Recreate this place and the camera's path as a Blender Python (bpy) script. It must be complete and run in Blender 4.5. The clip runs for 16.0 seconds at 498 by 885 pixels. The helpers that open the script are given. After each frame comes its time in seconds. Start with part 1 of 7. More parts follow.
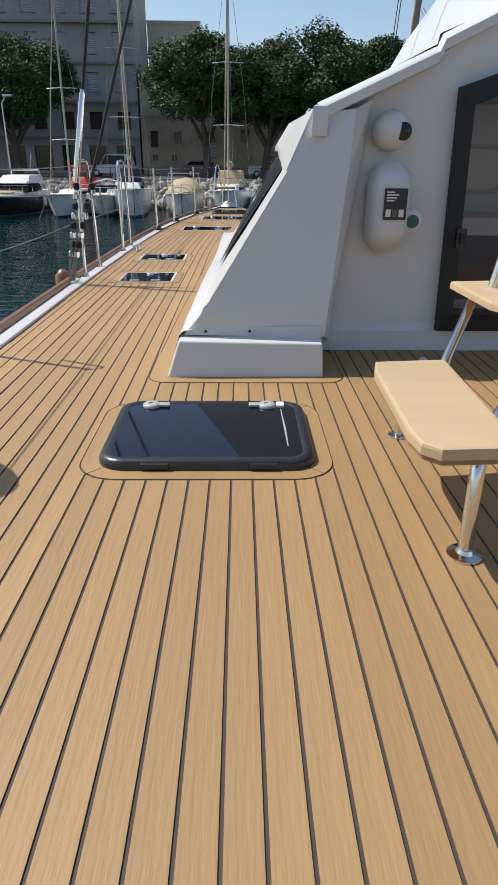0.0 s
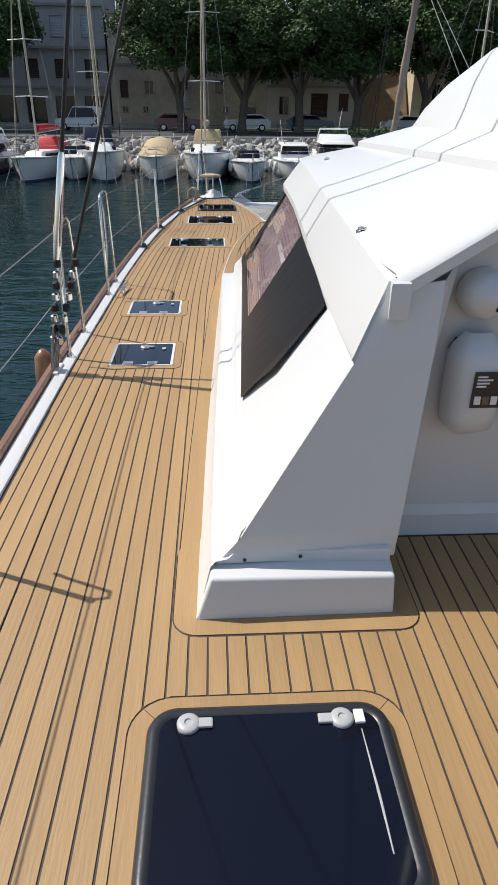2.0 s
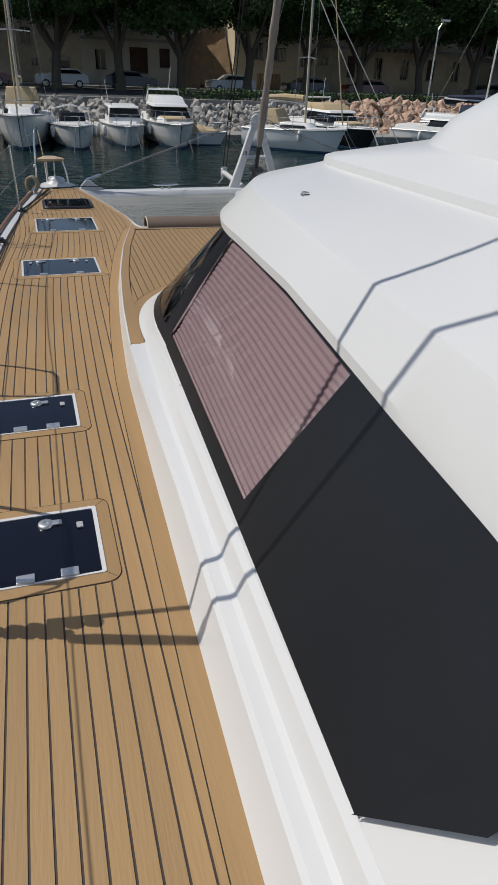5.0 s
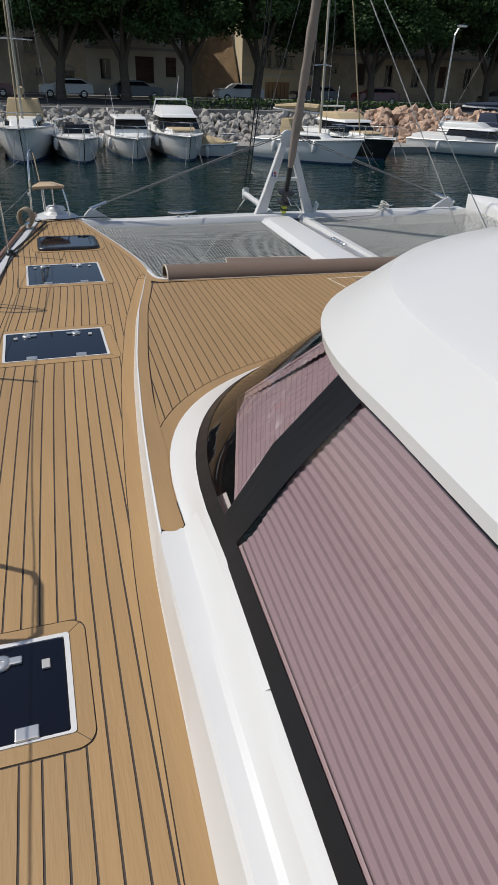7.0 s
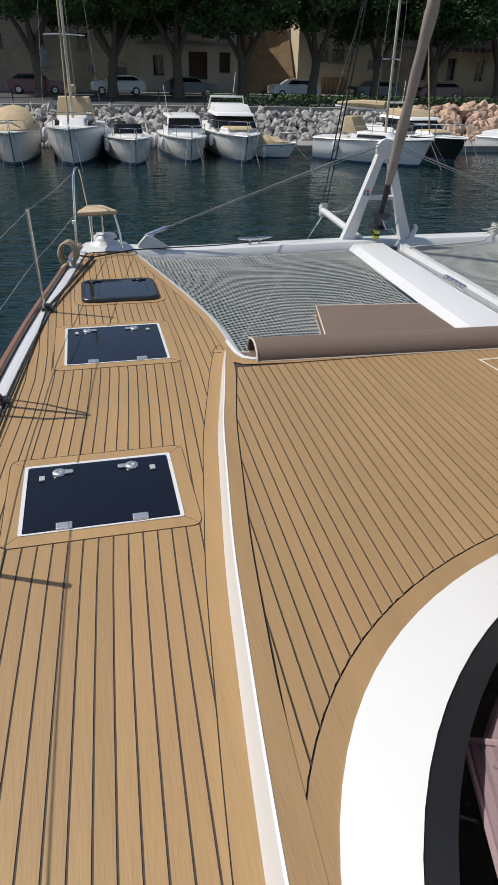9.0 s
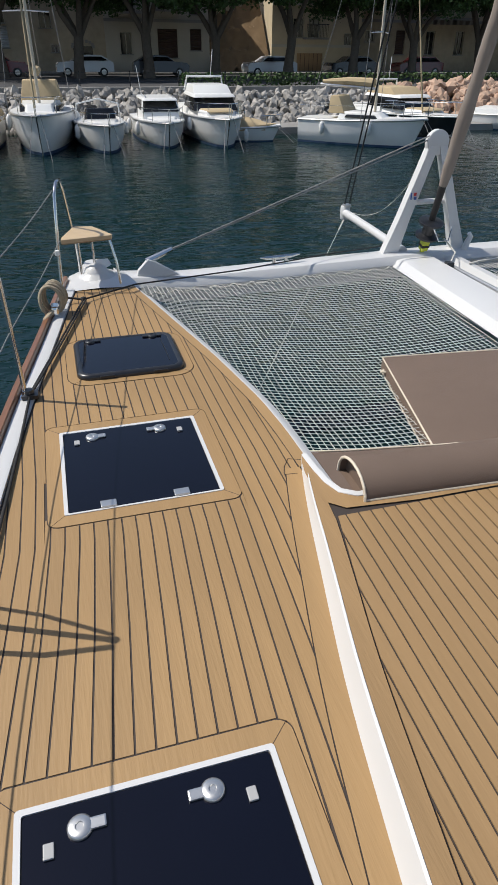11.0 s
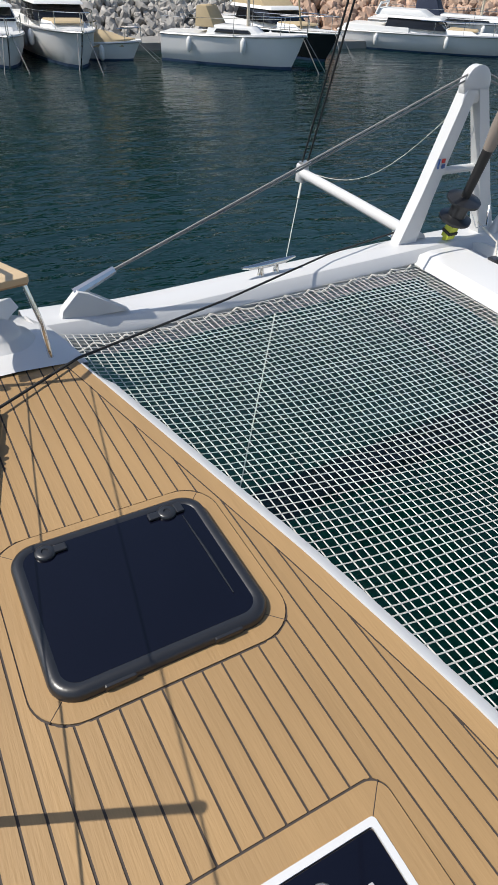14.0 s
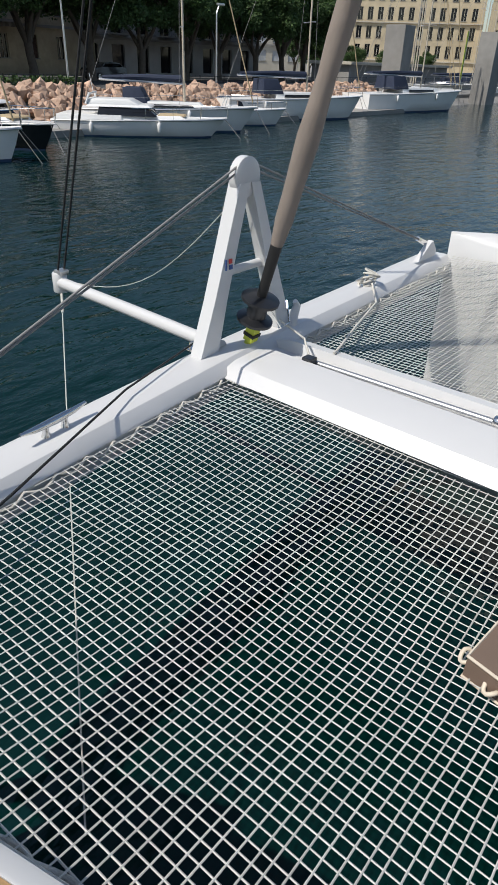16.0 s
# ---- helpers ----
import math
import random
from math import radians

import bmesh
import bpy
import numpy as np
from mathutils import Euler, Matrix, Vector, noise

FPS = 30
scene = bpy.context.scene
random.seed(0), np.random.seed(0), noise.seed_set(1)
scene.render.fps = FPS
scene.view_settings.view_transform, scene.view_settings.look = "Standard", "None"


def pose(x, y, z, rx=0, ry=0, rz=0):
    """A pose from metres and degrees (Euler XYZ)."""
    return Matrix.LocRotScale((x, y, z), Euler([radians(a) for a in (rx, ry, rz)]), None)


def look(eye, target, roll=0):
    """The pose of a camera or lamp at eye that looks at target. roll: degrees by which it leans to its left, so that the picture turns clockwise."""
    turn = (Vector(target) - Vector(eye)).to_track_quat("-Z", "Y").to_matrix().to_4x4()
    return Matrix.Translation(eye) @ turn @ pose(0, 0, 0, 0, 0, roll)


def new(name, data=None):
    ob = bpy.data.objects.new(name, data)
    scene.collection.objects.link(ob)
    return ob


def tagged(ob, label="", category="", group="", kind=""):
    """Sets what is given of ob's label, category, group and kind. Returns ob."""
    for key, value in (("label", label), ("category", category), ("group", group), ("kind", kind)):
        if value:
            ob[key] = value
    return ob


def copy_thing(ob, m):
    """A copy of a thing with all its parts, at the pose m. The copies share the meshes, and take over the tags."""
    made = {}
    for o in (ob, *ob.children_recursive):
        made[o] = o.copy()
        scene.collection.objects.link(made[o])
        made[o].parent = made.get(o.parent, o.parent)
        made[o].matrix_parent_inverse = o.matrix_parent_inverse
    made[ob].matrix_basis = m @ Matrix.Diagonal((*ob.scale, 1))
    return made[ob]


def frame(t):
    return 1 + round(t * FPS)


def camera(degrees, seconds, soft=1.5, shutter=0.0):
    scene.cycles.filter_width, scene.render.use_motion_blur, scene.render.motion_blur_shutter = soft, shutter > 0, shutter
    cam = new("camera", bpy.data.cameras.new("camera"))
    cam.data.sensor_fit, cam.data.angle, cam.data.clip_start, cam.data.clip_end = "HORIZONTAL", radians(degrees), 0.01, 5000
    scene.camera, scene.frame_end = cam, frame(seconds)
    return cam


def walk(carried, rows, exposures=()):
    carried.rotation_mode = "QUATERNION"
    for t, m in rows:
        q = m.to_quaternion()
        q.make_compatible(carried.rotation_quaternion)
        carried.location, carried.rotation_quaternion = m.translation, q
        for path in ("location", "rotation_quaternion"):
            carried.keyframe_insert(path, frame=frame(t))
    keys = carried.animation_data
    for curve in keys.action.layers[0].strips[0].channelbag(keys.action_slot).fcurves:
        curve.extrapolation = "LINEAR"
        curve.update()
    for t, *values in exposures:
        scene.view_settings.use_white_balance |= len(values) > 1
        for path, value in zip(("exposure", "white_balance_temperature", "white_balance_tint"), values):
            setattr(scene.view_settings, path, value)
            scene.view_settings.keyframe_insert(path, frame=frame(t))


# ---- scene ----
import collections
cam = camera(43.1, 16.0)
PATH = [
    (0, (0.092, 0.391, 0.894), (0.123, 2.218, 0.082), 0.4),
    (0.5, (0.01, 0.639, 0.913), (-0.107, 2.449, 0.072), 0.5),
    (1, (-0.072, 0.965, 1.084), (-0.225, 2.76, 0.215), 0.3),
    (1.5, (-0.137, 1.182, 1.337), (-0.199, 2.962, 0.427), 0.6),
    (2, (-0.15, 1.455, 1.6), (-0.049, 3.218, 0.66), 0.6),
    (2.5, (-0.213, 1.629, 1.8), (0.074, 3.357, 0.834), 1.2),
    (3, (-0.41, 1.859, 1.862), (0.03, 3.544, 0.88), 2.0),
    (3.5, (-0.501, 2.184, 1.837), (0.034, 3.836, 0.843), 2.5),
    (4, (-0.521, 2.652, 1.828), (0.045, 4.283, 0.818), 2.6),
    (4.5, (-0.575, 3.149, 1.791), (-0.014, 4.771, 0.765), 2.6),
    (7, (-0.365, 5.539, 1.772), (0.18, 7.177, 0.763), 2.0),
    (7.5, (-0.37, 6.053, 1.755), (0.118, 7.709, 0.746), 1.9),
    (8, (-0.328, 6.574, 1.76), (0.115, 8.241, 0.747), 1.9),
    (8.5, (-0.302, 7.066, 1.77), (0.123, 8.733, 0.751), 1.9),
    (9, (-0.293, 7.553, 1.781), (0.13, 9.219, 0.758), 1.5),
    (11.5, (-0.461, 9.831, 1.735), (0.038, 11.426, 0.636), 0.6),
    (12, (-0.537, 10.277, 1.686), (-0.013, 11.834, 0.545), 1.0),
    (12.5, (-0.554, 10.742, 1.659), (-0.02, 12.261, 0.472), 1.5),
    (13, (-0.48, 11.22, 1.629), (0.078, 12.7, 0.404), 2.3),
    (13.5, (-0.469, 11.643, 1.596), (0.161, 13.077, 0.352), 2.7),
    (14, (-0.451, 12.023, 1.603), (0.347, 13.385, 0.375), 3.0),
    (14.5, (-0.328, 12.331, 1.588), (0.678, 13.59, 0.404), 2.7),
    (15, (-0.213, 12.601, 1.578), (0.981, 13.743, 0.45), 2.2),
    (15.5, (-0.071, 12.909, 1.568), (1.241, 13.967, 0.492), 2.1),
    (16, (0.098, 13.061, 1.554), (1.452, 14.107, 0.518), 2.1),
]
walk(cam, [(t, look(eye, target, roll)) for t, eye, target, roll in PATH],
     [(0, 0.33), (1.5, 0.36), (2.5, 0.26), (3.5, -0.05), (4.5, -0.29), (7.0, -0.17), (8.0, -0.04), (9.0, 0.07), (12.0, 0.13), (14.0, 0.27), (15.5, 0.09), (16.0, 0.03)])

# ---- world, sun, exposure ----
SUN_DIR = Vector((-0.69, 0.29, 1.0)).normalized()
world = bpy.data.worlds.new("sky")
scene.world = world
world.use_nodes = True
wn = world.node_tree.nodes
sky = wn.new("ShaderNodeTexSky")
sky.sky_type = "NISHITA"
sky.sun_disc = False
sky.sun_elevation = math.asin(SUN_DIR.z)
sky.sun_rotation = math.atan2(SUN_DIR.x, SUN_DIR.y)
wn["Background"].inputs[1].default_value = 0.11
world.node_tree.links.new(sky.outputs[0], wn["Background"].inputs[0])
sun_data = bpy.data.lights.new("sun", "SUN")
sun_data.energy, sun_data.angle, sun_data.color = 4.0, radians(0.5), (1.0, 0.95, 0.87)
sun = new("sun", sun_data)
sun.matrix_world = look((0, 0, 60), Vector((0, 0, 60)) - SUN_DIR)


# ---- materials ----
def material(name, color, rough=0.5, metal=0.0, vary=0.0, scale=8.0, stretch=(1, 1, 1), bump=0.0, bump_scale=60.0,
             dark=None, per_object=0.0, per_island=0.0, spec=0.5, stains=0.0, coat=0.0, rough_vary=0.0):
    m = bpy.data.materials.new(name)
    m.use_nodes = True
    nt = m.node_tree
    N, L = nt.nodes, nt.links
    b = N["Principled BSDF"]
    b.inputs["Roughness"].default_value = rough
    b.inputs["Metallic"].default_value = metal
    b.inputs["Specular IOR Level"].default_value = spec
    b.inputs["Coat Weight"].default_value = coat
    b.inputs["Coat Roughness"].default_value = 0.08
    tc = N.new("ShaderNodeTexCoord")
    mp = N.new("ShaderNodeMapping")
    mp.inputs["Scale"].default_value = stretch
    L.new(tc.outputs["Object"], mp.inputs[0])
    n1 = N.new("ShaderNodeTexNoise")
    n1.inputs["Scale"].default_value, n1.inputs["Detail"].default_value = scale, 6
    L.new(mp.outputs[0], n1.inputs[0])
    ramp = N.new("ShaderNodeMix")
    ramp.data_type = "RGBA"
    lo = dark or [c * (1 - vary) for c in color]
    hi = [min(1, c * (1 + vary * 0.6)) for c in color]
    ramp.inputs["A"].default_value = (*lo, 1)
    ramp.inputs["B"].default_value = (*hi, 1)
    L.new(n1.outputs["Fac"], ramp.inputs["Factor"])
    out = ramp.outputs["Result"]
    if stains:
        n3 = N.new("ShaderNodeTexNoise")
        n3.inputs["Scale"].default_value, n3.inputs["Detail"].default_value = scale * 0.13, 4
        L.new(mp.outputs[0], n3.inputs[0])
        r3 = N.new("ShaderNodeMapRange")
        r3.inputs["From Min"].default_value, r3.inputs["From Max"].default_value = 0.35, 0.65
        r3.inputs["To Min"].default_value, r3.inputs["To Max"].default_value = 1 - stains, 1.0
        L.new(n3.outputs["Fac"], r3.inputs[0])
        h3 = N.new("ShaderNodeHueSaturation")
        L.new(r3.outputs[0], h3.inputs["Value"])
        L.new(out, h3.inputs["Color"])
        out = h3.outputs[0]
    for amount, node, socket in ((per_object, "ShaderNodeObjectInfo", "Random"), (per_island, "ShaderNodeNewGeometry", "Random Per Island")):
        if amount:
            oi = N.new(node)
            mr = N.new("ShaderNodeMapRange")
            mr.inputs["To Min"].default_value, mr.inputs["To Max"].default_value = 1 - amount, 1 + amount
            L.new(oi.outputs[socket], mr.inputs[0])
            hs = N.new("ShaderNodeHueSaturation")
            L.new(mr.outputs[0], hs.inputs["Value"])
            L.new(out, hs.inputs["Color"])
            out = hs.outputs[0]
    L.new(out, b.inputs["Base Color"])
    if rough_vary:
        rr = N.new("ShaderNodeMapRange")
        rr.inputs["To Min"].default_value, rr.inputs["To Max"].default_value = max(0, rough - rough_vary), rough + rough_vary
        L.new(n1.outputs["Fac"], rr.inputs[0])
        L.new(rr.outputs[0], b.inputs["Roughness"])
    if bump:
        n2 = N.new("ShaderNodeTexNoise")
        n2.inputs["Scale"].default_value, n2.inputs["Detail"].default_value = bump_scale, 5
        L.new(mp.outputs[0], n2.inputs[0])
        bp = N.new("ShaderNodeBump")
        bp.inputs["Strength"].default_value, bp.inputs["Distance"].default_value = bump, 0.01
        L.new(n2.outputs["Fac"], bp.inputs["Height"])
        L.new(bp.outputs[0], b.inputs["Normal"])
    return m


M_TEAK = material("teak", (0.37, 0.23, 0.10), 0.6, vary=0.12, scale=22, stretch=(1, 0.09, 1), bump=0.16, bump_scale=90, per_object=0.055, stains=0.15, rough_vary=0.08)
M_TEAK_DIAG = material("teak_fore", (0.35, 0.218, 0.098), 0.6, vary=0.12, scale=22, stretch=(1, 0.09, 1), bump=0.16, bump_scale=90, per_object=0.055, stains=0.15, rough_vary=0.08)
M_CAULK = material("caulk", (0.05, 0.038, 0.032), 0.7, vary=0.2)
M_GEL = material("white_gelcoat", (0.63, 0.63, 0.625), 0.3, vary=0.03, scale=3, bump=0.015, bump_scale=5, stains=0.03, rough_vary=0.05)
M_GELMATT = material("white_nonskid", (0.79, 0.79, 0.775), 0.42, vary=0.03, scale=40, bump=0.12, bump_scale=420, stains=0.03)
M_BLACKGLASS = material("black_panel", (0.009, 0.0095, 0.012), 0.33, vary=0.2, scale=4, spec=0.3, bump=0.02, bump_scale=30)
M_SMOKE = material("smoked_acrylic", (0.003, 0.0035, 0.009), 0.05, vary=0.3, scale=3, spec=0.45, rough_vary=0.02)
M_BLACKALU = material("black_alu", (0.018, 0.019, 0.022), 0.33, vary=0.2, scale=30, bump=0.05, spec=0.6)
M_RUBBER = material("black_rubber", (0.012, 0.012, 0.012), 0.6, vary=0.2)
M_STEEL = material("polished_steel", (0.72, 0.71, 0.69), 0.12, metal=1.0, vary=0.06, scale=12, rough_vary=0.05)
M_ALU = material("satin_alu", (0.62, 0.62, 0.61), 0.35, metal=0.85, vary=0.08, scale=20)
M_GREYPL = material("grey_plastic", (0.40, 0.40, 0.395), 0.35, vary=0.08, scale=20)
M_WOOD = material("varnished_rail", (0.23, 0.105, 0.05), 0.35, vary=0.3, scale=20, stretch=(1, 0.08, 1), bump=0.1, coat=0.3)
M_PLY = material("plywood", (0.56, 0.415, 0.25), 0.45, vary=0.15, scale=14, stretch=(0.25, 1, 1), bump=0.1, stains=0.08)
M_PLYEDGE = material("plywood_edge", (0.33, 0.20, 0.10), 0.55, vary=0.3, scale=60, stretch=(0.1, 0.1, 3))
M_BLIND = material("mauve_blind", (0.30, 0.236, 0.256), 0.75, vary=0.08, scale=30, bump=0.1, bump_scale=300)
# dimness of the unlit cabin put into the colour; sole and locker door share it
M_DIM = material("dim_cabin_tone", (0.10, 0.085, 0.088), 0.8, vary=0.2, scale=5)
M_POST = material("pale_mauve_plastic", (0.46, 0.37, 0.385), 0.5, vary=0.08, scale=30)
M_TAUPE = material("taupe_cover", (0.165, 0.115, 0.085), 0.62, vary=0.1, scale=6, bump=0.25, bump_scale=350, stains=0.08)
M_PIPING = material("cream_piping", (0.66, 0.58, 0.46), 0.7, vary=0.1, scale=80)
M_SAIL = material("grey_sailcloth", (0.27, 0.225, 0.19), 0.8, vary=0.22, scale=7, stretch=(1, 1, 0.55), bump=0.9, bump_scale=13, stains=0.2)
M_ROPEW = material("white_rope", (0.62, 0.60, 0.54), 0.8, vary=0.2, scale=120, bump=0.5, bump_scale=500)
M_ROPEB = material("black_rope", (0.016, 0.016, 0.016), 0.75, vary=0.3, scale=120, bump=0.4, bump_scale=500)
M_ROPEG = material("grey_rope", (0.27, 0.26, 0.25), 0.7, vary=0.2, scale=120, bump=0.4, bump_scale=500)
M_ROPET = material("tan_rope", (0.44, 0.36, 0.25), 0.85, vary=0.25, scale=100, bump=0.6, bump_scale=300)
M_NET = material("net_cord", (0.56, 0.555, 0.52), 0.75, vary=0.15, scale=60, per_island=0.12)
M_LABEL = material("label_black", (0.02, 0.022, 0.025), 0.4, vary=0.2)
M_LABELW = material("label_white", (0.75, 0.75, 0.73), 0.5, vary=0.05)
M_RED = material("red_paint", (0.5, 0.03, 0.03), 0.4, vary=0.15)
M_BLUE = material("blue_paint", (0.03, 0.09, 0.28), 0.4, vary=0.15)
M_YELLOW = material("yellow_green_plastic", (0.5, 0.55, 0.06), 0.45, vary=0.1)
M_LENS = material("dark_lens", (0.01, 0.012, 0.012), 0.08, vary=0.1)
M_GREEN = material("green_valve", (0.02, 0.10, 0.085), 0.4, vary=0.2)


def glass_material(name, tint, gloss=1.0):
    m = bpy.data.materials.new(name)
    m.use_nodes = True
    N, L = m.node_tree.nodes, m.node_tree.links
    N.remove(N["Principled BSDF"])
    tr, gl, mx, fr = (N.new(k) for k in ("ShaderNodeBsdfTransparent", "ShaderNodeBsdfGlossy", "ShaderNodeMixShader", "ShaderNodeFresnel"))
    tr.inputs[0].default_value = (*tint, 1)
    gl.inputs["Roughness"].default_value = 0.02
    fr.inputs[0].default_value = 1.5
    L.new(fr.outputs[0], mx.inputs[0])
    L.new(tr.outputs[0], mx.inputs[1])
    L.new(gl.outputs[0], mx.inputs[2])
    L.new(mx.outputs[0], N["Material Output"].inputs[0])
    return m


M_GLASS = glass_material("tinted_glass", (0.80, 0.74, 0.76))


def water_material():
    m = bpy.data.materials.new("harbour_water")
    m.use_nodes = True
    N, L = m.node_tree.nodes, m.node_tree.links
    b = N["Principled BSDF"]
    b.inputs["Roughness"].default_value = 0.04
    b.inputs["IOR"].default_value = 1.33
    tc, mp = N.new("ShaderNodeTexCoord"), N.new("ShaderNodeMapping")
    mp.inputs["Scale"].default_value = (0.7, 1.5, 1)
    L.new(tc.outputs["Object"], mp.inputs[0])
    n1, n2, n3 = (N.new("ShaderNodeTexNoise") for _ in range(3))
    for n, s, d in ((n1, 1.25, 3), (n2, 4.6, 3), (n3, 0.09, 2)):
        n.inputs["Scale"].default_value, n.inputs["Detail"].default_value = s, d
        L.new(mp.outputs[0], n.inputs[0])
    add = N.new("ShaderNodeMath")
    add.operation = "MULTIPLY_ADD"
    add.inputs[1].default_value = 0.3
    L.new(n2.outputs["Fac"], add.inputs[0])
    L.new(n1.outputs["Fac"], add.inputs[2])
    bp = N.new("ShaderNodeBump")
    bp.inputs["Strength"].default_value, bp.inputs["Distance"].default_value = 0.5, 0.15
    L.new(add.outputs[0], bp.inputs["Height"])
    L.new(bp.outputs[0], b.inputs["Normal"])
    mx = N.new("ShaderNodeMix")
    mx.data_type = "RGBA"
    mx.inputs["A"].default_value, mx.inputs["B"].default_value = (0.0005, 0.0095, 0.0095, 1), (0.0009, 0.021, 0.018, 1)
    L.new(n3.outputs["Fac"], mx.inputs["Factor"])
    L.new(mx.outputs["Result"], b.inputs["Base Color"])
    return m


M_WATER = water_material()


# ---- mesh helpers ----
def part(name, bm, mat, parent=None, label="", smooth=None):
    me = bpy.data.meshes.new(name)
    if isinstance(bm, tuple):
        me.from_pydata(*bm)
        me.update()
    else:
        bm.to_mesh(me)
        bm.free()
    for one in (mat if isinstance(mat, (list, tuple)) else [mat]):
        me.materials.append(one)
    if smooth is not None:
        me.polygons.foreach_set("use_smooth", [True] * len(me.polygons))
        if smooth < 180:
            me.set_sharp_from_angle(angle=radians(smooth))
    ob = new(name, me)
    if parent is not None:
        ob.parent = parent
        ob.matrix_parent_inverse = parent.matrix_world.inverted()
    if label:
        ob["label"] = label
    return ob


def thing(name, label, category, at=(0, 0, 0), group="", kind="", rz=0.0):
    ob = new(name)
    ob.empty_display_size = 0.1
    ob.matrix_world = pose(*at, 0, 0, rz)
    return tagged(ob, label, category, group, kind)


def box_bm(x0, x1, y0, y1, z0, z1, bevel=0.0, seg=2, bm=None):
    fresh = bm is None
    bm = bm or bmesh.new()
    made = bmesh.ops.create_cube(bm, size=1.0)
    for v in made["verts"]:
        v.co = Vector(((x0 + x1) / 2 + v.co.x * (x1 - x0), (y0 + y1) / 2 + v.co.y * (y1 - y0), (z0 + z1) / 2 + v.co.z * (z1 - z0)))
    if bevel and fresh:
        bmesh.ops.bevel(bm, geom=bm.edges[:], offset=bevel, segments=seg, profile=0.6, affect="EDGES")
    return bm


def prism_bm(outline, z0, z1, bevel=0.0):
    """An upright prism over a plan outline."""
    bm = bmesh.new()
    low = [bm.verts.new((x, y, z0)) for x, y in outline]
    high = [bm.verts.new((x, y, z1)) for x, y in outline]
    n = len(outline)
    top = bm.faces.new(high)
    bm.faces.new(low[::-1])
    for i in range(n):
        bm.faces.new((low[i], low[(i + 1) % n], high[(i + 1) % n], high[i]))
    bmesh.ops.recalc_face_normals(bm, faces=bm.faces[:])
    if bevel:
        bmesh.ops.bevel(bm, geom=list(top.edges), offset=bevel, segments=2, profile=0.6, affect="EDGES")
    return bm


def loft(rows, close_u=False, close_v=False):
    """Faces between rows of points of equal length."""
    n = len(rows[0])
    verts = [tuple(p) for r in rows for p in r]
    faces = []
    for i in range(len(rows) - (0 if close_v else 1)):
        a, b = i * n, ((i + 1) % len(rows)) * n
        for j in range(n - (0 if close_u else 1)):
            k = (j + 1) % n
            faces.append((a + j, a + k, b + k, b + j))
    return verts, [], faces


def tube(points, radius, sides=8, caps=True):
    """A round bar along a line of points; radius a number or one a point."""
    P = [Vector(p) for p in points]
    R = radius if isinstance(radius, (list, tuple)) else [radius] * len(P)
    verts, faces = [], []
    d0 = (P[1] - P[0]).normalized()
    up = Vector((0, 0, 1)) if abs(d0.z) < 0.9 else Vector((1, 0, 0))
    side = d0.cross(up).normalized()
    for i, p in enumerate(P):
        a = P[max(i - 1, 0)]
        c = P[min(i + 1, len(P) - 1)]
        d = (c - a).normalized()
        side = (side - d * side.dot(d)).normalized()
        other = d.cross(side)
        for k in range(sides):
            w = 2 * math.pi * k / sides
            verts.append(tuple(p + (side * math.cos(w) + other * math.sin(w)) * R[i]))
    for i in range(len(P) - 1):
        for k in range(sides):
            l = (k + 1) % sides
            faces.append((i * sides + k, i * sides + l, (i + 1) * sides + l, (i + 1) * sides + k))
    if caps:
        faces.append(tuple(range(sides))[::-1])
        faces.append(tuple(range((len(P) - 1) * sides, len(P) * sides)))
    return verts, [], faces


def box_bm_tuple(x0, x1, y0, y1, z0, z1):
    v = [(x, y, z) for z in (z0, z1) for x, y in ((x0, y0), (x1, y0), (x1, y1), (x0, y1))]
    return v, [], [(3, 2, 1, 0), (4, 5, 6, 7), (0, 1, 5, 4), (1, 2, 6, 5), (2, 3, 7, 6), (3, 0, 4, 7)]


def merged(*meshes):
    verts, faces = [], []
    for v, _, f in meshes:
        o = len(verts)
        verts += v
        faces += [tuple(i + o for i in q) for q in f]
    return verts, [], faces


def lathe(profile, at=(0, 0, 0), sides=20, axis="z"):
    verts, faces = [], []
    for r, h in profile:
        for k in range(sides):
            w = 2 * math.pi * k / sides
            p = (r * math.cos(w), r * math.sin(w), h)
            if axis == "y":
                p = (p[0], p[2], p[1])
            if axis == "x":
                p = (p[2], p[0], p[1])
            verts.append(tuple(a + b for a, b in zip(p, at)))
    n = len(profile)
    for i in range(n - 1):
        for k in range(sides):
            l = (k + 1) % sides
            faces.append((i * sides + k, i * sides + l, (i + 1) * sides + l, (i + 1) * sides + k))
    faces.append(tuple(range(sides))[::-1])
    faces.append(tuple(range((n - 1) * sides, n * sides)))
    return verts, [], faces


def arc(cx, cy, r, a0, a1, n):
    return [(cx + r * math.cos(radians(a0 + (a1 - a0) * i / n)), cy + r * math.sin(radians(a0 + (a1 - a0) * i / n))) for i in range(n + 1)]


def rounded(x0, x1, y0, y1, r, n=6):
    return arc(x1 - r, y0 + r, r, -90, 0, n) + arc(x1 - r, y1 - r, r, 0, 90, n) + arc(x0 + r, y1 - r, r, 90, 180, n) + arc(x0 + r, y0 + r, r, 180, 270, n)


def ring(outer, inner, z0, z1):
    """A flat frame between two outlines with equally many points."""
    rows = [[(x, y, z0) for x, y in outer], [(x, y, z1) for x, y in outer], [(x, y, z1) for x, y in inner], [(x, y, z0) for x, y in inner]]
    return loft(rows, close_u=True, close_v=True)


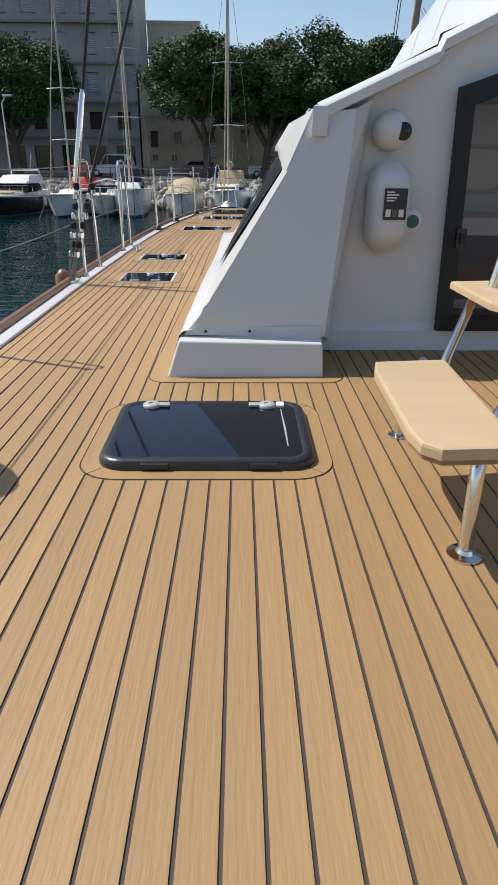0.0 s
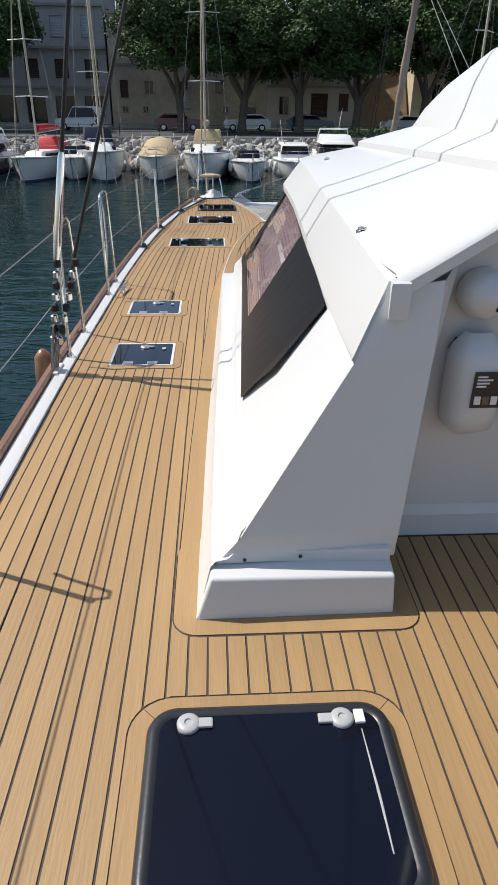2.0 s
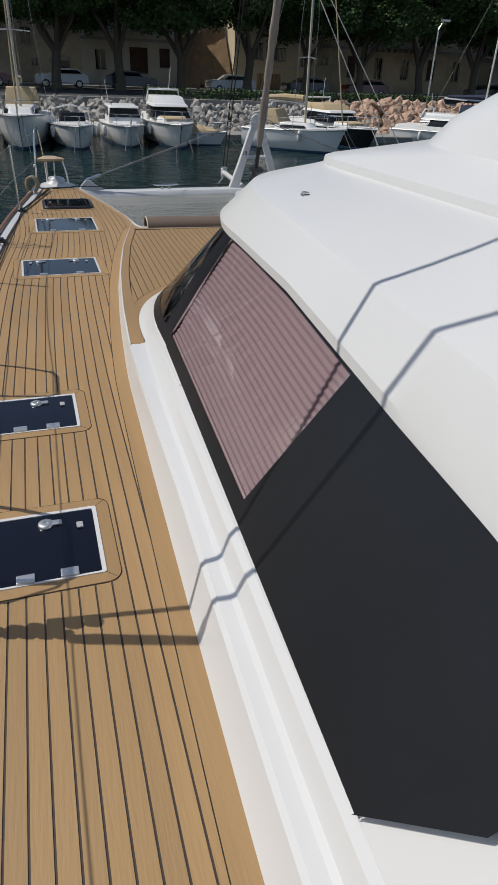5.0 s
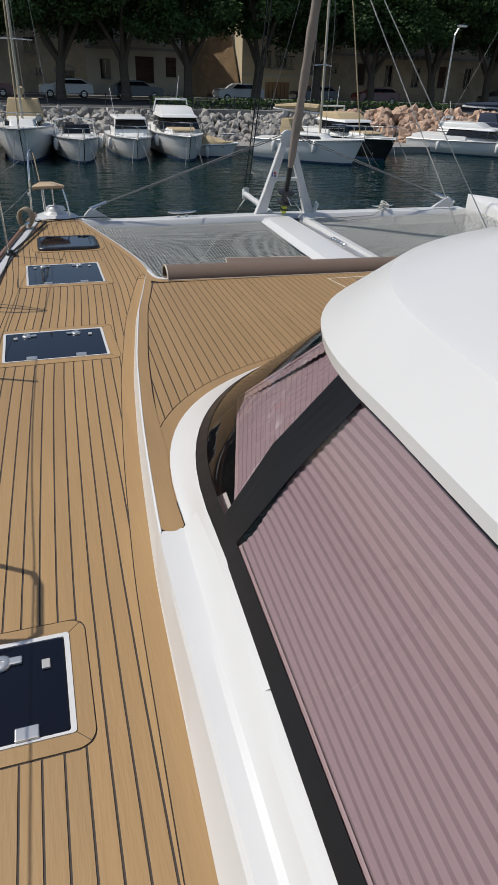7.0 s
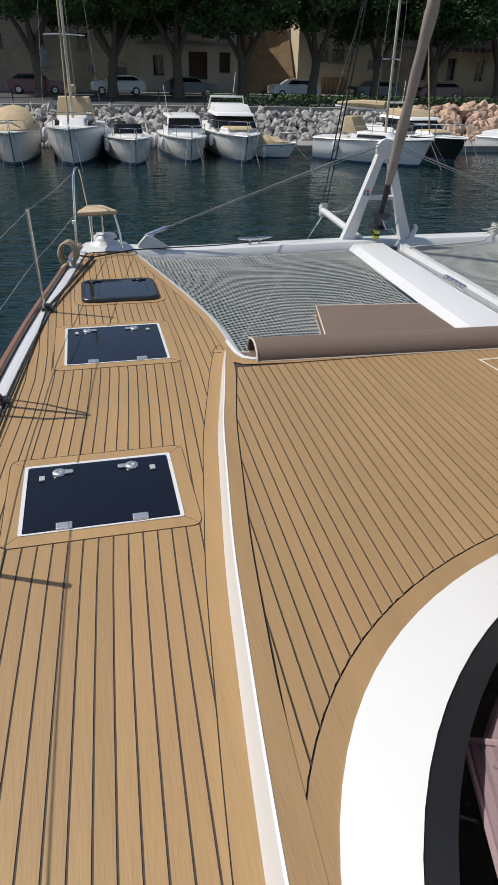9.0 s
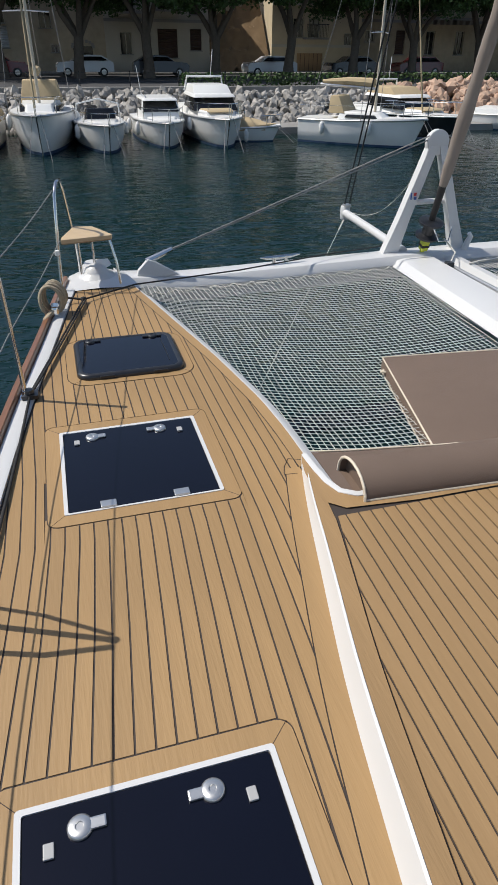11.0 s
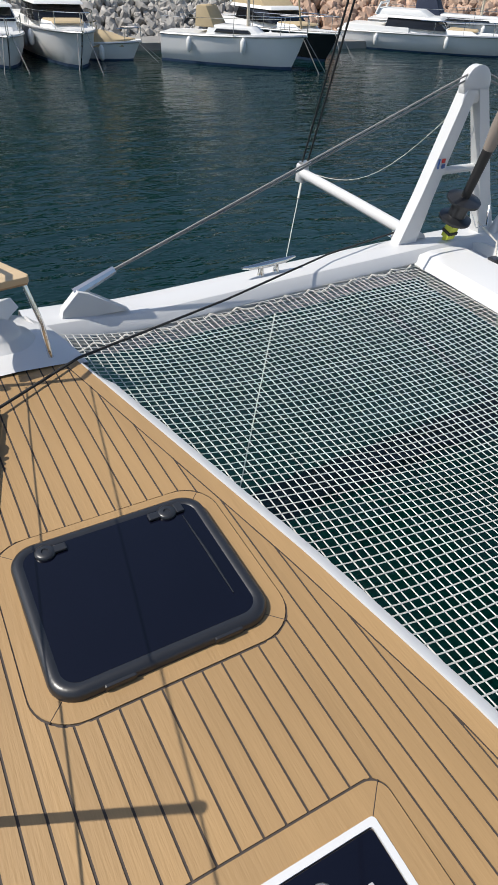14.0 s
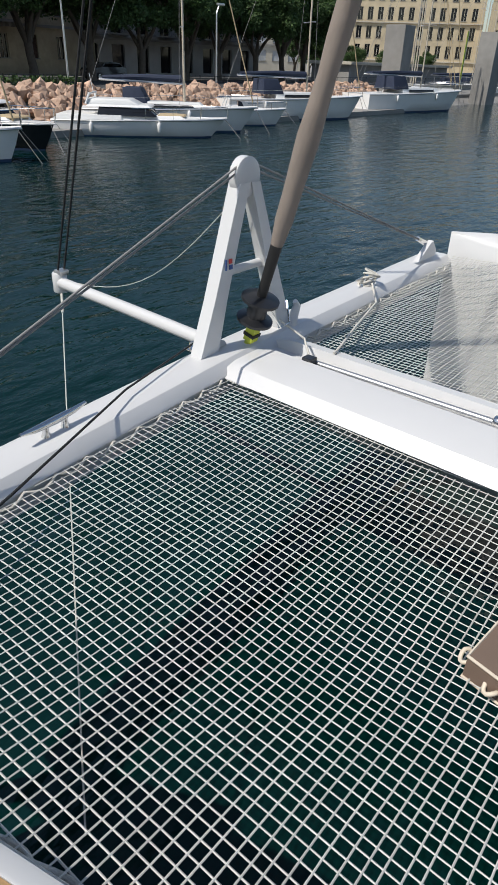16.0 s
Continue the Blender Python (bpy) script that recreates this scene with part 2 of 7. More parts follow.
def curve_of(pairs):
    ks, vs = [p[0] for p in pairs], [p[1] for p in pairs]
    kk = np.linspace(ks[0], ks[-1], 400)
    vv = np.interp(kk, ks, vs)
    w = np.ones(21) / 21
    pad = np.concatenate([2 * vv[0] - vv[10:0:-1], vv, 2 * vv[-1] - vv[-2:-12:-1]])
    vv = np.convolve(pad, w, "valid")
    return lambda y: np.interp(y, kk, vv)


# ---- the yacht's plan ----
port_edge = curve_of([(-3, -1.19), (3.5, -1.155), (5.6, -1.145), (8.2, -1.09), (9.5, -1.03), (10.9, -0.94), (12.0, -0.81), (12.8, -0.69), (13.8, -0.51), (14.72, -0.36), (15.5, -0.2)])
cabin_edge = curve_of([(3.0, -0.238), (4.4, -0.212), (5.1, -0.19), (6.4, -0.145), (7.44, -0.105), (8.15, -0.045), (8.6, 0.0), (9.44, 0.10), (10.54, 0.28), (11.5, 0.50), (11.8, 0.585)])
inner_edge = curve_of([(11.6, 0.64), (12.16, 0.62), (12.5, 0.59), (13.17, 0.475), (13.71, 0.36), (14.6, 0.17), (15.3, 0.02)])
CENTRE = 3.48
WATER_Z = -1.9


def fore_z(y):
    return 0.2 - 0.033 * (y - 7.5)


# hatches: x0, x1, y0, y1, raised
HATCHES = [(-0.365, 0.34, 2.18, 2.745, True), (-0.90, -0.452, 5.62, 6.08, False), (-0.912, -0.452, 6.855, 7.275, False),
           (-0.735, 0.0, 9.865, 10.43, False), (-0.555, 0.17, 11.69, 12.41, False), (-0.425, 0.25, 13.0, 13.6, True)]


# ---- water ----
part("water", ([(-700, -300, WATER_Z), (700, -300, WATER_Z), (700, 900, WATER_Z), (-700, 900, WATER_Z)], [], [(0, 1, 2, 3)]), M_WATER)
tagged(bpy.data.objects["water"], "calm dark teal harbour water with small ripples", "water", kind="structure")

# ---- deck base, hull sides ----
deck = thing("deck", "caulked teak side deck and aft deck of the catamaran", "deck", kind="structure")
ys = np.linspace(-3, 15.15, 80)
left = [(float(port_edge(y)), float(y)) for y in ys]


def right_limit(y):
    if y < 3.62:
        return 6.4
    if y < 11.65:
        return float(cabin_edge(y)) + 0.05
    return float(inner_edge(y))


caulk_rows = [[(float(port_edge(y)), float(y), -0.003) for y in ys], [(right_limit(y), float(y), -0.003) for y in ys]]
part("caulk_bed", loft(caulk_rows), M_CAULK, deck)

hull = thing("hull_port", "white gelcoat port hull with a teak capped toe rail", "hull", kind="structure")
prof = [(0.0, -0.012), (-0.002, 0.012), (-0.012, 0.016), (-0.082, 0.014), (-0.092, 0.004)]
part("waterway", loft([[(float(port_edge(y)) + a, float(y), b) for y in ys] for a, b in prof]), M_GEL, hull, smooth=40)
prof = [(-0.09, -0.01), (-0.092, 0.04), (-0.098, 0.05), (-0.128, 0.05), (-0.137, 0.04), (-0.138, -0.02)]
ysr = np.linspace(-3, 15.0, 80)
part("cap_rail", loft([[(float(port_edge(y)) + a, float(y), b) for y in ysr] for a, b in prof]), M_WOOD, hull, smooth=40)
prof = [(-0.136, -0.005), (-0.15, -0.05), (-0.17, -0.4), (-0.15, -1.0), (-0.05, -1.6), (0.1, -2.2)]
part("outer_side", loft([[(float(port_edge(y)) + a * (1 if y < 14 else max(0.15, (15.9 - y) / 1.9)), float(y), b) for y in ys] for a, b in prof]), M_GEL, hull, smooth=60)
ysi = np.linspace(11.4, 15.3, 40)
prof = [(0.0, -0.012), (0.003, 0.005), (0.012, 0.004), (0.064, -0.03), (0.068, -0.10), (0.06, -0.12), (0.06, -0.5), (-0.02, -1.3), (-0.1, -2.2)]
part("inner_side", loft([[(float(inner_edge(y)) + a * (1 if y < 14.6 else 0.6), float(y), b) for y in ysi] for a, b in prof]), M_GEL, hull, smooth=40)

# bow cap: rounded white nose with a raised dome under the seat
bow_rows = []
for y, z in ((14.72, 0.004), (14.78, 0.02), (14.95, 0.028), (15.15, 0.02), (15.4, -0.03), (15.6, -0.16), (15.68, -0.4), (15.7, -2.2)):
    a, b = float(port_edge(min(y, 15.5))) - 0.12, float(inner_edge(min(y, 15.3))) + 0.05
    if y > 15.3:
        k = (15.75 - y) / 0.45
        a, b = -0.22 + (a + 0.22) * k, -0.10 + (b + 0.1) * k
    bow_rows.append([(a, y, z - 0.10), (a + 0.02 * (b - a), y, z - 0.02), (a + 0.15 * (b - a), y, z), (a + 0.5 * (b - a), y, z + 0.01), (a + 0.85 * (b - a), y, z), (b, y, z - 0.02), (b, y, z - 0.14)])
part("bow_cap", loft(bow_rows), M_GEL, hull, smooth=60)
part("bow_dome", lathe([(0.0, 0.115), (0.05, 0.108), (0.085, 0.085), (0.1, 0.055), (0.105, 0.04), (0.15, 0.025), (0.17, 0.0)][::-1], (-0.15, 15.02, 0.02), 24), M_GEL, hull, smooth=60)
fin = [(-0.30, 15.0, 0.02), (-0.27, 15.12, 0.08), (-0.22, 15.25, 0.10), (-0.17, 15.35, 0.08), (-0.1, 15.45, 0.05)]
part("bow_fin", loft([fin, [(x + 0.09, y, z) for x, y, z in fin], [(x + 0.12, y - 0.03, 0.0) for x, y, z in fin]]), M_GEL, hull, smooth=50)


# ---- coachroof ----
def plan(xa, ya, xf, yc, yf, n=2.8, side=26, front=30):
    """Half a plan curve: from aft along the side, round the corner, to the centre line."""
    out = [(xa + (xf - xa) * i / side, ya + (yc - ya) * i / side) for i in range(side)]
    for i in range(front + 1):
        w = math.pi / 2 * i / front
        out.append((CENTRE - (CENTRE - xf) * math.cos(w) ** (2 / n), yc + (yf - yc) * math.sin(w) ** (2 / n)))
    return out


def whole(half, z):
    zz = z if callable(z) else (lambda x, y: z)
    pts = [(x, y, zz(x, y)) for x, y in half]
    return pts + [(2 * CENTRE - x, y, h) for x, y, h in pts[-2::-1]]


cabin = thing("coachroof", "white moulded coachroof with raked smoked windows", "cabin", kind="structure")

# side coaming below the windows
yc_ = np.linspace(3.13, 7.508, 44)
prof = [(0.0, -0.006), (0.008, 0.01), (0.055, 0.175), (0.072, 0.192), (0.115, 0.2), (0.135, 0.215), (0.165, 0.29), (0.19, 0.315), (0.30, 0.345)]
ease = lambda v, a, b: min(1.0, max(0.0, (v - a) / (b - a)))
ahead = [(0.0, -0.006), (0.006, 0.01), (0.022, 0.18), (0.028, 0.2025), (0.10, 0.2025), (0.125, 0.204), (0.165, 0.255), (0.195, 0.30), (0.30, 0.345)]
rows = []
for (a, b), (a2, b2) in zip(prof, ahead):
    rows.append([(float(cabin_edge(y)) + a + (a2 - a) * ease(y, 5.9, 7.42), max(float(y), 3.13 + 0.42 * b), b + (b2 - b) * ease(y, 5.9, 7.42)) for y in yc_])
part("side_coaming", loft(rows), M_GEL, cabin, smooth=13)

glass_low = plan(-0.03, 4.3, 0.10, 7.2, 9.21, 2.72)
glass_top = plan(0.316, 4.02, 0.45, 6.72, 8.30)


def z_top(x, y):
    return min(1.0, 0.863 + 0.07 * (y - 4.06))


low, top = whole(glass_low, 0.33), whole(glass_top, z_top)


def band(u0, u1, v0, v1, off=0.0, nu=24, nv=2, wave=0.0):
    """A patch of the window belt, u along the half curve 0..1, v up 0..1, off outwards."""
    L0 = np.array([(x, y, 0.33) for x, y in glass_low])
    L1 = np.array([(x, y, z_top(x, y)) for x, y in glass_top])
    k = np.linspace(0, 1, len(L0))

    def at(u, v):
        a = np.array([np.interp(u, k, L0[:, c]) for c in range(3)])
        b = np.array([np.interp(u, k, L1[:, c]) for c in range(3)])
        return a + (b - a) * v

    rows = []
    for j in range(nv + 1):
        v = v0 + (v1 - v0) * j / nv
        row = []
        for i in range(nu + 1):
            a0 = u0[0] + (u0[1] - u0[0]) * v if isinstance(u0, tuple) else u0
            a1 = u1[0] + (u1[1] - u1[0]) * v if isinstance(u1, tuple) else u1
            u = a0 + (a1 - a0) * i / nu
            p = at(u, v)
            du, dv = at(min(u + 0.01, 1), v) - at(max(u - 0.01, 0), v), at(u, 1) - at(u, 0)
            nrm = np.cross(dv, du)
            nrm = nrm / np.linalg.norm(nrm)
            o = off + (wave * (1 if j % 2 else -1) if wave else 0)
            row.append(tuple(p + nrm * o))
        rows.append(row)
    v, e, f = loft(rows)
    return v, e, [q[::-1] for q in f]


# u along the belt: aft black panel, first pane, pillar, second pane to the centre
part("window_frame", merged(band(0.0, 1.0, 0.0, 0.10, nu=60), band(0.0, 1.0, 0.965, 1.0, nu=60), band(0.0, (0.185, 0.222), 0.10, 0.965, nu=8),
                            band((0.459, 0.489), (0.471, 0.521), 0.10, 0.965, nu=4), band(0.93, 1.0, 0.10, 0.965, nu=6)), M_BLACKGLASS, cabin, "glossy black window surround")
for u0, u1, nu in (((0.185, 0.222), (0.459, 0.489), 22), ((0.471, 0.521), 0.93, 40)):
    pane = part("window_pane", band(u0, u1, 0.10, 0.965, nu=nu, nv=3, off=-0.002), M_GLASS, cabin, "tinted window glass", smooth=60)
    pane.visible_shadow = False
for u0, u1, nu, off in (((0.181, 0.217), (0.457, 0.493), 24, -0.016), ((0.645, 0.635), 0.91, 36, -0.09)):
    part("pleated_blind", band(u0, u1, 0.06, 0.99, nu=nu, nv=46, off=off, wave=0.0028), M_BLIND, cabin, "closed mauve pleated blind behind the glass")
# the side blind ahead of the pillar hangs flat behind the curved corner glass
b0, b1, b2, b3 = (Vector(q) for q in ((0.15, 7.20, 0.35), (0.52, 8.40, 0.29), (0.51, 7.06, 0.985), (0.92, 7.74, 0.985)))
flat_rows = []
for j in range(53):
    k = j / 52
    wob = 0.0028 * (1 if j % 2 else -1)
    flat_rows.append([tuple(b0.lerp(b2, k).lerp(b1.lerp(b3, k), q / 10) + Vector((-0.9, 0.3, 0.3)) * wob) for q in range(11)])
part("pleated_blind", loft(flat_rows), M_BLIND, cabin, "closed mauve pleated blind behind the glass")
part("blind_post", tube([tuple(b1), tuple(b1.lerp(b3, 0.5)), tuple(b3)], 0.009, 6), M_POST, cabin, "pale mauve blind guide post")
part("blind_rail", tube([tuple(b0), tuple(b1)], 0.008, 6), M_POST, cabin)
part("blind_rail", band((0.181, 0.217), (0.457, 0.489), 0.09, 0.112, nu=22, nv=2, off=-0.01), M_POST, cabin)
# dark sheet set in behind the glass, painting in the unlit cabin
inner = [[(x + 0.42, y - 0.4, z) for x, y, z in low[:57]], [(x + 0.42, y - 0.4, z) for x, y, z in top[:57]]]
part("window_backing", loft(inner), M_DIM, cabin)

# white ring round the foot of the windscreen
teak_curve = plan(0.015, 7.3, 0.04, 7.45, 9.44, 2.85)


def zf(x, y):
    return fore_z(y) + 0.002


sink = lambda y: 0.05 * (1 - ease(y, 7.3, 7.5))
ring_rows = [whole(teak_curve, lambda x, y: fore_z(y) - 0.02 - sink(y)), whole(teak_curve, lambda x, y: fore_z(y) + 0.01 - sink(y)),
             whole([(x + 0.03 * (1 if i < 40 else (56 - i) / 16), y - 0.03 * (0 if i < 26 else (i - 26) / 30)) for i, (x, y) in enumerate(teak_curve)], lambda x, y: fore_z(y) + 0.03 - sink(y))]
part("windscreen_coaming", loft(ring_rows + [whole([(x - 0.02, y + 0.015) for x, y in plan(0.07, 6.6, 0.10, 7.2, 9.21, 2.72)], 0.30), whole(plan(0.09, 6.6, 0.10, 7.2, 9.21, 2.72), 0.334)]), M_GEL, cabin, smooth=50)

# kerb between side deck and fore deck
yk = np.concatenate([np.linspace(7.50, 11.5, 40), np.linspace(11.55, 11.79, 10)])
kerb_w = lambda y: float(np.interp(y, (7.4, 8.4, 10.2, 10.85, 11.15, 11.5, 11.72, 11.79), (0.041, 0.04, 0.042, 0.042, 0.038, 0.027, 0.02, 0.004)))
prof = [(0.0, -0.006, 0), (0.006, 0.01, 0), (0.55, -0.02, 1), (0.68, 0.002, 1), (0.88, 0.006, 1), (1.0, 0.0, 1)]
part("kerb", loft([[(float(cabin_edge(y)) + (a * kerb_w(y) if c else a), float(y), b + (fore_z(y) * (1 - 0.3 * ease(y, 11.6, 11.79)) if c else 0)) for y in yk] for a, b, c in prof]), M_GEL, cabin, smooth=40)

# side wall aft of the windows and wing at the aft end
c00, c01, c10, c11 = (Vector(q) for q in ((-0.075, 3.235, 0.272), (-0.018, 4.30, 0.322), (0.301, 3.375, 0.86), (0.324, 4.03, 0.864)))
wall = [[tuple(c00.lerp(c01, u).lerp(c10.lerp(c11, u), v)) for u in np.linspace(0, 1, 9)] for v in np.linspace(0, 1, 7)]
part("wall_side", loft(wall), M_GEL, cabin, smooth=60)
out = Vector((-0.009, 0, 0.006))
part("window_frame", ([tuple(Vector(q) + out) for q in ((-0.03, 4.30, 0.33), (0.112, 4.08, 0.565), (0.316, 4.025, 0.862), (0.322, 4.10, 0.868))], [], [(0, 1, 2, 3)]), M_BLACKGLASS, cabin)
aft = [[(-0.16, 3.225, 0.172), (0.49, 3.27, 0.155)], [(-0.072, 3.235, 0.275), (0.50, 3.28, 0.275)], [(0.301, 3.375, 0.86), (0.575, 3.41, 0.86)], [(0.415, 3.45, 1.09), (0.60, 3.47, 1.11)]]
part("aft_wing", loft(aft), M_GEL, cabin)
part("aft_wing_return", loft([[(0.49, 3.27, 0.155), (0.56, 3.60, 0.05)], [(0.50, 3.28, 0.275), (0.57, 3.60, 0.275)], [(0.575, 3.41, 0.86), (0.66, 3.62, 0.86)], [(0.60, 3.47, 1.11), (0.70, 3.63, 1.16)]]), M_GEL, cabin)
bm = bmesh.new()
plinth = [(-0.236, 3.13, -0.006), (0.474, 3.14, -0.006), (0.53, 3.62, -0.006), (-0.23, 3.6, -0.006)]
ptop = [(-0.18, 3.15, 0.165), (0.468, 3.16, 0.15), (0.50, 3.62, 0.16), (-0.17, 3.6, 0.19)]
vs = [bm.verts.new(p) for p in plinth + ptop]
for f in ((4, 5, 6, 7), (0, 1, 5, 4), (1, 2, 6, 5), (2, 3, 7, 6), (3, 0, 4, 7)):
    bm.faces.new([vs[i] for i in f])
bmesh.ops.bevel(bm, geom=bm.edges[:], offset=0.012, segments=3, profile=0.6, affect="EDGES")
part("plinth", bm, M_GEL, cabin, smooth=50)
part("plinth_core", box_bm(-0.10, 0.47, 3.245, 3.5, 0.02, 0.205, 0.01), M_GEL, cabin)
for x, y, z in ((-0.06, 3.222, 0.19), (0.14, 3.238, 0.187)):
    part("drain_hole", lathe([(0.007, 0), (0.007, 0.004)], (x, y - 0.004, z), 8, "y"), M_RUBBER, cabin)

# recessed aft bulkhead with the saloon door
tops = [(0.60, 1.15), (0.72, 1.215), (0.985, 1.335), (1.10, 1.405)]
feet = (0.44, 0.6, 0.985, 1.115)
bulk = [[(x, 3.60, -0.01) for x in feet], [(x, 3.60, 0.1) for x in feet], [(x + (0.04 if x < 0.5 else 0.02), 3.62, 0.14) for x in feet], [(x, 3.66, z) for x, z in tops]]
part("aft_bulkhead", loft(bulk), M_GEL, cabin)
part("door_sill", loft([[(x, 3.60, -0.01) for x in (1.115, 3.5)], [(x, 3.60, 0.1) for x in (1.115, 3.5)], [(x, 3.62, 0.14) for x in (1.135, 3.5)], [(x, 3.76, 0.14) for x in (1.135, 3.5)]]), M_GEL, cabin)
part("door_lintel", loft([[(1.09, 3.655, 1.18), (1.215, 3.655, 1.22), (1.36, 3.655, 1.27), (2.62, 3.655, 1.69), (3.5, 3.655, 1.9)], [(1.10, 3.66, 1.405), (1.215, 3.66, 1.475), (1.36, 3.66, 1.86), (2.62, 3.66, 1.98), (3.5, 3.66, 2.06)]]), M_GEL, cabin)
part("bulkhead_panel", loft([[(2.57, 3.62, 0.14), (3.5, 3.62, 0.14)], [(2.57, 3.657, 1.72), (3.5, 3.657, 1.92)]]), M_GEL, cabin)
door = thing("door_1", "black framed glass saloon door standing closed", "door", kind="structure")
stile = loft([[(1.10, 3.60, 0.11), (1.085, 3.64, 1.21)], [(1.10, 3.56, 0.11), (1.085, 3.60, 1.21)], [(1.17, 3.55, 0.16), (1.155, 3.59, 1.16)], [(1.175, 3.575, 0.16), (1.16, 3.612, 1.16)]])
part("door_frame", stile, M_RUBBER, door)
part("door_rail", loft([[(1.10, 3.56, 0.11), (2.6, 3.56, 0.11)], [(1.15, 3.548, 0.185), (2.6, 3.548, 0.185)], [(1.15, 3.575, 0.19), (2.6, 3.575, 0.19)]]), M_RUBBER, door)
part("door_rail", loft([[(1.085, 3.60, 1.21), (2.6, 3.6, 1.715)], [(1.12, 3.588, 1.13), (2.6, 3.588, 1.625)], [(1.12, 3.61, 1.125), (2.6, 3.61, 1.62)]]), M_RUBBER, door)
pane = part("door_pane", loft([[(1.12, 3.572, 0.14), (2.6, 3.572, 0.14)], [(1.11, 3.607, 1.18), (2.6, 3.607, 1.675)]]), M_GLASS, door)
pane.visible_shadow = False
lock = part("door_lock", box_bm_tuple(1.135, 1.18, 3.535, 3.566, 0.52, 0.61), M_BLACKALU, door, "black door lock")
part("lock_lever", box_bm_tuple(1.148, 1.168, 3.515, 3.534, 0.54, 0.59), M_RUBBER, lock)

# saloon behind the door: sole, linings and a galley unit with a framed port above it
lining = thing("wall_saloon", "pale saloon lining behind the glass door", "wall", kind="structure")
# sole takes the painted dim cabin tone
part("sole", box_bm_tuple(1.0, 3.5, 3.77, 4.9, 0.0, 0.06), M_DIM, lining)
part("side_panel", loft([[(1.06, 3.68, 0.06), (1.06, 4.9, 0.06)], [(1.06, 3.68, 1.28), (1.06, 4.9, 1.28)]]), M_POST, lining)
part("end_panel", box_bm_tuple(1.06, 3.5, 4.9, 4.93, 0.06, 1.24), M_GEL, lining)
galley = thing("galley_unit", "white saloon cabinet with a dark worktop edge", "cabinet", (1.9, 4.6, 0.06))
part("body", box_bm_tuple(1.25, 2.55, 4.35, 4.88, 0.061, 0.56), M_GEL, galley)
part("worktop", box_bm_tuple(1.23, 2.57, 4.33, 4.89, 0.561, 0.60), M_GEL, galley)
# locker door takes the same painted dim tone
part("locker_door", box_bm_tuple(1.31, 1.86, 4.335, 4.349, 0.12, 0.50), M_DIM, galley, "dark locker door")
port = thing("window_2", "grey rounded port frame in the saloon lining", "window", kind="structure")
port_rim = [(1.66 + 0.22 * abs(math.cos(w)) ** 0.5 * (1 if math.cos(w) > 0 else -1), 4.885, 0.86 + 0.15 * abs(math.sin(w)) ** 0.5 * (1 if math.sin(w) > 0 else -1)) for w in np.linspace(0, 2 * math.pi, 41)]
part("window_frame", loft([[(1.66 + (x - 1.66) * k, y - d, 0.86 + (z - 0.86) * k) for x, y, z in port_rim] for k, d in ((1.0, -0.016), (1.0, 0.012), (0.84, 0.012), (0.82, -0.016))]), M_GREYPL, port)

# roof: brow, chamfer, flat, step and the raised dome
rows = [whole(plan(0.315, 3.40, 0.46, 6.72, 8.31), lambda x, y: z_top(x, y) - 0.004),
        whole(plan(0.295, 3.40, 0.43, 6.79, 8.38), lambda x, y: z_top(x, y) - 0.02 + 0.01),
        whole(plan(0.305, 3.41, 0.43, 6.82, 8.39), lambda x, y: z_top(x, y) + 0.03),
        whole(plan(0.412, 3.47, 0.54, 6.6, 8.1), lambda x, y: min(1.235, 1.105 + 0.035 * (y - 3.5))),
        whole(plan(0.425, 3.47, 0.565, 6.58, 8.07), lambda x, y: min(1.245, 1.115 + 0.035 * (y - 3.5))),
        whole(plan(0.985, 3.7, 1.05, 7.05, 7.82), lambda x, y: 1.357 - 0.02 * (y - 5.2)),
        whole(plan(0.992, 3.7, 1.057, 7.05, 7.81), lambda x, y: 1.395 - 0.02 * (y - 5.2)),
        whole(plan(1.005, 3.7, 1.07, 7.03, 7.79), lambda x, y: 1.403 - 0.02 * (y - 5.2)),
        whole(plan(1.215, 3.7, 1.25, 6.0, 7.33), lambda x, y: 1.50 - 0.01 * (y - 5.2)),
        whole(plan(1.255, 3.7, 1.29, 5.9, 7.2), 1.60),
        whole(plan(1.285, 3.7, 1.33, 5.6, 6.9), 1.735),
        whole(plan(1.34, 3.7, 1.40, 5.1, 6.4), 1.90),
        whole(plan(1.45, 3.7, 1.53, 4.7, 5.8), 2.0),
        whole(plan(1.8, 3.7, 1.9, 4.3, 5.3), 2.08),
        whole(plan(3.0, 3.7, 3.1, 4.0, 4.7), 2.12),
        whole(plan(3.44, 3.7, 3.45, 3.75, 3.8), 2.125)]
part("roof", loft(rows), M_GEL, cabin, smooth=22)
# aft edge of the roof with its gutter lip
lip = [(0.432, 3.475, 1.116), (0.55, 3.52, 1.168), (0.985, 3.70, 1.363), (1.005, 3.70, 1.41), (1.215, 3.70, 1.508), (1.36, 3.70, 1.92), (3.4, 3.70, 2.12)]
part("roof_edge", loft([[(x, y + dy, z + dz) for x, y, z in lip] for dy, dz in ((0.24, 0.004), (0.0, 0.016), (-0.055, -0.004), (-0.065, -0.014), (-0.068, -0.055), (0.12, -0.07))]), M_GEL, cabin, smooth=30)
part("roof_edge", ([(0.298, 3.402, 0.862), (0.414, 3.468, 1.11), (0.462, 3.46, 1.03), (0.43, 3.425, 0.93), (0.345, 3.395, 0.835)], [], [(0, 1, 2, 3, 4)]), M_GEL, cabin)
gut = [(0.405, 3.40), (0.47, 3.40), (0.485, 3.47), (0.42, 3.48)]
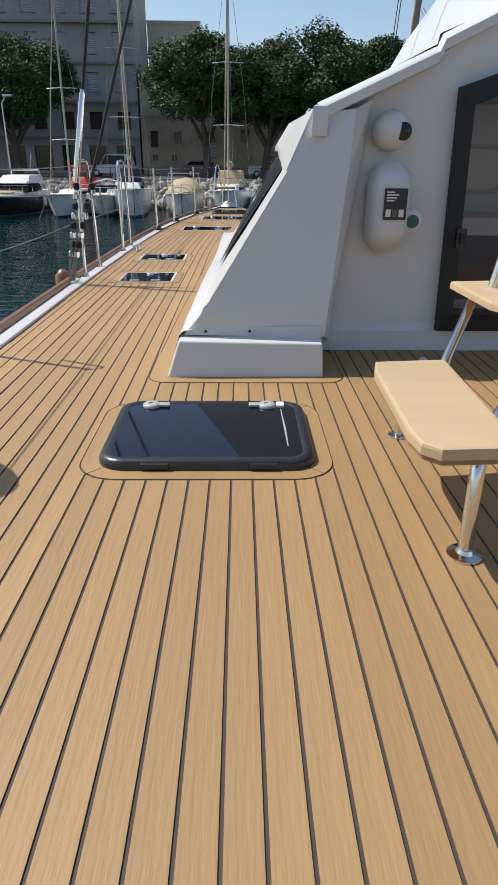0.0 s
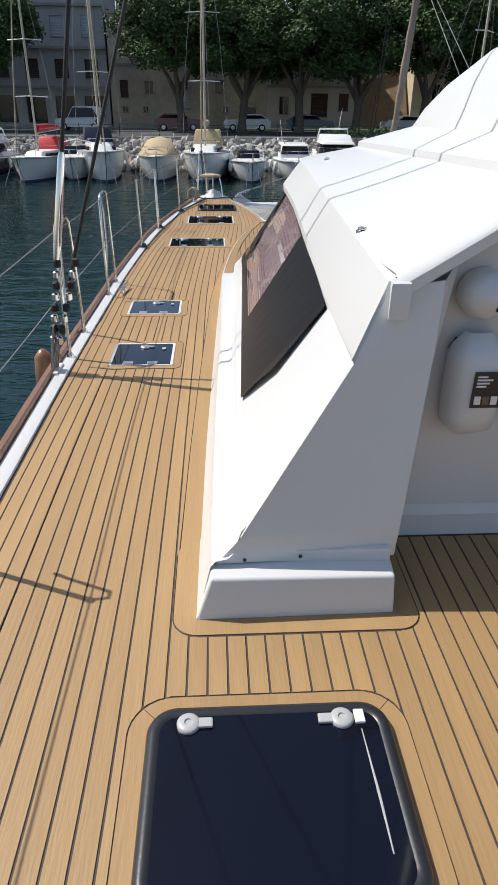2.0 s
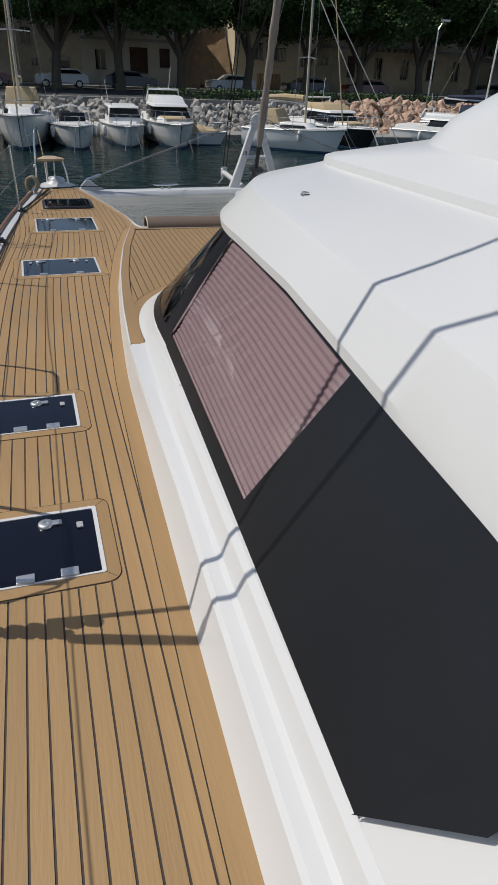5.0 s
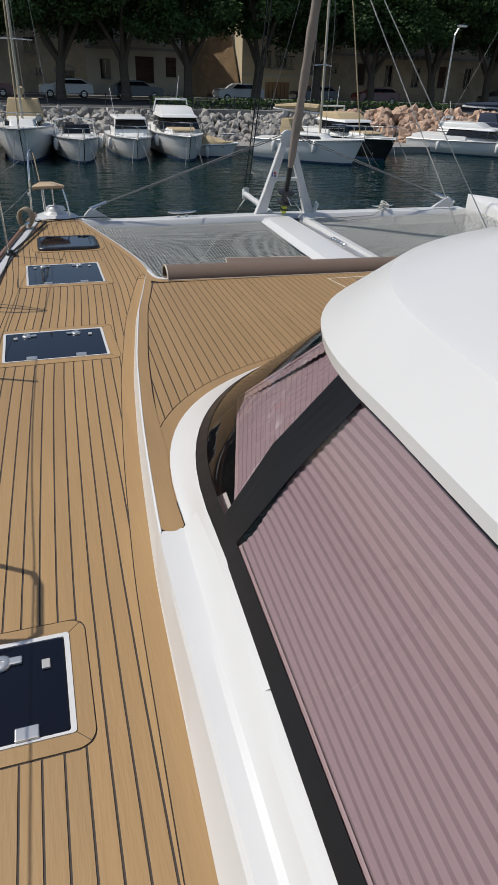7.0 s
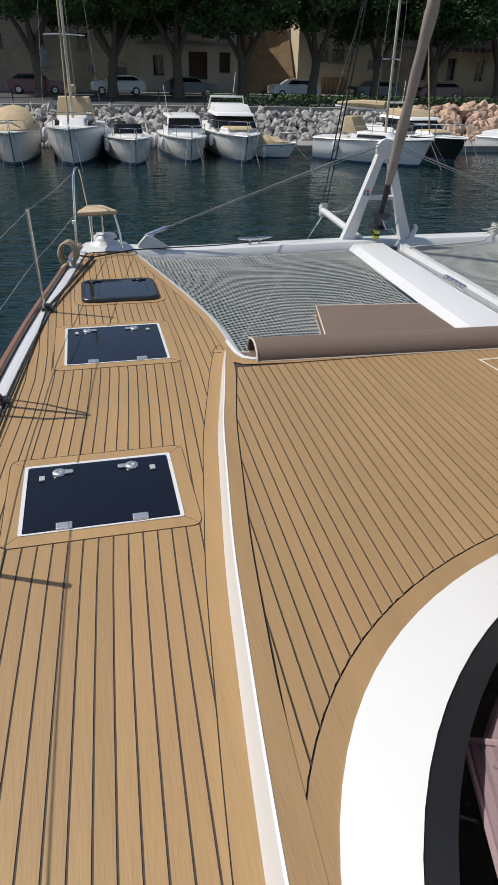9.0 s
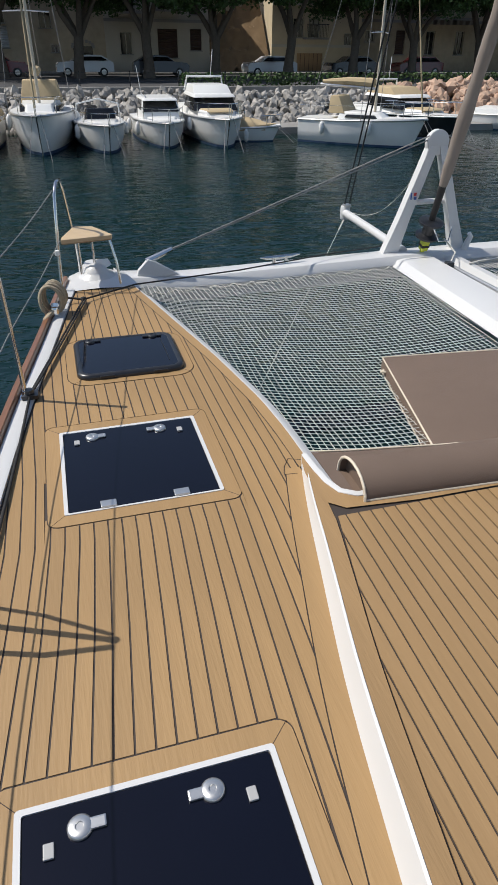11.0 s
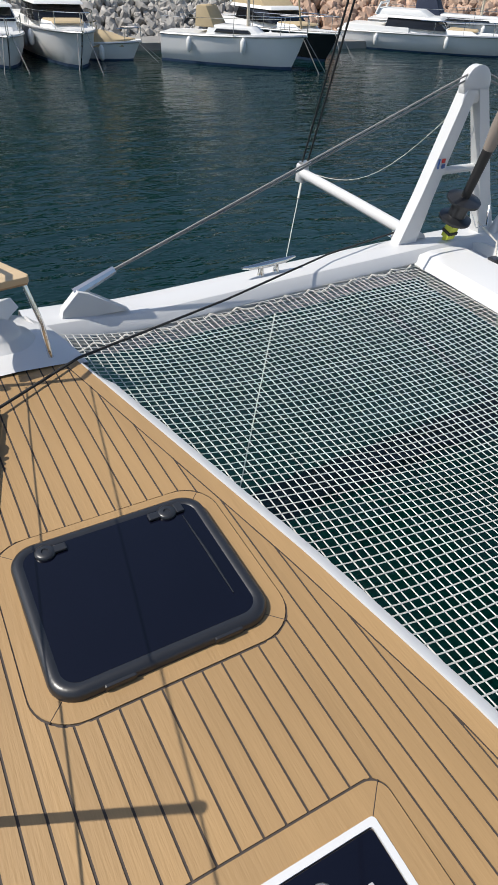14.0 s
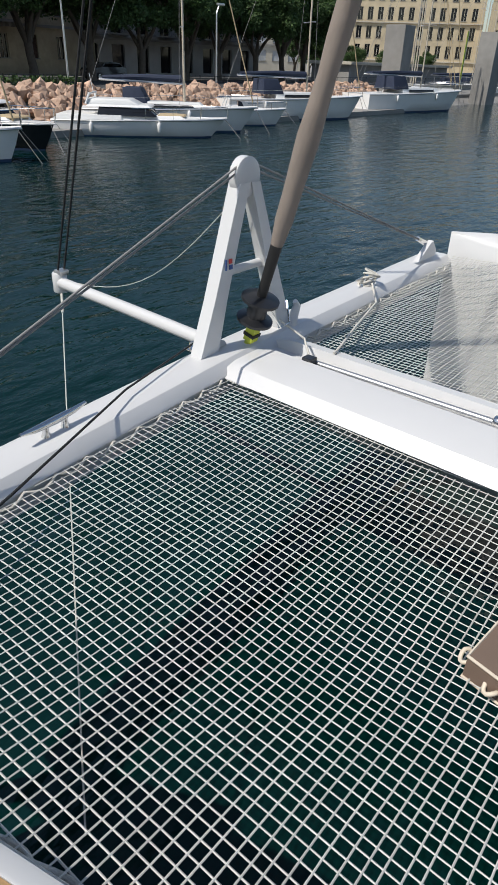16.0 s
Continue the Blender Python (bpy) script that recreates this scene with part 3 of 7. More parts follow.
part("gutter_lip", prism_bm(gut, 1.0, 1.118, 0.012), M_GEL, cabin, smooth=40)
part("step_front", loft([[(1.2, 3.7, 1.2), (3.4, 3.7, 1.2)], [(1.2, 3.7, 1.4), (3.4, 3.7, 2.1)]]), M_GEL, cabin)


# ---- crossbeam, nacelle and nets ----
def beam_y(x):
    return 15.56 + 0.07 * (x - 0.3) if x < 3.4 else 15.777 + 0.012 * (x - 3.4)


beam = thing("crossbeam", "white painted forward crossbeam between the bows", "beam", kind="structure")
section = [(-0.165, -0.42), (-0.185, -0.28), (-0.178, -0.262), (-0.12, -0.202), (-0.10, -0.196), (0.11, -0.196), (0.13, -0.202), (0.175, -0.25), (0.18, -0.28), (0.165, -0.42), (0, -0.45)]
bx = np.linspace(0.05, 6.95, 24)
part("beam_body", loft([[(float(x), beam_y(x) + a, b + 0.07 * max(0, 1 - abs(x - 0.1) / 0.6)) for a, b in section] for x in bx], close_u=True), M_GEL, beam, smooth=28)
for sx, x in ((1, 0.25), (-1, 6.72)):
    y = beam_y(x)
    bm = prism_bm([(0, -0.05), (0.42, -0.05), (0.18, 0.1), (0.12, 0.12), (0.02, 0.02)], -0.03, 0.03, 0.008)
    bmesh.ops.transform(bm, matrix=Matrix.Translation((x, y - 0.05, -0.12)) @ Matrix.Rotation(radians(90), 4, "X") @ Matrix.Diagonal((sx, 1, 1, 1)), verts=bm.verts[:])
    part("stay_bracket", bm, M_GEL, beam, smooth=40)

nacelle = thing("nacelle", "white centre longeron running aft from the crossbeam", "longeron", kind="structure")
rows = []
for y in np.linspace(11.2, 15.72, 20):
    k = (y - 13.66) / 1.8
    xl, xr = 2.95 + 0.07 * k, 3.78 + 0.05 * k
    drop = 0.0 if y < 15.5 else -0.06 * (y - 15.5) / 0.22
    rows.append([(xl + 0.4, y, -0.6), (xl + 0.16, y, -0.4), (xl + 0.02, y, -0.285), (xl + 0.09, y, -0.205 + drop), (xl + 0.2, y, -0.19 + drop), (xr - 0.35, y, -0.19 + drop), (xr - 0.33, y, -0.27), (xr - 0.14, y, -0.27), (xr - 0.12, y, -0.19 + drop), (xr - 0.03, y, -0.2 + drop), (xr, y, -0.3), (xr, y, -0.7)])
part("longeron", loft(rows), M_GEL, nacelle, smooth=35)
pole = thing("anchor_chain_run", "steel bow roller bar and shackle lying in the nacelle channel", "deck gear")
part("bar", tube([(3.55, 11.6, -0.225), (3.57, 13.4, -0.225), (3.56, 15.2, -0.225)], 0.022, 8), M_ALU, pole, smooth=60)
part("shackle", merged(*[lathe([(0.02, 0), (0.034, 0.01), (0.034, 0.06), (0.02, 0.07)], (3.57, 13.5 + 0.09 * i, -0.215), 10, "y") for i in range(5)]), M_STEEL, pole, smooth=60)
part("end_block", box_bm(3.47, 3.55, 15.16, 15.24, -0.27, -0.17, 0.01), M_BLACKALU, pole)


def net_z(x, y):
    edge = float(inner_edge(min(max(y, 11.6), 15.3))) + 0.06
    d = min(abs(x - edge), abs(2 * CENTRE - x - edge))
    return -0.14 - 0.15 * (1 - math.exp(-d * 1.8)) - 0.08 * math.exp(-((x - 2.0) ** 2 + (y - 13.2) ** 2) / 1.2) - 0.02 * math.sin(x * 2.1) * math.sin(y * 1.7)


def make_net(name, label, x_lo, x_hi, y_lo, y_hi, pitch, r):
    ob = thing(name, label, "net")
    strands = []

    def strand(pts):
        verts, faces = [], []
        a, b = Vector(pts[0]), Vector(pts[-1])
        d = (b - a).normalized()
        s = d.cross(Vector((0, 0, 1))).normalized() * r
        u = Vector((0, 0, r * 0.85))
        for p in pts:
            p = Vector(p)
            verts += [tuple(p + s), tuple(p + u), tuple(p - s), tuple(p - u)]
        for i in range(len(pts) - 1):
            for k in range(4):
                l = (k + 1) % 4
                faces.append((4 * i + k, 4 * i + l, 4 * i + 4 + l, 4 * i + 4 + k))
        return verts, [], faces

    gx = np.arange(0.0, 7.0, pitch)
    gy = np.arange(11.3, 15.75, pitch)
    for x in gx:
        yy = [y for y in np.linspace(11.3, 15.7, 90) if x_lo(y) < x < x_hi(y) and y_lo(x) < y < y_hi(x)]
        if len(yy) > 4:
            wob = random.uniform(-0.004, 0.004)
            strands.append(strand([(x + wob + 0.006 * math.sin(y * 5 + x * 3), y, net_z(x, y)) for y in yy[::3] + [yy[-1]]]))
    for y in gy:
        xx = [x for x in np.linspace(0.0, 7.0, 140) if x_lo(y) < x < x_hi(y) and y_lo(x) < y < y_hi(x)]
        if len(xx) > 4:
            wob = random.uniform(-0.004, 0.004)
            strands.append(strand([(x, y + wob + 0.006 * math.sin(x * 5 + y * 3), net_z(x, y) + 0.002) for x in xx[::3] + [xx[-1]]]))
    cords = part("netting", merged(*strands), M_NET, ob)
    cords["kind"] = "stuff"
    return ob


def hull_side(y):
    return float(inner_edge(min(max(y, 11.6), 15.3))) + 0.07


NET_PITCH = 0.0455
port_net = make_net("trampoline_net", "white knotted cord trampoline net between hull and nacelle", hull_side, lambda y: 3.0 + 0.04 * (y - 13.6), lambda x: 11.5, lambda x: beam_y(x) - 0.2, NET_PITCH, 0.0032)
star_net = make_net("trampoline_net", "white knotted cord trampoline net beyond the nacelle", lambda y: 3.83 + 0.03 * (y - 13.6), lambda y: 2 * CENTRE - hull_side(y), lambda x: 11.5, lambda x: beam_y(x) - 0.2, NET_PITCH, 0.0032)
for ob, x0, x1 in ((port_net, 0.2, 3.0), (star_net, 3.85, 6.75)):
    pts = []
    n = 56
    for i in range(n + 1):
        x = x0 + (x1 - x0) * i / n
        pts.append((x, beam_y(x) - 0.195 - 0.03 * abs(math.sin(i * math.pi / 4)), -0.285 - 0.02 * abs(math.sin(i * math.pi / 4))))
    part("edge_rope", tube(pts, 0.009, 6), M_ROPEW, ob, smooth=80)
pts = []
for i in range(120):
    y = 11.7 + 3.3 * i / 119
    pts.append((hull_side(y) + 0.02 + 0.03 * abs(math.sin(i * 0.55)), y, -0.12 - 0.05 * abs(math.sin(i * 0.55))))
part("hull_lacing", tube(pts, 0.009, 6), M_ROPEW, port_net, smooth=80)
part("bolt_rope", tube([(hull_side(y) + 0.012, y, -0.125) for y in np.linspace(11.7, 15.0, 40)], 0.016, 8), M_ROPEW, port_net, "thick white rope along the net's edge", smooth=80)
pts = [(2 * CENTRE - x, y, z) for x, y, z in pts]
part("hull_lacing", tube(pts, 0.009, 6), M_ROPEW, star_net, smooth=80)
# starboard hull
star = thing("hull_starboard", "white gelcoat starboard hull across the net", "hull", kind="structure")
rows = []
for y in np.linspace(-3, 15.3, 40):
    xi = 2 * CENTRE - (float(inner_edge(max(y, 11.6))) if y > 11.6 else 0.64)
    w = 1.3 if y < 11.6 else 1.3 - 0.28 * (y - 11.6)
    rows.append([(xi + 0.1, y, -2.2), (xi - 0.05, y, -0.5), (xi - 0.05, y, -0.03), (xi, y, 0.03), (xi + w, y, 0.05), (xi + w + 0.05, y, -0.05), (xi + w, y, -2.2)])
part("hull_body", loft(rows + [[(6.95, 15.7, z) for _, _, z in rows[-1]]]), M_GEL, star, smooth=50)

sp = thing("pulpit", "stainless pulpit on the starboard bow with a teak seat", "pulpit", (7.1, 15.0, 0))
part("rail_tube", tube([(6.98, 14.75, 0.03), (7.0, 14.8, 0.36), (7.02, 14.84, 0.42), (7.3, 14.85, 0.42), (7.36, 14.8, 0.75), (7.38, 14.8, 0.03)], 0.0135, 10), M_STEEL, sp, smooth=60)
part("seat", prism_bm([(6.97, 14.78), (7.36, 14.7), (7.38, 14.85), (7.2, 15.15), (7.1, 15.15)], 0.42, 0.45, 0.006), M_PLY, sp)

# ---- fore deck ----
fore = thing("foredeck", "caulked teak fore deck sloping down to the trampoline", "deck", kind="structure")
yy = np.linspace(7.514, 11.42, 40)
fr_rows = [[(float(cabin_edge(y)) + 0.05, float(y), fore_z(y) - 0.006) for y in yy], [(6.3, float(y), fore_z(y) - 0.006) for y in yy]]
part("caulk_bed", loft(fr_rows), M_CAULK, fore)
part("front_face", loft([[(0.55, 11.42, 0.06), (6.4, 11.42, 0.06)], [(0.56, 11.44, 0.04), (6.4, 11.44, 0.04)], [(0.56, 11.44, -0.6), (6.4, 11.44, -0.6)]]), M_GEL, fore)
cv = np.array(teak_curve)


def curve_y(x):
    return float(np.interp(x, cv[:, 0], cv[:, 1]))


def off_curve(d):
    """The windscreen curve moved outwards by d."""
    out = []
    for i, (x, y) in enumerate(teak_curve):
        a, b = teak_curve[max(i - 1, 0)], teak_curve[min(i + 1, len(teak_curve) - 1)]
        t = Vector((b[0] - a[0], b[1] - a[1])).normalized()
        out.append((x - t.y * d, y + t.x * d))
    return out


part("margin_board", loft([[(x, y, fore_z(y) + 0.001) for x, y in off_curve(-0.004)[27:]], [(x, y, fore_z(y) + 0.001) for x, y in off_curve(0.085)[27:]]]), M_TEAK_DIAG, fore)
ym = np.concatenate([np.linspace(7.5, 7.535, 8), np.linspace(7.6, 11.68, 40)])
side_x = lambda y: float(np.interp(y, cv[:48, 1], cv[:48, 0]))
mb = [[], []]
for y in ym:
    x0 = float(cabin_edge(y)) + kerb_w(y) - 0.002
    x1 = max(x0 + 0.02, min(x0 + 0.066 + 0.03 * (1 - ease(y, 8.0, 8.8)) - 0.055 * ease(y, 11.3, 11.68), side_x(y) - 0.006))
    k = 1 - math.sqrt(1 - (1 - ease(y, 7.499, 7.535)) ** 2)
    mid = (x0 + x1) / 2
    mb[0].append((x0 + (mid - x0) * k, float(y), fore_z(y) + 0.003))
    mb[1].append((x1 + (mid - x1) * k, float(y), fore_z(y) + 0.003))
part("margin_board", loft(mb), M_TEAK_DIAG, fore)
corner = [(0.583, 11.79), (0.588, 11.66), (0.60, 11.54), (0.632, 11.445), (0.70, 11.395), (0.95, 11.375), (6.2, 11.36)]
part("margin_board", loft([[(x, y, fore_z(y) + 0.002) for x, y in corner], [(x, y, fore_z(y) + 0.002) for x, y in ((0.565, 11.74), (0.545, 11.64), (0.535, 11.5), (0.55, 11.395), (0.62, 11.33), (0.95, 11.30), (6.2, 11.28))]]), M_TEAK_DIAG, fore)
part("corner_trim", loft([[(x + d * a, y + d * b, fore_z(y) + h) for (x, y), (a, b) in zip(corner[:-1], ((1, 0.1), (1, 0.1), (1, 0.3), (0.8, 0.6), (0.4, 1), (0, 1)))] for d, h in ((-0.002, -0.03), (0.0, 0.006), (0.006, 0.01), (0.026, 0.01), (0.034, 0.0), (0.036, -0.05))]), M_GEL, fore, smooth=40)

# ---- hatches ----
def handle_parts(parent, x, y, z, flip, mat, label):
    part("handle", merged(lathe([(0.034, 0), (0.034, 0.008), (0.028, 0.013), (0.012, 0.013), (0.01, 0.009), (0.0, 0.009)], (x, y, z), 18)), mat, parent, label, smooth=50)
    part("handle_lever", box_bm(x + (0.012 if flip else -0.07), x + (0.07 if flip else -0.012), y - 0.016, y + 0.016, z, z + 0.011, 0.005), mat, parent)


def raised_hatch(x0, x1, y0, y1, label):
    ob = thing("deck_hatch", label, "hatch", ((x0 + x1) / 2, (y0 + y1) / 2, 0), group="deck hatches")
    outs = [(0.0, 0.0), (0.0, 0.018), (0.006, 0.03), (0.02, 0.036), (0.034, 0.034), (0.04, 0.03)]
    rows = [[(x, y, z) for x, y in rounded(x0 + o, x1 - o, y0 + o, y1 - o, 0.085 - o * 0.8, 8)] for o, z in outs]
    part("frame", loft(rows, close_u=True), M_BLACKALU, ob, "black rounded hatch frame", smooth=60)
    bm = bmesh.new()
    bm.faces.new([bm.verts.new((x, y, 0.031)) for x, y in rounded(x0 + 0.038, x1 - 0.038, y0 + 0.038, y1 - 0.038, 0.05, 8)])
    part("pane", bm, M_SMOKE, ob, "dark smoked acrylic pane")
    w = x1 - x0
    for k, f in ((0.17, True), (0.80, False)):
        handle_parts(ob, x0 + w * k, y1 - 0.065, 0.031, f, *((M_BLACKALU, "black round hatch handle") if y0 > 10 else (M_GREYPL, "grey round hatch handle")))
    part("vent_knob", box_bm(x1 - 0.105, x1 - 0.075, y1 - 0.085, y1 - 0.04, 0.031, 0.042, 0.004), M_BLACKALU if y0 > 10 else M_LABELW, ob)
    part("stay_rod", tube([(x1 - 0.09, y1 - 0.1, 0.0325), (x1 - 0.085, y1 - 0.3, 0.0325), (x1 - 0.085, y0 + 0.12, 0.0325)], [0.0016, 0.004, 0.002], 6), M_BLACKALU if y0 > 10 else M_GREYPL, ob)
    for k in (0.27, 0.76):
        part("hinge", box_bm(x0 + w * k - 0.045, x0 + w * k + 0.045, y0 - 0.006, y0 + 0.02, 0.006, 0.026, 0.004), M_BLACKALU, ob)
    return ob


def flush_hatch(x0, x1, y0, y1, label):
    ob = thing("deck_hatch", label, "hatch", ((x0 + x1) / 2, (y0 + y1) / 2, 0), group="deck hatches")
    a, b = rounded(x0, x1, y0, y1, 0.012, 3), rounded(x0 + 0.018, x1 - 0.018, y0 + 0.01, y1 - 0.018, 0.008, 3)
    part("trim", ring(a, b, -0.006, 0.005), M_GEL, ob, "white gelcoat trim")
    part("pane", prism_bm(rounded(x0 + 0.022, x1 - 0.022, y0 + 0.014, y1 - 0.022, 0.008, 3), -0.006, 0.003), M_SMOKE, ob, "dark blue black acrylic pane")
    w = x1 - x0
    two = w > 0.6
    for k, f in (((0.23, True), (0.72, False)) if two else ((0.5, True),)):
        handle_parts(ob, x0 + w * k, y1 - 0.09, 0.003, f, M_ALU, "satin metal hatch handle")
    for k in ((0.12, 0.86) if two else (0.82,)):
        part("vent_knob", box_bm(x0 + w * k - 0.014, x0 + w * k + 0.014, y1 - 0.15, y1 - 0.11, 0.003, 0.012, 0.003), M_GREYPL, ob)
    for k in ((0.27, 0.73) if two else (0.3, 0.68)):
        part("hinge", box_bm(x0 + w * k - 0.036, x0 + w * k + 0.036, y0 + 0.008, y0 + 0.055, 0.003, 0.014, 0.004), M_ALU, ob, "satin metal hinge")
    return ob


for x0, x1, y0, y1, up in HATCHES:
    if up:
        raised_hatch(x0, x1, y0, y1, "closed smoked hatch with a raised rounded black frame set in teak")
    else:
        flush_hatch(x0, x1, y0, y1, "closed flush dark hatch with white trim set in teak")
BORDER = []
for x0, x1, y0, y1, up in HATCHES:
    b, r = (0.06, 0.13) if up else ((0.075, 0.05) if x1 - x0 > 0.6 else (0.06, 0.06))
    BORDER.append((x0 - b, x1 + b, y0 - b, y1 + b, r))
    ri = 0.085 if up else 0.012
    part("hatch_border", ring(rounded(x0 - b + 0.004, x1 + b - 0.004, y0 - b + 0.004, y1 + b - 0.004, r, 8), rounded(x0 + 0.002, x1 - 0.002, y0 + 0.002, y1 - 0.002, ri, 8), -0.005, 0.0015), M_TEAK, deck)
    for cx, cy, sx, sy in ((x0, y0, -1, -1), (x1, y0, 1, -1), (x0, y1, -1, 1), (x1, y1, 1, 1)):
        o = ri * 0.29
        e = b - r * 0.29
        seam = tube([(cx - sx * o, cy - sy * o, 0.0005), (cx + sx * e, cy + sy * e, 0.0005)], 0.0022, 4)
        part("border_seam", seam, M_CAULK, deck)

# margin boards along the cabin and the net side
ym = np.linspace(3.16, 11.78, 60)
part("margin_board", loft([[(float(cabin_edge(y)) - 0.078, float(y), 0.001) for y in ym], [(float(cabin_edge(y)) + 0.004, float(y), 0.001) for y in ym]]), M_TEAK, deck)
part("margin_board", prism_bm(rounded(-0.314, 0.562, 3.058, 3.59, 0.085, 8), -0.005, 0.0014), M_TEAK, deck)
BORDER.append((-0.318, 0.566, 3.052, 3.58, 0.09))
ym = np.linspace(11.7, 14.74, 40)
part("margin_board", loft([[(float(inner_edge(y)) - 0.062, float(y), 0.001) for y in ym], [(float(inner_edge(y)) + 0.001, float(y), 0.001) for y in ym]]), M_TEAK, deck)


for seam in ([(0.478, 11.70), (0.482, 11.75), (0.50, 11.80), (0.54, 11.862), (0.613, 11.831)], [(0.483, 11.735), (0.545, 11.729)]):
    part("border_seam", tube([(x, y, 0.0008) for x, y in seam], 0.0022, 4), M_CAULK, deck)


# ---- seats, pods and gear ----
def seat_bm(outline, z0, z1):
    return prism_bm(outline, z0, z1, 0.008)


stool = thing("step_seat", "two-tier plywood step seat on a bent steel tube frame", "seat", (0.8, 2.0, 0))
so = [(0.475, 1.70), (0.485, 1.625), (0.52, 1.59), (0.70, 1.60), (0.725, 2.26), (0.505, 2.235), (0.485, 2.14)]
part("lower_step", seat_bm(so, 0.318, 0.345), [M_PLY], stool, "pale varnished plywood step")
part("step_edge", seat_bm([(x + 0.004 * (1 if x < 0.6 else -1), y + (0.004 if y < 1.9 else -0.004)) for x, y in so], 0.305, 0.3185), M_PLYEDGE, stool)
part("upper_step", seat_bm([(0.83, 2.62), (0.84, 2.26), (0.87, 2.19), (1.10, 2.15), (1.12, 2.66)], 0.495, 0.52), M_PLY, stool, "pale varnished plywood step")
part("leg_tube", tube([(0.655, 1.71, 0.0), (0.66, 1.73, 0.2), (0.675, 1.76, 0.28), (0.74, 1.84, 0.33), (1.0, 2.1, 0.47), (1.06, 2.2, 0.50)], 0.018, 12), M_STEEL, stool, smooth=60)
part("leg_tube", tube([(0.66, 2.46, 0.0), (0.665, 2.44, 0.2), (0.69, 2.36, 0.31)], 0.014, 12), M_STEEL, stool, smooth=60)
part("side_tube", tube([(0.71, 2.24, 0.30), (0.74, 2.29, 0.34), (0.87, 2.5, 0.47), (0.92, 2.56, 0.50)], 0.016, 12), M_STEEL, stool, smooth=60)
part("foot_plate", lathe([(0.045, 0.0), (0.045, 0.005), (0.024, 0.01), (0.02, 0.02)], (0.655, 1.71, 0.001), 20), M_STEEL, stool, smooth=50)
part("foot_plate", lathe([(0.035, 0.0), (0.035, 0.005), (0.02, 0.01)], (0.66, 2.46, 0.001), 18), M_STEEL, stool, smooth=50)
part("hand_tube", tube([(0.93, 2.5, 0.51), (0.95, 2.5, 0.62), (1.0, 2.5, 0.8), (1.1, 2.5, 0.95)], 0.015, 10), M_STEEL, stool, smooth=60)

pod = thing("liferaft_pod", "white moulded capsule with a black printed label on the bulkhead", "safety pod", (0.82, 3.6, 0.7))
P = []
for i in range(9):
    v = -1 + 2 * i / 8
    k = (1 - abs(v) ** 6) ** 0.5
    P.append([(0.795 + 0.1 * max(k, 0.45) * math.copysign(abs(math.cos(w)) ** 0.7, math.cos(w)), 3.60 - 0.13 * max(k, 0.3) * max(0.0, math.sin(w)) ** 0.6, 0.70 + 0.2 * v) for w in np.linspace(0, math.pi, 14)])
part("shell", loft(P), M_GEL, pod, smooth=70)
part("label_plate", box_bm(0.755, 0.86, 3.462, 3.468, 0.655, 0.79), M_LABEL, pod, "black label with white print")
for i in range(4):
    part("label_line", box_bm(0.765, 0.80 + 0.01 * (i % 3), 3.459, 3.463, 0.735 + 0.012 * i, 0.741 + 0.012 * i), M_LABELW, pod)
for i in range(3):
    part("label_mark", box_bm(0.765 + 0.03 * i, 0.788 + 0.03 * i, 3.459, 3.463, 0.668, 0.70), M_LABELW if i != 1 else M_TAUPE, pod)
part("valve", lathe([(0.05, 0), (0.05, -0.05), (0.03, -0.06), (0.028, -0.065)], (0.905, 3.57, 0.645), 18, "y"), M_GEL, pod, smooth=40)
part("valve_face", lathe([(0.03, 0), (0.03, -0.006)], (0.905, 3.508, 0.645), 16, "y"), M_GREEN, pod)
lamp = thing("camera_dome", "white round bulkhead housing with a dark lens", "camera", (0.79, 3.6, 1.03))
part("housing", lathe([(0.085, 0.02), (0.085, -0.02), (0.08, -0.06), (0.06, -0.1), (0.0, -0.115)], (0.79, 3.62, 1.03), 24, "y"), M_GEL, lamp, smooth=70)
part("lens", lathe([(0.04, 0.0), (0.038, -0.02), (0.0, -0.028)], (0.825, 3.535, 1.025), 20, "y"), M_LENS, lamp, smooth=70)


def post(y, h=0.86, lean=-0.02, x=None, group="stanchions"):
    x = float(port_edge(y)) - 0.045 if x is None else x
    ob = thing("stanchion", "polished steel guardrail stanchion on the toe rail", "stanchion", (x, y, 0.015), group=group)
    part("foot", merged(lathe([(0.03, 0), (0.03, 0.008), (0.02, 0.02), (0.017, 0.05)], (x, y, 0.012), 14), box_bm_tuple(x - 0.035, x + 0.05, y - 0.03, y + 0.03, 0.012, 0.02)), M_STEEL, ob, smooth=40)
    part("tube", tube([(x, y, 0.02), (x + lean * 0.5, y, h * 0.5), (x + lean, y, h)], 0.0125, 10), M_STEEL, ob, smooth=60)
    part("eye", lathe([(0.016, -0.01), (0.016, 0.012), (0.0, 0.016)], (x + lean, y, h), 10), M_STEEL, ob, smooth=50)
    return ob


POSTS = [-0.6, 3.5, 9.75, 11.18, 12.85]
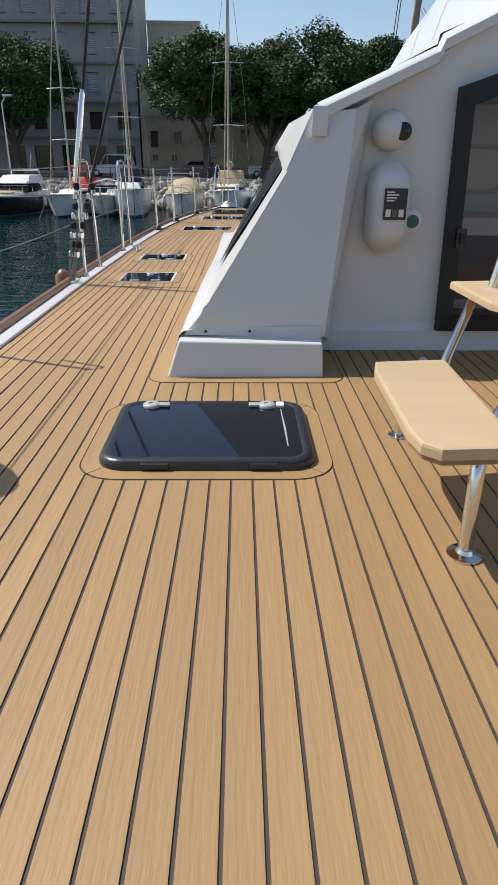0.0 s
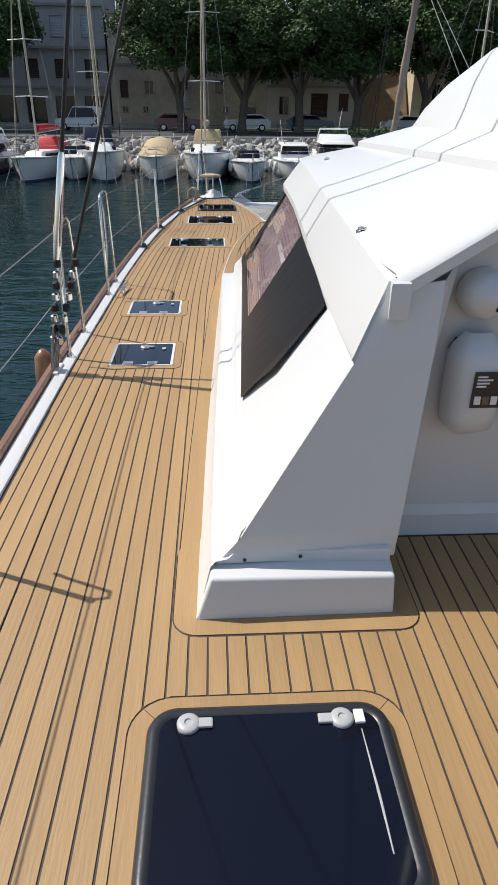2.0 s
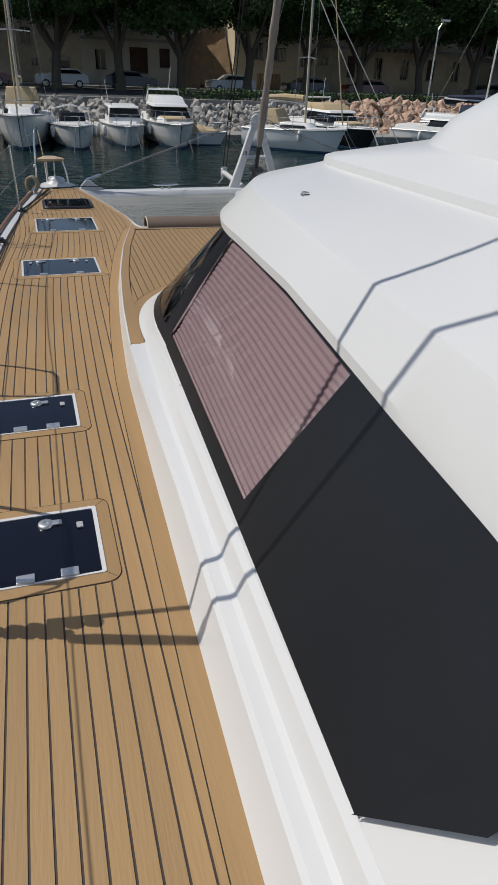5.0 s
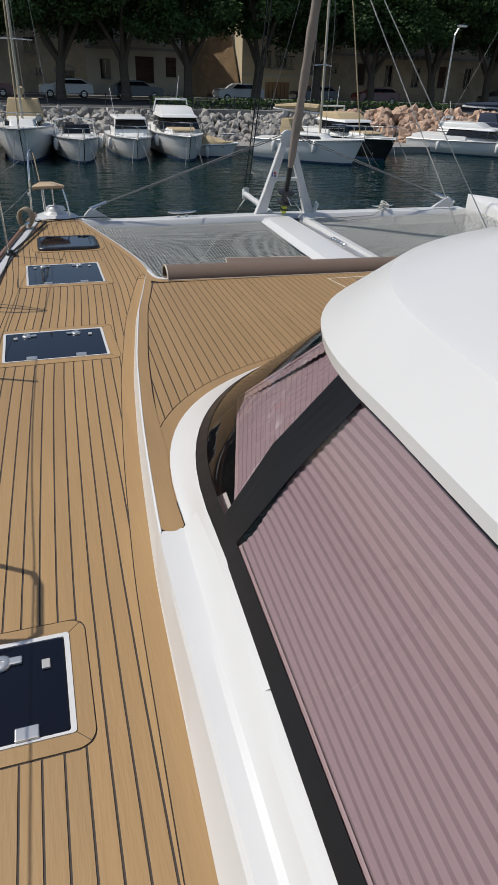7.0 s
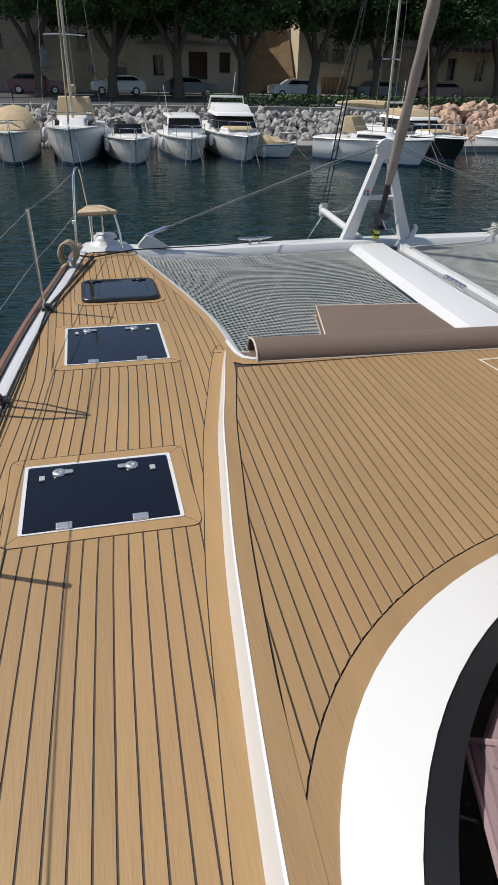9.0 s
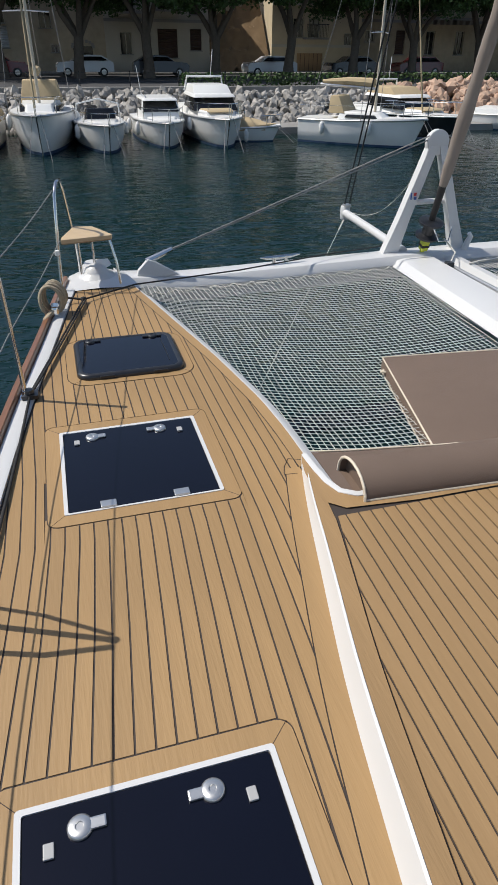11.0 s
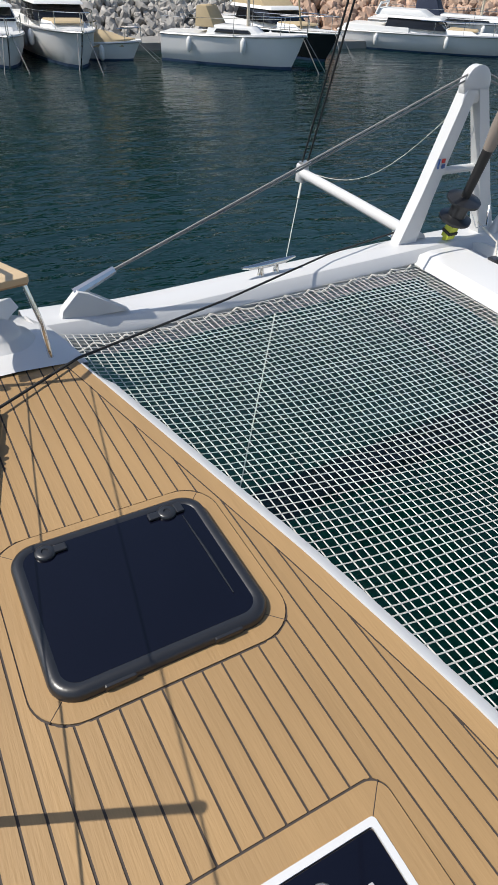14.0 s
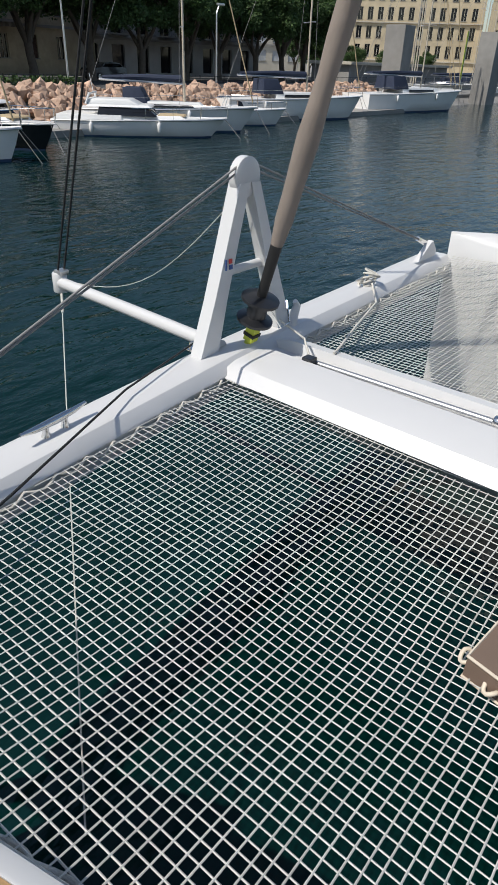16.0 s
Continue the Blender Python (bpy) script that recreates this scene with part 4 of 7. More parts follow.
for y in POSTS:
    ob = post(y, 0.80 if y > 9 else 0.86)
    if y == 11.18:
        xq = float(port_edge(y)) - 0.045
        for dy, r in ((-0.13, 0.012), (0.1, 0.009)):
            part("brace", tube([(xq, y + dy, 0.012), (xq - 0.012, y + dy * 0.8, 0.45), (xq - 0.02, y + dy * 0.25, 0.79)], r, 8), M_STEEL, ob, smooth=60)
    if y > 9:
        x = float(port_edge(y)) - 0.045
        part("black_block", merged(box_bm_tuple(x - 0.02, x + 0.07, y - 0.04, y + 0.04, 0.016, 0.04), lathe([(0.026, 0), (0.03, 0.012), (0.026, 0.03)], (x + 0.02, y, 0.035), 12)), M_BLACKALU, ob)
for ya, yb in ((5.78, 6.34), (7.45, 7.95)):
    x = float(port_edge(ya)) - 0.045
    ob = thing("gate_rail", "bent polished steel boarding gate hoop", "rail", (x, ya, 0.015), group="gate hoops")
    pts = [(x, ya, 0.01), (x - 0.01, ya + 0.02, 0.5), (x - 0.015, ya + 0.06, 0.82), (x - 0.015, ya + 0.10, 0.89), (x - 0.015, yb - 0.14, 0.90), (x - 0.012, yb - 0.07, 0.86), (x - 0.01, yb - 0.03, 0.6), (x, yb, 0.01)]
    part("hoop", tube(pts, 0.0125, 10), M_STEEL, ob, smooth=60)
    for y in (ya, yb):
        part("foot", lathe([(0.028, 0), (0.028, 0.008), (0.016, 0.03)], (x, y, 0.012), 14), M_STEEL, ob, smooth=40)
    part("tied_rope", tube([(x - 0.02, ya + 0.12, 0.90), (x + 0.02, ya + 0.02, 0.75), (x + 0.04, ya - 0.1, 0.45), (x + 0.02, ya - 0.12, 0.2)], 0.007, 6), M_ROPEW, ob, smooth=80)
lines = thing("lifelines", "grey wire guardrail lines strung between stanchions", "lifeline")
nodes = [-2.9, -0.6, 3.5, 5.8, 7.95, 9.75, 11.18, 12.85, 14.72]
for h in (0.86, 0.45):
    for a, b in zip(nodes[:-1], nodes[1:]):
        ha = h * (0.93 if a > 9 else 1)
        hb = h * (0.93 if b > 9 else 1)
        pts = [(float(port_edge(y)) - 0.062, y, ha + (hb - ha) * k - 0.012 * math.sin(k * math.pi)) for k, y in ((i / 6, a + (b - a) * i / 6) for i in range(7))]
        part("wire", tube(pts, 0.0035, 5), M_ROPEG, lines)
st = bpy.data.objects["stanchion.001"]
part("hanging_rope", tube([(-1.215, 3.5, 0.86), (-1.18, 3.52, 0.9), (-1.15, 3.54, 0.86), (-1.15, 3.55, 0.62), (-1.13, 3.55, 0.5)], 0.008, 6), M_ROPEW, st, "white rope end tied at the top", smooth=80)

# shrouds with lashings
rig = thing("shrouds", "two black shrouds with chrome toggles lashed to the hull", "rigging")
A = Vector((-1.255, 5.5, 0.03))
for dirv, top_z, k in ((Vector((0.172, 0.03, 1)), 24, 0), (Vector((0.30, 0.148, 1)), 15, 1)):
    p = lambda z: tuple(A + dirv * z)
    part("shroud", tube([p(1.28 if k == 0 else 0.55), p(top_z)], 0.0125 if k == 0 else 0.012, 8), M_ROPEB, rig, "black shroud", smooth=60)
    if k == 0:
        part("toggle_tube", tube([p(0.72), p(0.8), p(1.3), p(1.33)], [0.02, 0.026, 0.022, 0.014], 12), M_STEEL, rig, smooth=60)
    for i in range(8):
        z = 0.2 + 0.07 * i
        q = Vector(p(z)) + Vector((0.02 * k, -0.03 if k else 0.02, 0))
        part("deadeye", lathe([(0.014, -0.026), (0.024, -0.018), (0.024, 0.018), (0.014, 0.026)], tuple(q), 12), M_ROPEB if i % 2 else M_STEEL, rig, smooth=40)
    part("lashing", merged(*[tube([(A.x + 0.01 * j, A.y + 0.02 * j - 0.03, 0.0), tuple(Vector(p(0.3)) + Vector((0, 0.012 * j - 0.02, 0)))], 0.006, 5) for j in range(4)]), M_ROPEG, rig)
part("chainplate", box_bm(-1.29, -1.2, 5.42, 5.62, -0.05, 0.03, 0.006), M_GEL, rig)
fend = thing("fender", "brown fender hanging outside the hull", "fender", (-1.36, 5.55, -0.1))
part("body", lathe([(0.02, -0.36), (0.06, -0.3), (0.075, -0.1), (0.06, 0.08), (0.02, 0.13)], (-1.37, 5.75, -0.05), 16), M_WOOD, fend, smooth=60)

hung = thing("hanging_coil", "coiled white rope hung over the guardrail line", "rope", (-1.24, 2.33, 0.86))
part("loops", merged(*[tube([(-1.235 + 0.012 * j, 2.33 + (0.10 + 0.008 * j) * math.cos(w), 0.66 + (0.2 + 0.012 * j) * math.sin(w)) for w in np.linspace(0, 2 * math.pi, 18)], 0.009, 6) for j in range(-3, 4)]), M_ROPEW, hung, smooth=80)
part("wrap", merged(*[tube([(-1.235 + 0.05 * math.cos(w), 2.33 + 0.05 * math.sin(w), 0.80 + 0.02 * j) for w in np.linspace(0, 2 * math.pi, 10)], 0.009, 6) for j in range(4)]), M_ROPEW, hung, smooth=80)

# midship cleat
def cleat(name, x, y, z, rz, s=1.0):
    ob = thing(name, "polished horn cleat bolted down", "cleat", (x, y, z), group="cleats", rz=rz)
    inv = pose(x, y, z, 0, 0, rz)

    def place(mesh):
        return [tuple(inv @ Vector(v)) for v in mesh[0]], [], mesh[2]

    part("horn_bar", place(tube([(-0.17 * s, 0, 0.06 * s), (-0.1 * s, 0, 0.052 * s), (0, 0, 0.05 * s), (0.1 * s, 0, 0.052 * s), (0.17 * s, 0, 0.06 * s)], [0.007 * s, 0.014 * s, 0.018 * s, 0.014 * s, 0.007 * s], 10)), M_STEEL, ob, smooth=60)
    for k in (-0.05, 0.05):
        part("post", place(lathe([(0.02 * s, 0), (0.014 * s, 0.02 * s), (0.014 * s, 0.05 * s)], (k * s, 0, 0), 12)), M_STEEL, ob, smooth=50)
    return ob


cleat("cleat", -1.03, 7.62, 0.002, 80, 0.9)
cleat("cleat", 1.78, beam_y(1.78) + 0.02, -0.196, 6, 1.35)
cl2 = cleat("cleat", 5.35, beam_y(5.35) + 0.02, -0.196, 4, 1.2)
coil = thing("rope_coil", "white mooring rope coiled on the beam cleat", "rope", (5.35, 15.8, -0.15))
part("turns", merged(*[tube([(5.35 + (0.10 - 0.01 * j) * math.cos(w), 15.80 + 0.07 * math.sin(w) - 0.012 * j, -0.17 + 0.022 * j + 0.03 * math.cos(w + j)) for w in np.linspace(0, 2 * math.pi, 15)], 0.010, 6) for j in range(5)]), M_ROPEW, coil, smooth=80)
part("tail", tube([(5.35, 15.75, -0.16), (5.0, 15.5, -0.22), (4.3, 15.3, -0.2), (3.85, 15.15, -0.17), (3.7, 15.12, -0.18)], 0.011, 6), M_ROPEW, coil, smooth=80)

# bow pulpit with its seat
pul = thing("pulpit", "stainless bow pulpit with a small teak seat", "pulpit", (-0.2, 14.8, 0))
part("rail_tube", tube([(-0.455, 14.72, 0.0), (-0.43, 14.75, 0.45), (-0.405, 14.78, 0.76), (-0.385, 14.86, 0.83), (-0.355, 15.0, 0.83), (-0.335, 15.08, 0.74), (-0.30, 15.2, 0.4), (-0.28, 15.25, 0.0)], 0.0135, 10), M_STEEL, pul, smooth=60)
part("seat_leg", tube([(0.035, 14.78, 0.0), (0.02, 14.8, 0.2), (-0.02, 14.86, 0.39)], 0.0125, 10), M_STEEL, pul, smooth=60)
for x, y in ((-0.27, 15.02), (-0.15, 15.12)):
    part("seat_leg", tube([(x, y, 0.0), (x, y, 0.39)], 0.0115, 8), M_STEEL, pul, smooth=60)
seat = part("seat", prism_bm([(-0.41, 14.76), (0.0, 14.83), (0.01, 14.86), (-0.13, 15.18), (-0.29, 15.2), (-0.40, 14.85)], 0.385, 0.415, 0.006), M_PLY, pul, "light teak slab seat")
part("seat_edge", prism_bm([(-0.405, 14.765), (-0.005, 14.835), (0.005, 14.86), (-0.135, 15.175), (-0.285, 15.195), (-0.395, 14.85)], 0.375, 0.3855), M_PLYEDGE, pul)
part("nav_light", lathe([(0.0, -0.03), (0.02, -0.02), (0.02, 0.015), (0.0, 0.02)], (-0.45, 14.72, 0.33), 12), M_LABELW, pul, smooth=60)
bowrope = thing("mooring_coil", "tan three-strand mooring rope coiled over the bow rail", "rope", (-0.5, 14.2, 0.0))
for j in range(-3, 4):
    part("loop", tube([(-0.525 + (0.075 + 0.008 * (j % 3)) * math.cos(w) + 0.006 * j, 14.2 + 0.022 * j + 0.01 * math.sin(2 * w + j), 0.135 + (0.10 + 0.012 * (j % 2)) * math.sin(w)) for w in np.linspace(0, 2 * math.pi, 20)], 0.0115, 7), M_ROPET, bowrope, smooth=80)
part("hanging_part", merged(*[tube([(-0.53, 14.14 + 0.03 * j, 0.06), (-0.60, 14.0 + 0.03 * j, 0.04), (-0.66, 13.8 + 0.04 * j, -0.05), (-0.70, 13.7 + 0.04 * j, -0.3), (-0.71, 13.68, -0.9)], 0.013, 6) for j in range(2)]), M_ROPET, bowrope, smooth=80)
part("fairlead", box_bm(-0.55, -0.49, 14.12, 14.24, 0.0, 0.09, 0.02), M_STEEL, bowrope)
furl = thing("furling_line", "black control line led along the port side deck", "rope")
part("line", tube([(-0.46, 14.42, 0.06), (-0.38, 14.44, 0.04), (-0.30, 14.42, 0.03)], 0.009, 6), M_ROPEB, furl, smooth=80)
for d in (0.0, 0.02):
    part("line", tube([(-0.30 + d, 14.42, 0.03), (-0.50 + d, 13.64, 0.03), (-0.70 + d * 0.4, 12.85, 0.035)], 0.008, 6), M_ROPEB, furl, smooth=80)
part("line", tube([(-0.70, 12.85, 0.03), (-0.755, 12.3, 0.012), (-0.87, 11.18, 0.02), (-1.0, 9.75, 0.02)], 0.008, 6), M_ROPEB, furl, smooth=80)
part("line", tube([(-0.30, 14.42, 0.03), (0.15, 14.72, 0.02), (1.2, 15.2, -0.08), (2.3, 15.7, -0.14), (3.1, 15.92, -0.16)], 0.007, 6), M_ROPEB, furl, smooth=80)
part("knot", merged(lathe([(0.0, -0.02), (0.022, -0.01), (0.022, 0.01), (0.0, 0.02)], (-0.30, 14.42, 0.035), 10)), M_ROPEB, furl, smooth=80)

# A-frame, sprit, furled headsail and stays
af = thing("stay_bridle_frame", "white A-shaped frame on the crossbeam holding the forestay bridle", "frame")
TOP = Vector((3.52, 15.82, 0.9))
for xb, yb, w in ((3.10, 15.80, 0.11), (3.94, 15.77, 0.10)):
    rows = []
    for k in np.linspace(0, 1, 10):
        c = Vector((xb, yb, -0.21)).lerp(TOP + Vector((0.06 if xb > 3.5 else -0.05, 0, -0.02)), k)
        hw = w * (1.35 - 1.1 * k if k < 0.25 else 1.08 - 0.35 * k)
        rows.append([(c.x - hw * 0.62, c.y - 0.05, c.z), (c.x + hw * 0.62, c.y - 0.05, c.z), (c.x + hw * 0.62, c.y + 0.05, c.z), (c.x - hw * 0.62, c.y + 0.05, c.z)])
    part("leg", loft(rows, close_u=True), M_GEL, af, smooth=50)
part("cap", lathe([(0.10, -0.04), (0.125, -0.03), (0.125, 0.03), (0.10, 0.04)], (3.52, 15.82, 0.91), 24, "y"), M_GEL, af, smooth=40)
part("crossbar", tube([(3.34, 15.82, 0.32), (3.74, 15.82, 0.32)], 0.03, 10), M_GEL, af, smooth=60)
part("mark_red", box_bm(3.295, 3.325, 15.748, 15.754, 0.40, 0.43), M_RED, af)
part("mark_blue", box_bm(3.30, 3.33, 15.748, 15.754, 0.36, 0.39), M_BLUE, af)
part("mark_bar", box_bm(3.26, 3.272, 15.748, 15.754, 0.36, 0.43), M_BLUE, af)
sprit = thing("bowsprit", "white tubular sprit pole ahead of the crossbeam", "spar")
part("pole", tube([(3.28, 15.8, -0.2), (3.40, 16.9, -0.22), (3.52, 17.98, -0.25)], 0.052, 14), M_GEL, sprit, smooth=60)
part("tip", lathe([(0.062, -0.09), (0.068, -0.08), (0.068, 0.08), (0.062, 0.09)], (3.525, 17.98, -0.25), 14), M_GEL, sprit, smooth=40)
part("pad_eye", box_bm(3.48, 3.58, 17.9, 18.0, -0.17, -0.13, 0.01), M_ALU, sprit)
for dx in (-0.03, 0.04):
    part("halyard", tube([(3.53 + dx, 17.96, -0.14), (3.47, 10.3, 22)], 0.010, 6), M_ROPEB, sprit, "black line to the masthead")
part("bobstay", tube([(3.52, 17.97, -0.33), (0.95, 14.65, -1.75)], 0.005, 6), M_ROPEW, sprit)
part("bobstay_end", tube([(3.52, 17.97, -0.33), (3.33, 17.72, -0.43)], 0.012, 6), M_ROPEW, sprit)
stay = thing("bridle_stays", "grey twin bridle stays from the frame to both bows", "rigging")
for dz in (0.0, 0.035):
    part("stay", tube([(0.55, 15.55, 0.04 + dz * 0.2), (3.45, 15.81, 0.95 + dz)], 0.007, 8), M_ROPEG, stay, smooth=60)
    part("stay", tube([(6.55, 15.81, -0.02 + dz * 0.2), (3.6, 15.82, 0.95 + dz)], 0.007, 8), M_ROPEG, stay, smooth=60)
for a, b in (((0.36, 15.53, -0.03), (0.62, 15.55, 0.07)), ((6.75, 15.81, -0.1), (6.35, 15.81, 0.05))):
    part("terminal", tube([a, b], [0.035, 0.024], 8), M_STEEL, stay, smooth=40)
part("slack_line", tube([tuple(Vector((3.5, 17.75, -0.2)).lerp(Vector((3.5, 15.8, 0.85)), k) - Vector((0, 0, 0.28 * math.sin(math.pi * k)))) for k in np.linspace(0, 1, 14)], 0.0035, 6), M_ROPEW, stay, smooth=80)
sail = thing("furled_headsail", "furled headsail in a grey cover above a black furling drum", "sail")
F0, FD = Vector((3.47, 15.62, 0.12)), Vector((0.0, -0.29, 1.0))
pts, rad = [], []
for i in range(60):
    z = 0.42 + 0.16 * i
    pts.append(tuple(F0 + FD * z))
    rad.append((0.064 if i > 2 else 0.042 + 0.008 * i) + 0.006 * math.sin(i * 1.9) + 0.005 * math.sin(i * 0.7))
part("cover", tube(pts, rad, 14), M_SAIL, sail, "wrinkled grey sail cover", smooth=80)
part("bare_foil", tube([tuple(F0 + FD * z) for z in (0.0, 0.15, 0.44, 0.56)], [0.034, 0.036, 0.04, 0.038], 12), M_RUBBER, sail, "black lower foil", smooth=60)
drum_m = Matrix.Translation(F0) @ Vector((0, 0, 1)).rotation_difference(FD).to_matrix().to_4x4()
dm = lathe([(0.05, -0.16), (0.13, -0.14), (0.13, -0.12), (0.07, -0.10), (0.07, 0.0), (0.135, 0.02), (0.135, 0.04), (0.05, 0.06)], (0, 0, 0), 24)
part("drum", ([tuple(drum_m @ Vector(v)) for v in dm[0]], [], dm[2]), M_BLACKALU, sail, "black furling drum", smooth=40)
dm = merged(box_bm_tuple(-0.045, 0.03, -0.055, 0.02, -0.29, -0.18), lathe([(0.024, -0.36), (0.03, -0.27), (0.03, -0.17)], (0, 0, 0), 10))
part("toggle", ([tuple(drum_m @ Vector(v)) for v in dm[0]], [], dm[2]), M_YELLOW, sail, "yellow green plastic guard")
dm = merged(box_bm_tuple(-0.052, 0.037, -0.062, 0.027, -0.25, -0.225), lathe([(0.05, -0.18), (0.055, -0.165), (0.05, -0.15)], (0, 0, 0), 12))
part("guard_strap", ([tuple(drum_m @ Vector(v)) for v in dm[0]], [], dm[2]), M_RUBBER, sail, "black strap round the guard")
part("drum_line", tube([(3.62, 15.55, -0.02), (3.66, 15.35, -0.12), (3.52, 15.2, -0.19)], 0.008, 6), M_ROPEW, sail)
part("guide_wire", tube([(3.45, 15.5, 0.1), (3.50, 15.45, -0.02), (3.62, 15.46, -0.02), (3.7, 15.55, 0.1)], 0.006, 6), M_STEEL, sail)
pad = thing("beam_eye", "steel pad eye on the crossbeam", "fitting", (3.12, 15.93, -0.2))
part("plate", box_bm(3.06, 3.18, 15.9, 15.96, -0.20, -0.186, 0.004), M_STEEL, pad)
part("loop", tube([(3.09, 15.93, -0.19), (3.10, 15.93, -0.15), (3.14, 15.93, -0.15), (3.15, 15.93, -0.19)], 0.008, 6), M_STEEL, pad)
fair = thing("fairlead_horn", "white moulded fairlead on the beam", "fitting", (4.05, 15.75, -0.2))
part("horn", tube([(4.0, 15.7, -0.22), (4.03, 15.7, -0.12), (4.06, 15.7, -0.06), (4.03, 15.7, -0.02)], [0.04, 0.035, 0.03, 0.02], 10), M_GEL, fair, smooth=60)

# mast behind the dome
mast = thing("mast", "white mast with instrument box, step rungs and halyards", "mast", (4.0, 9.2, 0))
part("tube", tube([(3.97, 9.3, 1.2), (3.99, 9.2, 10), (4.0, 9.1, 24)], 0.125, 16), M_GEL, mast, smooth=60)
part("sail_track", box_bm(3.94, 4.0, 9.0, 9.18, 1.3, 9.0, 0.008), M_BLACKALU, mast, "black sail track")
part("instrument_box", box_bm(4.12, 4.5, 8.95, 9.15, 2.25, 2.95, 0.03), M_LABELW, mast, "pale grey ribbed box")
for k in range(4):
    part("box_rib", box_bm(4.15, 4.47, 8.935, 8.955, 2.36 + 0.15 * k, 2.41 + 0.15 * k, 0.006), M_GREYPL, mast)
for k in range(5):
    part("step_rung", tube([(3.86, 9.22, 1.75 + 0.4 * k), (3.74, 9.18, 1.77 + 0.4 * k), (3.74, 9.3, 1.77 + 0.4 * k), (3.86, 9.3, 1.75 + 0.4 * k)], 0.011, 6), M_ALU, mast, smooth=60)
part("boom_strut", tube([(4.1, 8.95, 2.0), (4.7, 8.6, 2.55)], 0.05, 10), M_ALU, mast, smooth=60)
for dx, dy in ((0, 0), (0.03, 0.16), (-0.3, 0.1)):
    part("halyard", tube([(3.8 + dx, 9.2, 1.5), (3.9 + dx * 0.5, 9.3 + dy, 14)], 0.008, 6), M_ROPEW, mast)
fs = thing("inner_stays", "pair of grey wire stays rising from the foredeck to the mast", "rigging")
for dx in (0.0, 0.35):
    part("wire", tube([(5.4 + dx * 1.4, 13.6, -0.1), (3.6, 14.85 - 0.5 * dx, 3.6)], 0.008, 6), M_ROPEW, fs)

# roof fittings
for x, y, z in ((0.475, 4.19, 1.142), (0.72, 6.65, 1.25), (0.70, 5.55, 1.215)):
    ob = thing("pad_eye", "small polished folding pad eye on the roof", "fitting", (x, y, z), group="roof pad eyes")
    part("plate", lathe([(0.026, -0.006), (0.026, 0.004), (0.02, 0.008)], (x, y, z), 16), M_STEEL, ob, smooth=40)
    part("ring", tube([(x + 0.015 * math.cos(w), y + 0.022 * math.sin(w), z + 0.012) for w in np.linspace(0, 2 * math.pi, 12)], 0.004, 6), M_STEEL, ob, smooth=60)

# cushions on the net
pad1 = thing("sun_pad", "brown upholstered lounging pad laced along the foredeck", "cushion", (1.9, 11.8, -0.2))
pad_y = lambda x: float(np.interp(x, (0.66, 0.9, 1.3, 1.6, 2.94), (12.23, 12.15, 12.09, 12.04, 11.9)))
px = np.linspace(0.668, 2.94, 14)
part("cushion", loft([[(float(x), pad_y(x), -0.30) for x in px], [(float(x), pad_y(x) + 0.008, -0.215) for x in px], [(float(x), pad_y(x) - 0.02, -0.195) for x in px], [(float(x), 11.85, -0.13) for x in px], [(float(x), 11.6, -0.03) for x in px], [(float(x), 11.43, 0.04) for x in px]]), M_TAUPE, pad1, smooth=50)
part("front_piping", tube([(float(x), pad_y(x), -0.2) for x in px], 0.006, 6), M_PIPING, pad1, "cream piping", smooth=80)
pad2 = thing("sun_pad", "thick brown cushion with cream piping and tie loops", "cushion", (2.3, 12.9, -0.2))
part("cushion", prism_bm([(1.84, 13.37), (1.56, 12.12), (2.93, 12.05), (2.93, 13.25)], -0.375, -0.26, 0.02), M_TAUPE, pad2, smooth=50)
part("piping", merged(*[tube([(2.93, 13.25, z), (1.84, 13.37, z), (1.56, 12.12, z)], 0.007, 6) for z in (-0.265, -0.37)]), M_PIPING, pad2)
for bx_, by_ in ((1.87, 13.22), (1.95, 13.34)):
    part("tie_loop", tube([(bx_ - 0.05 + 0.035 * math.cos(w), by_ + 0.04 + 0.025 * math.sin(w), -0.33 + 0.01 * math.sin(2 * w)) for w in np.linspace(0, 2 * math.pi, 14)], 0.009, 6), M_PIPING, pad2, smooth=80)
roll = thing("bolster", "long brown bolster lying along the foredeck edge", "cushion", (2.5, 11.45, 0.1))
rr = []
for x in np.linspace(0.72, 6.1, 24):
    yb = 11.345 - 0.05 * (x - 0.72)
    rr.append([(x, yb + 0.15 - 0.15 * math.cos(w), 0.045 + 0.135 * max(0.0, math.sin(w)) ** 0.8) for w in np.linspace(0, math.pi, 11)])
part("body", loft(rr, close_u=True), M_TAUPE, roll, smooth=50)
part("end_piping", tube([tuple(Vector(p) + Vector((-0.004, 0, 0))) for p in rr[0]], 0.007, 6), M_PIPING, roll)
part("end_cap", ([(p[0] + 0.035, p[1], p[2]) for p in rr[0]], [], [tuple(range(11))]), M_TAUPE, roll)
part("piping", tube([(x, 11.35 - 0.05 * (x - 0.72), 0.078) for x in np.linspace(0.72, 6.1, 20)], 0.006, 6), M_PIPING, roll)
lk = thing("foredeck_locker", "teak locker lid with a pale rim let into the foredeck", "hatch", (3.2, 10.4, 0.1))
q = [(2.22, 11.1), (4.7, 11.1), (4.5, 9.75), (2.32, 9.85)]
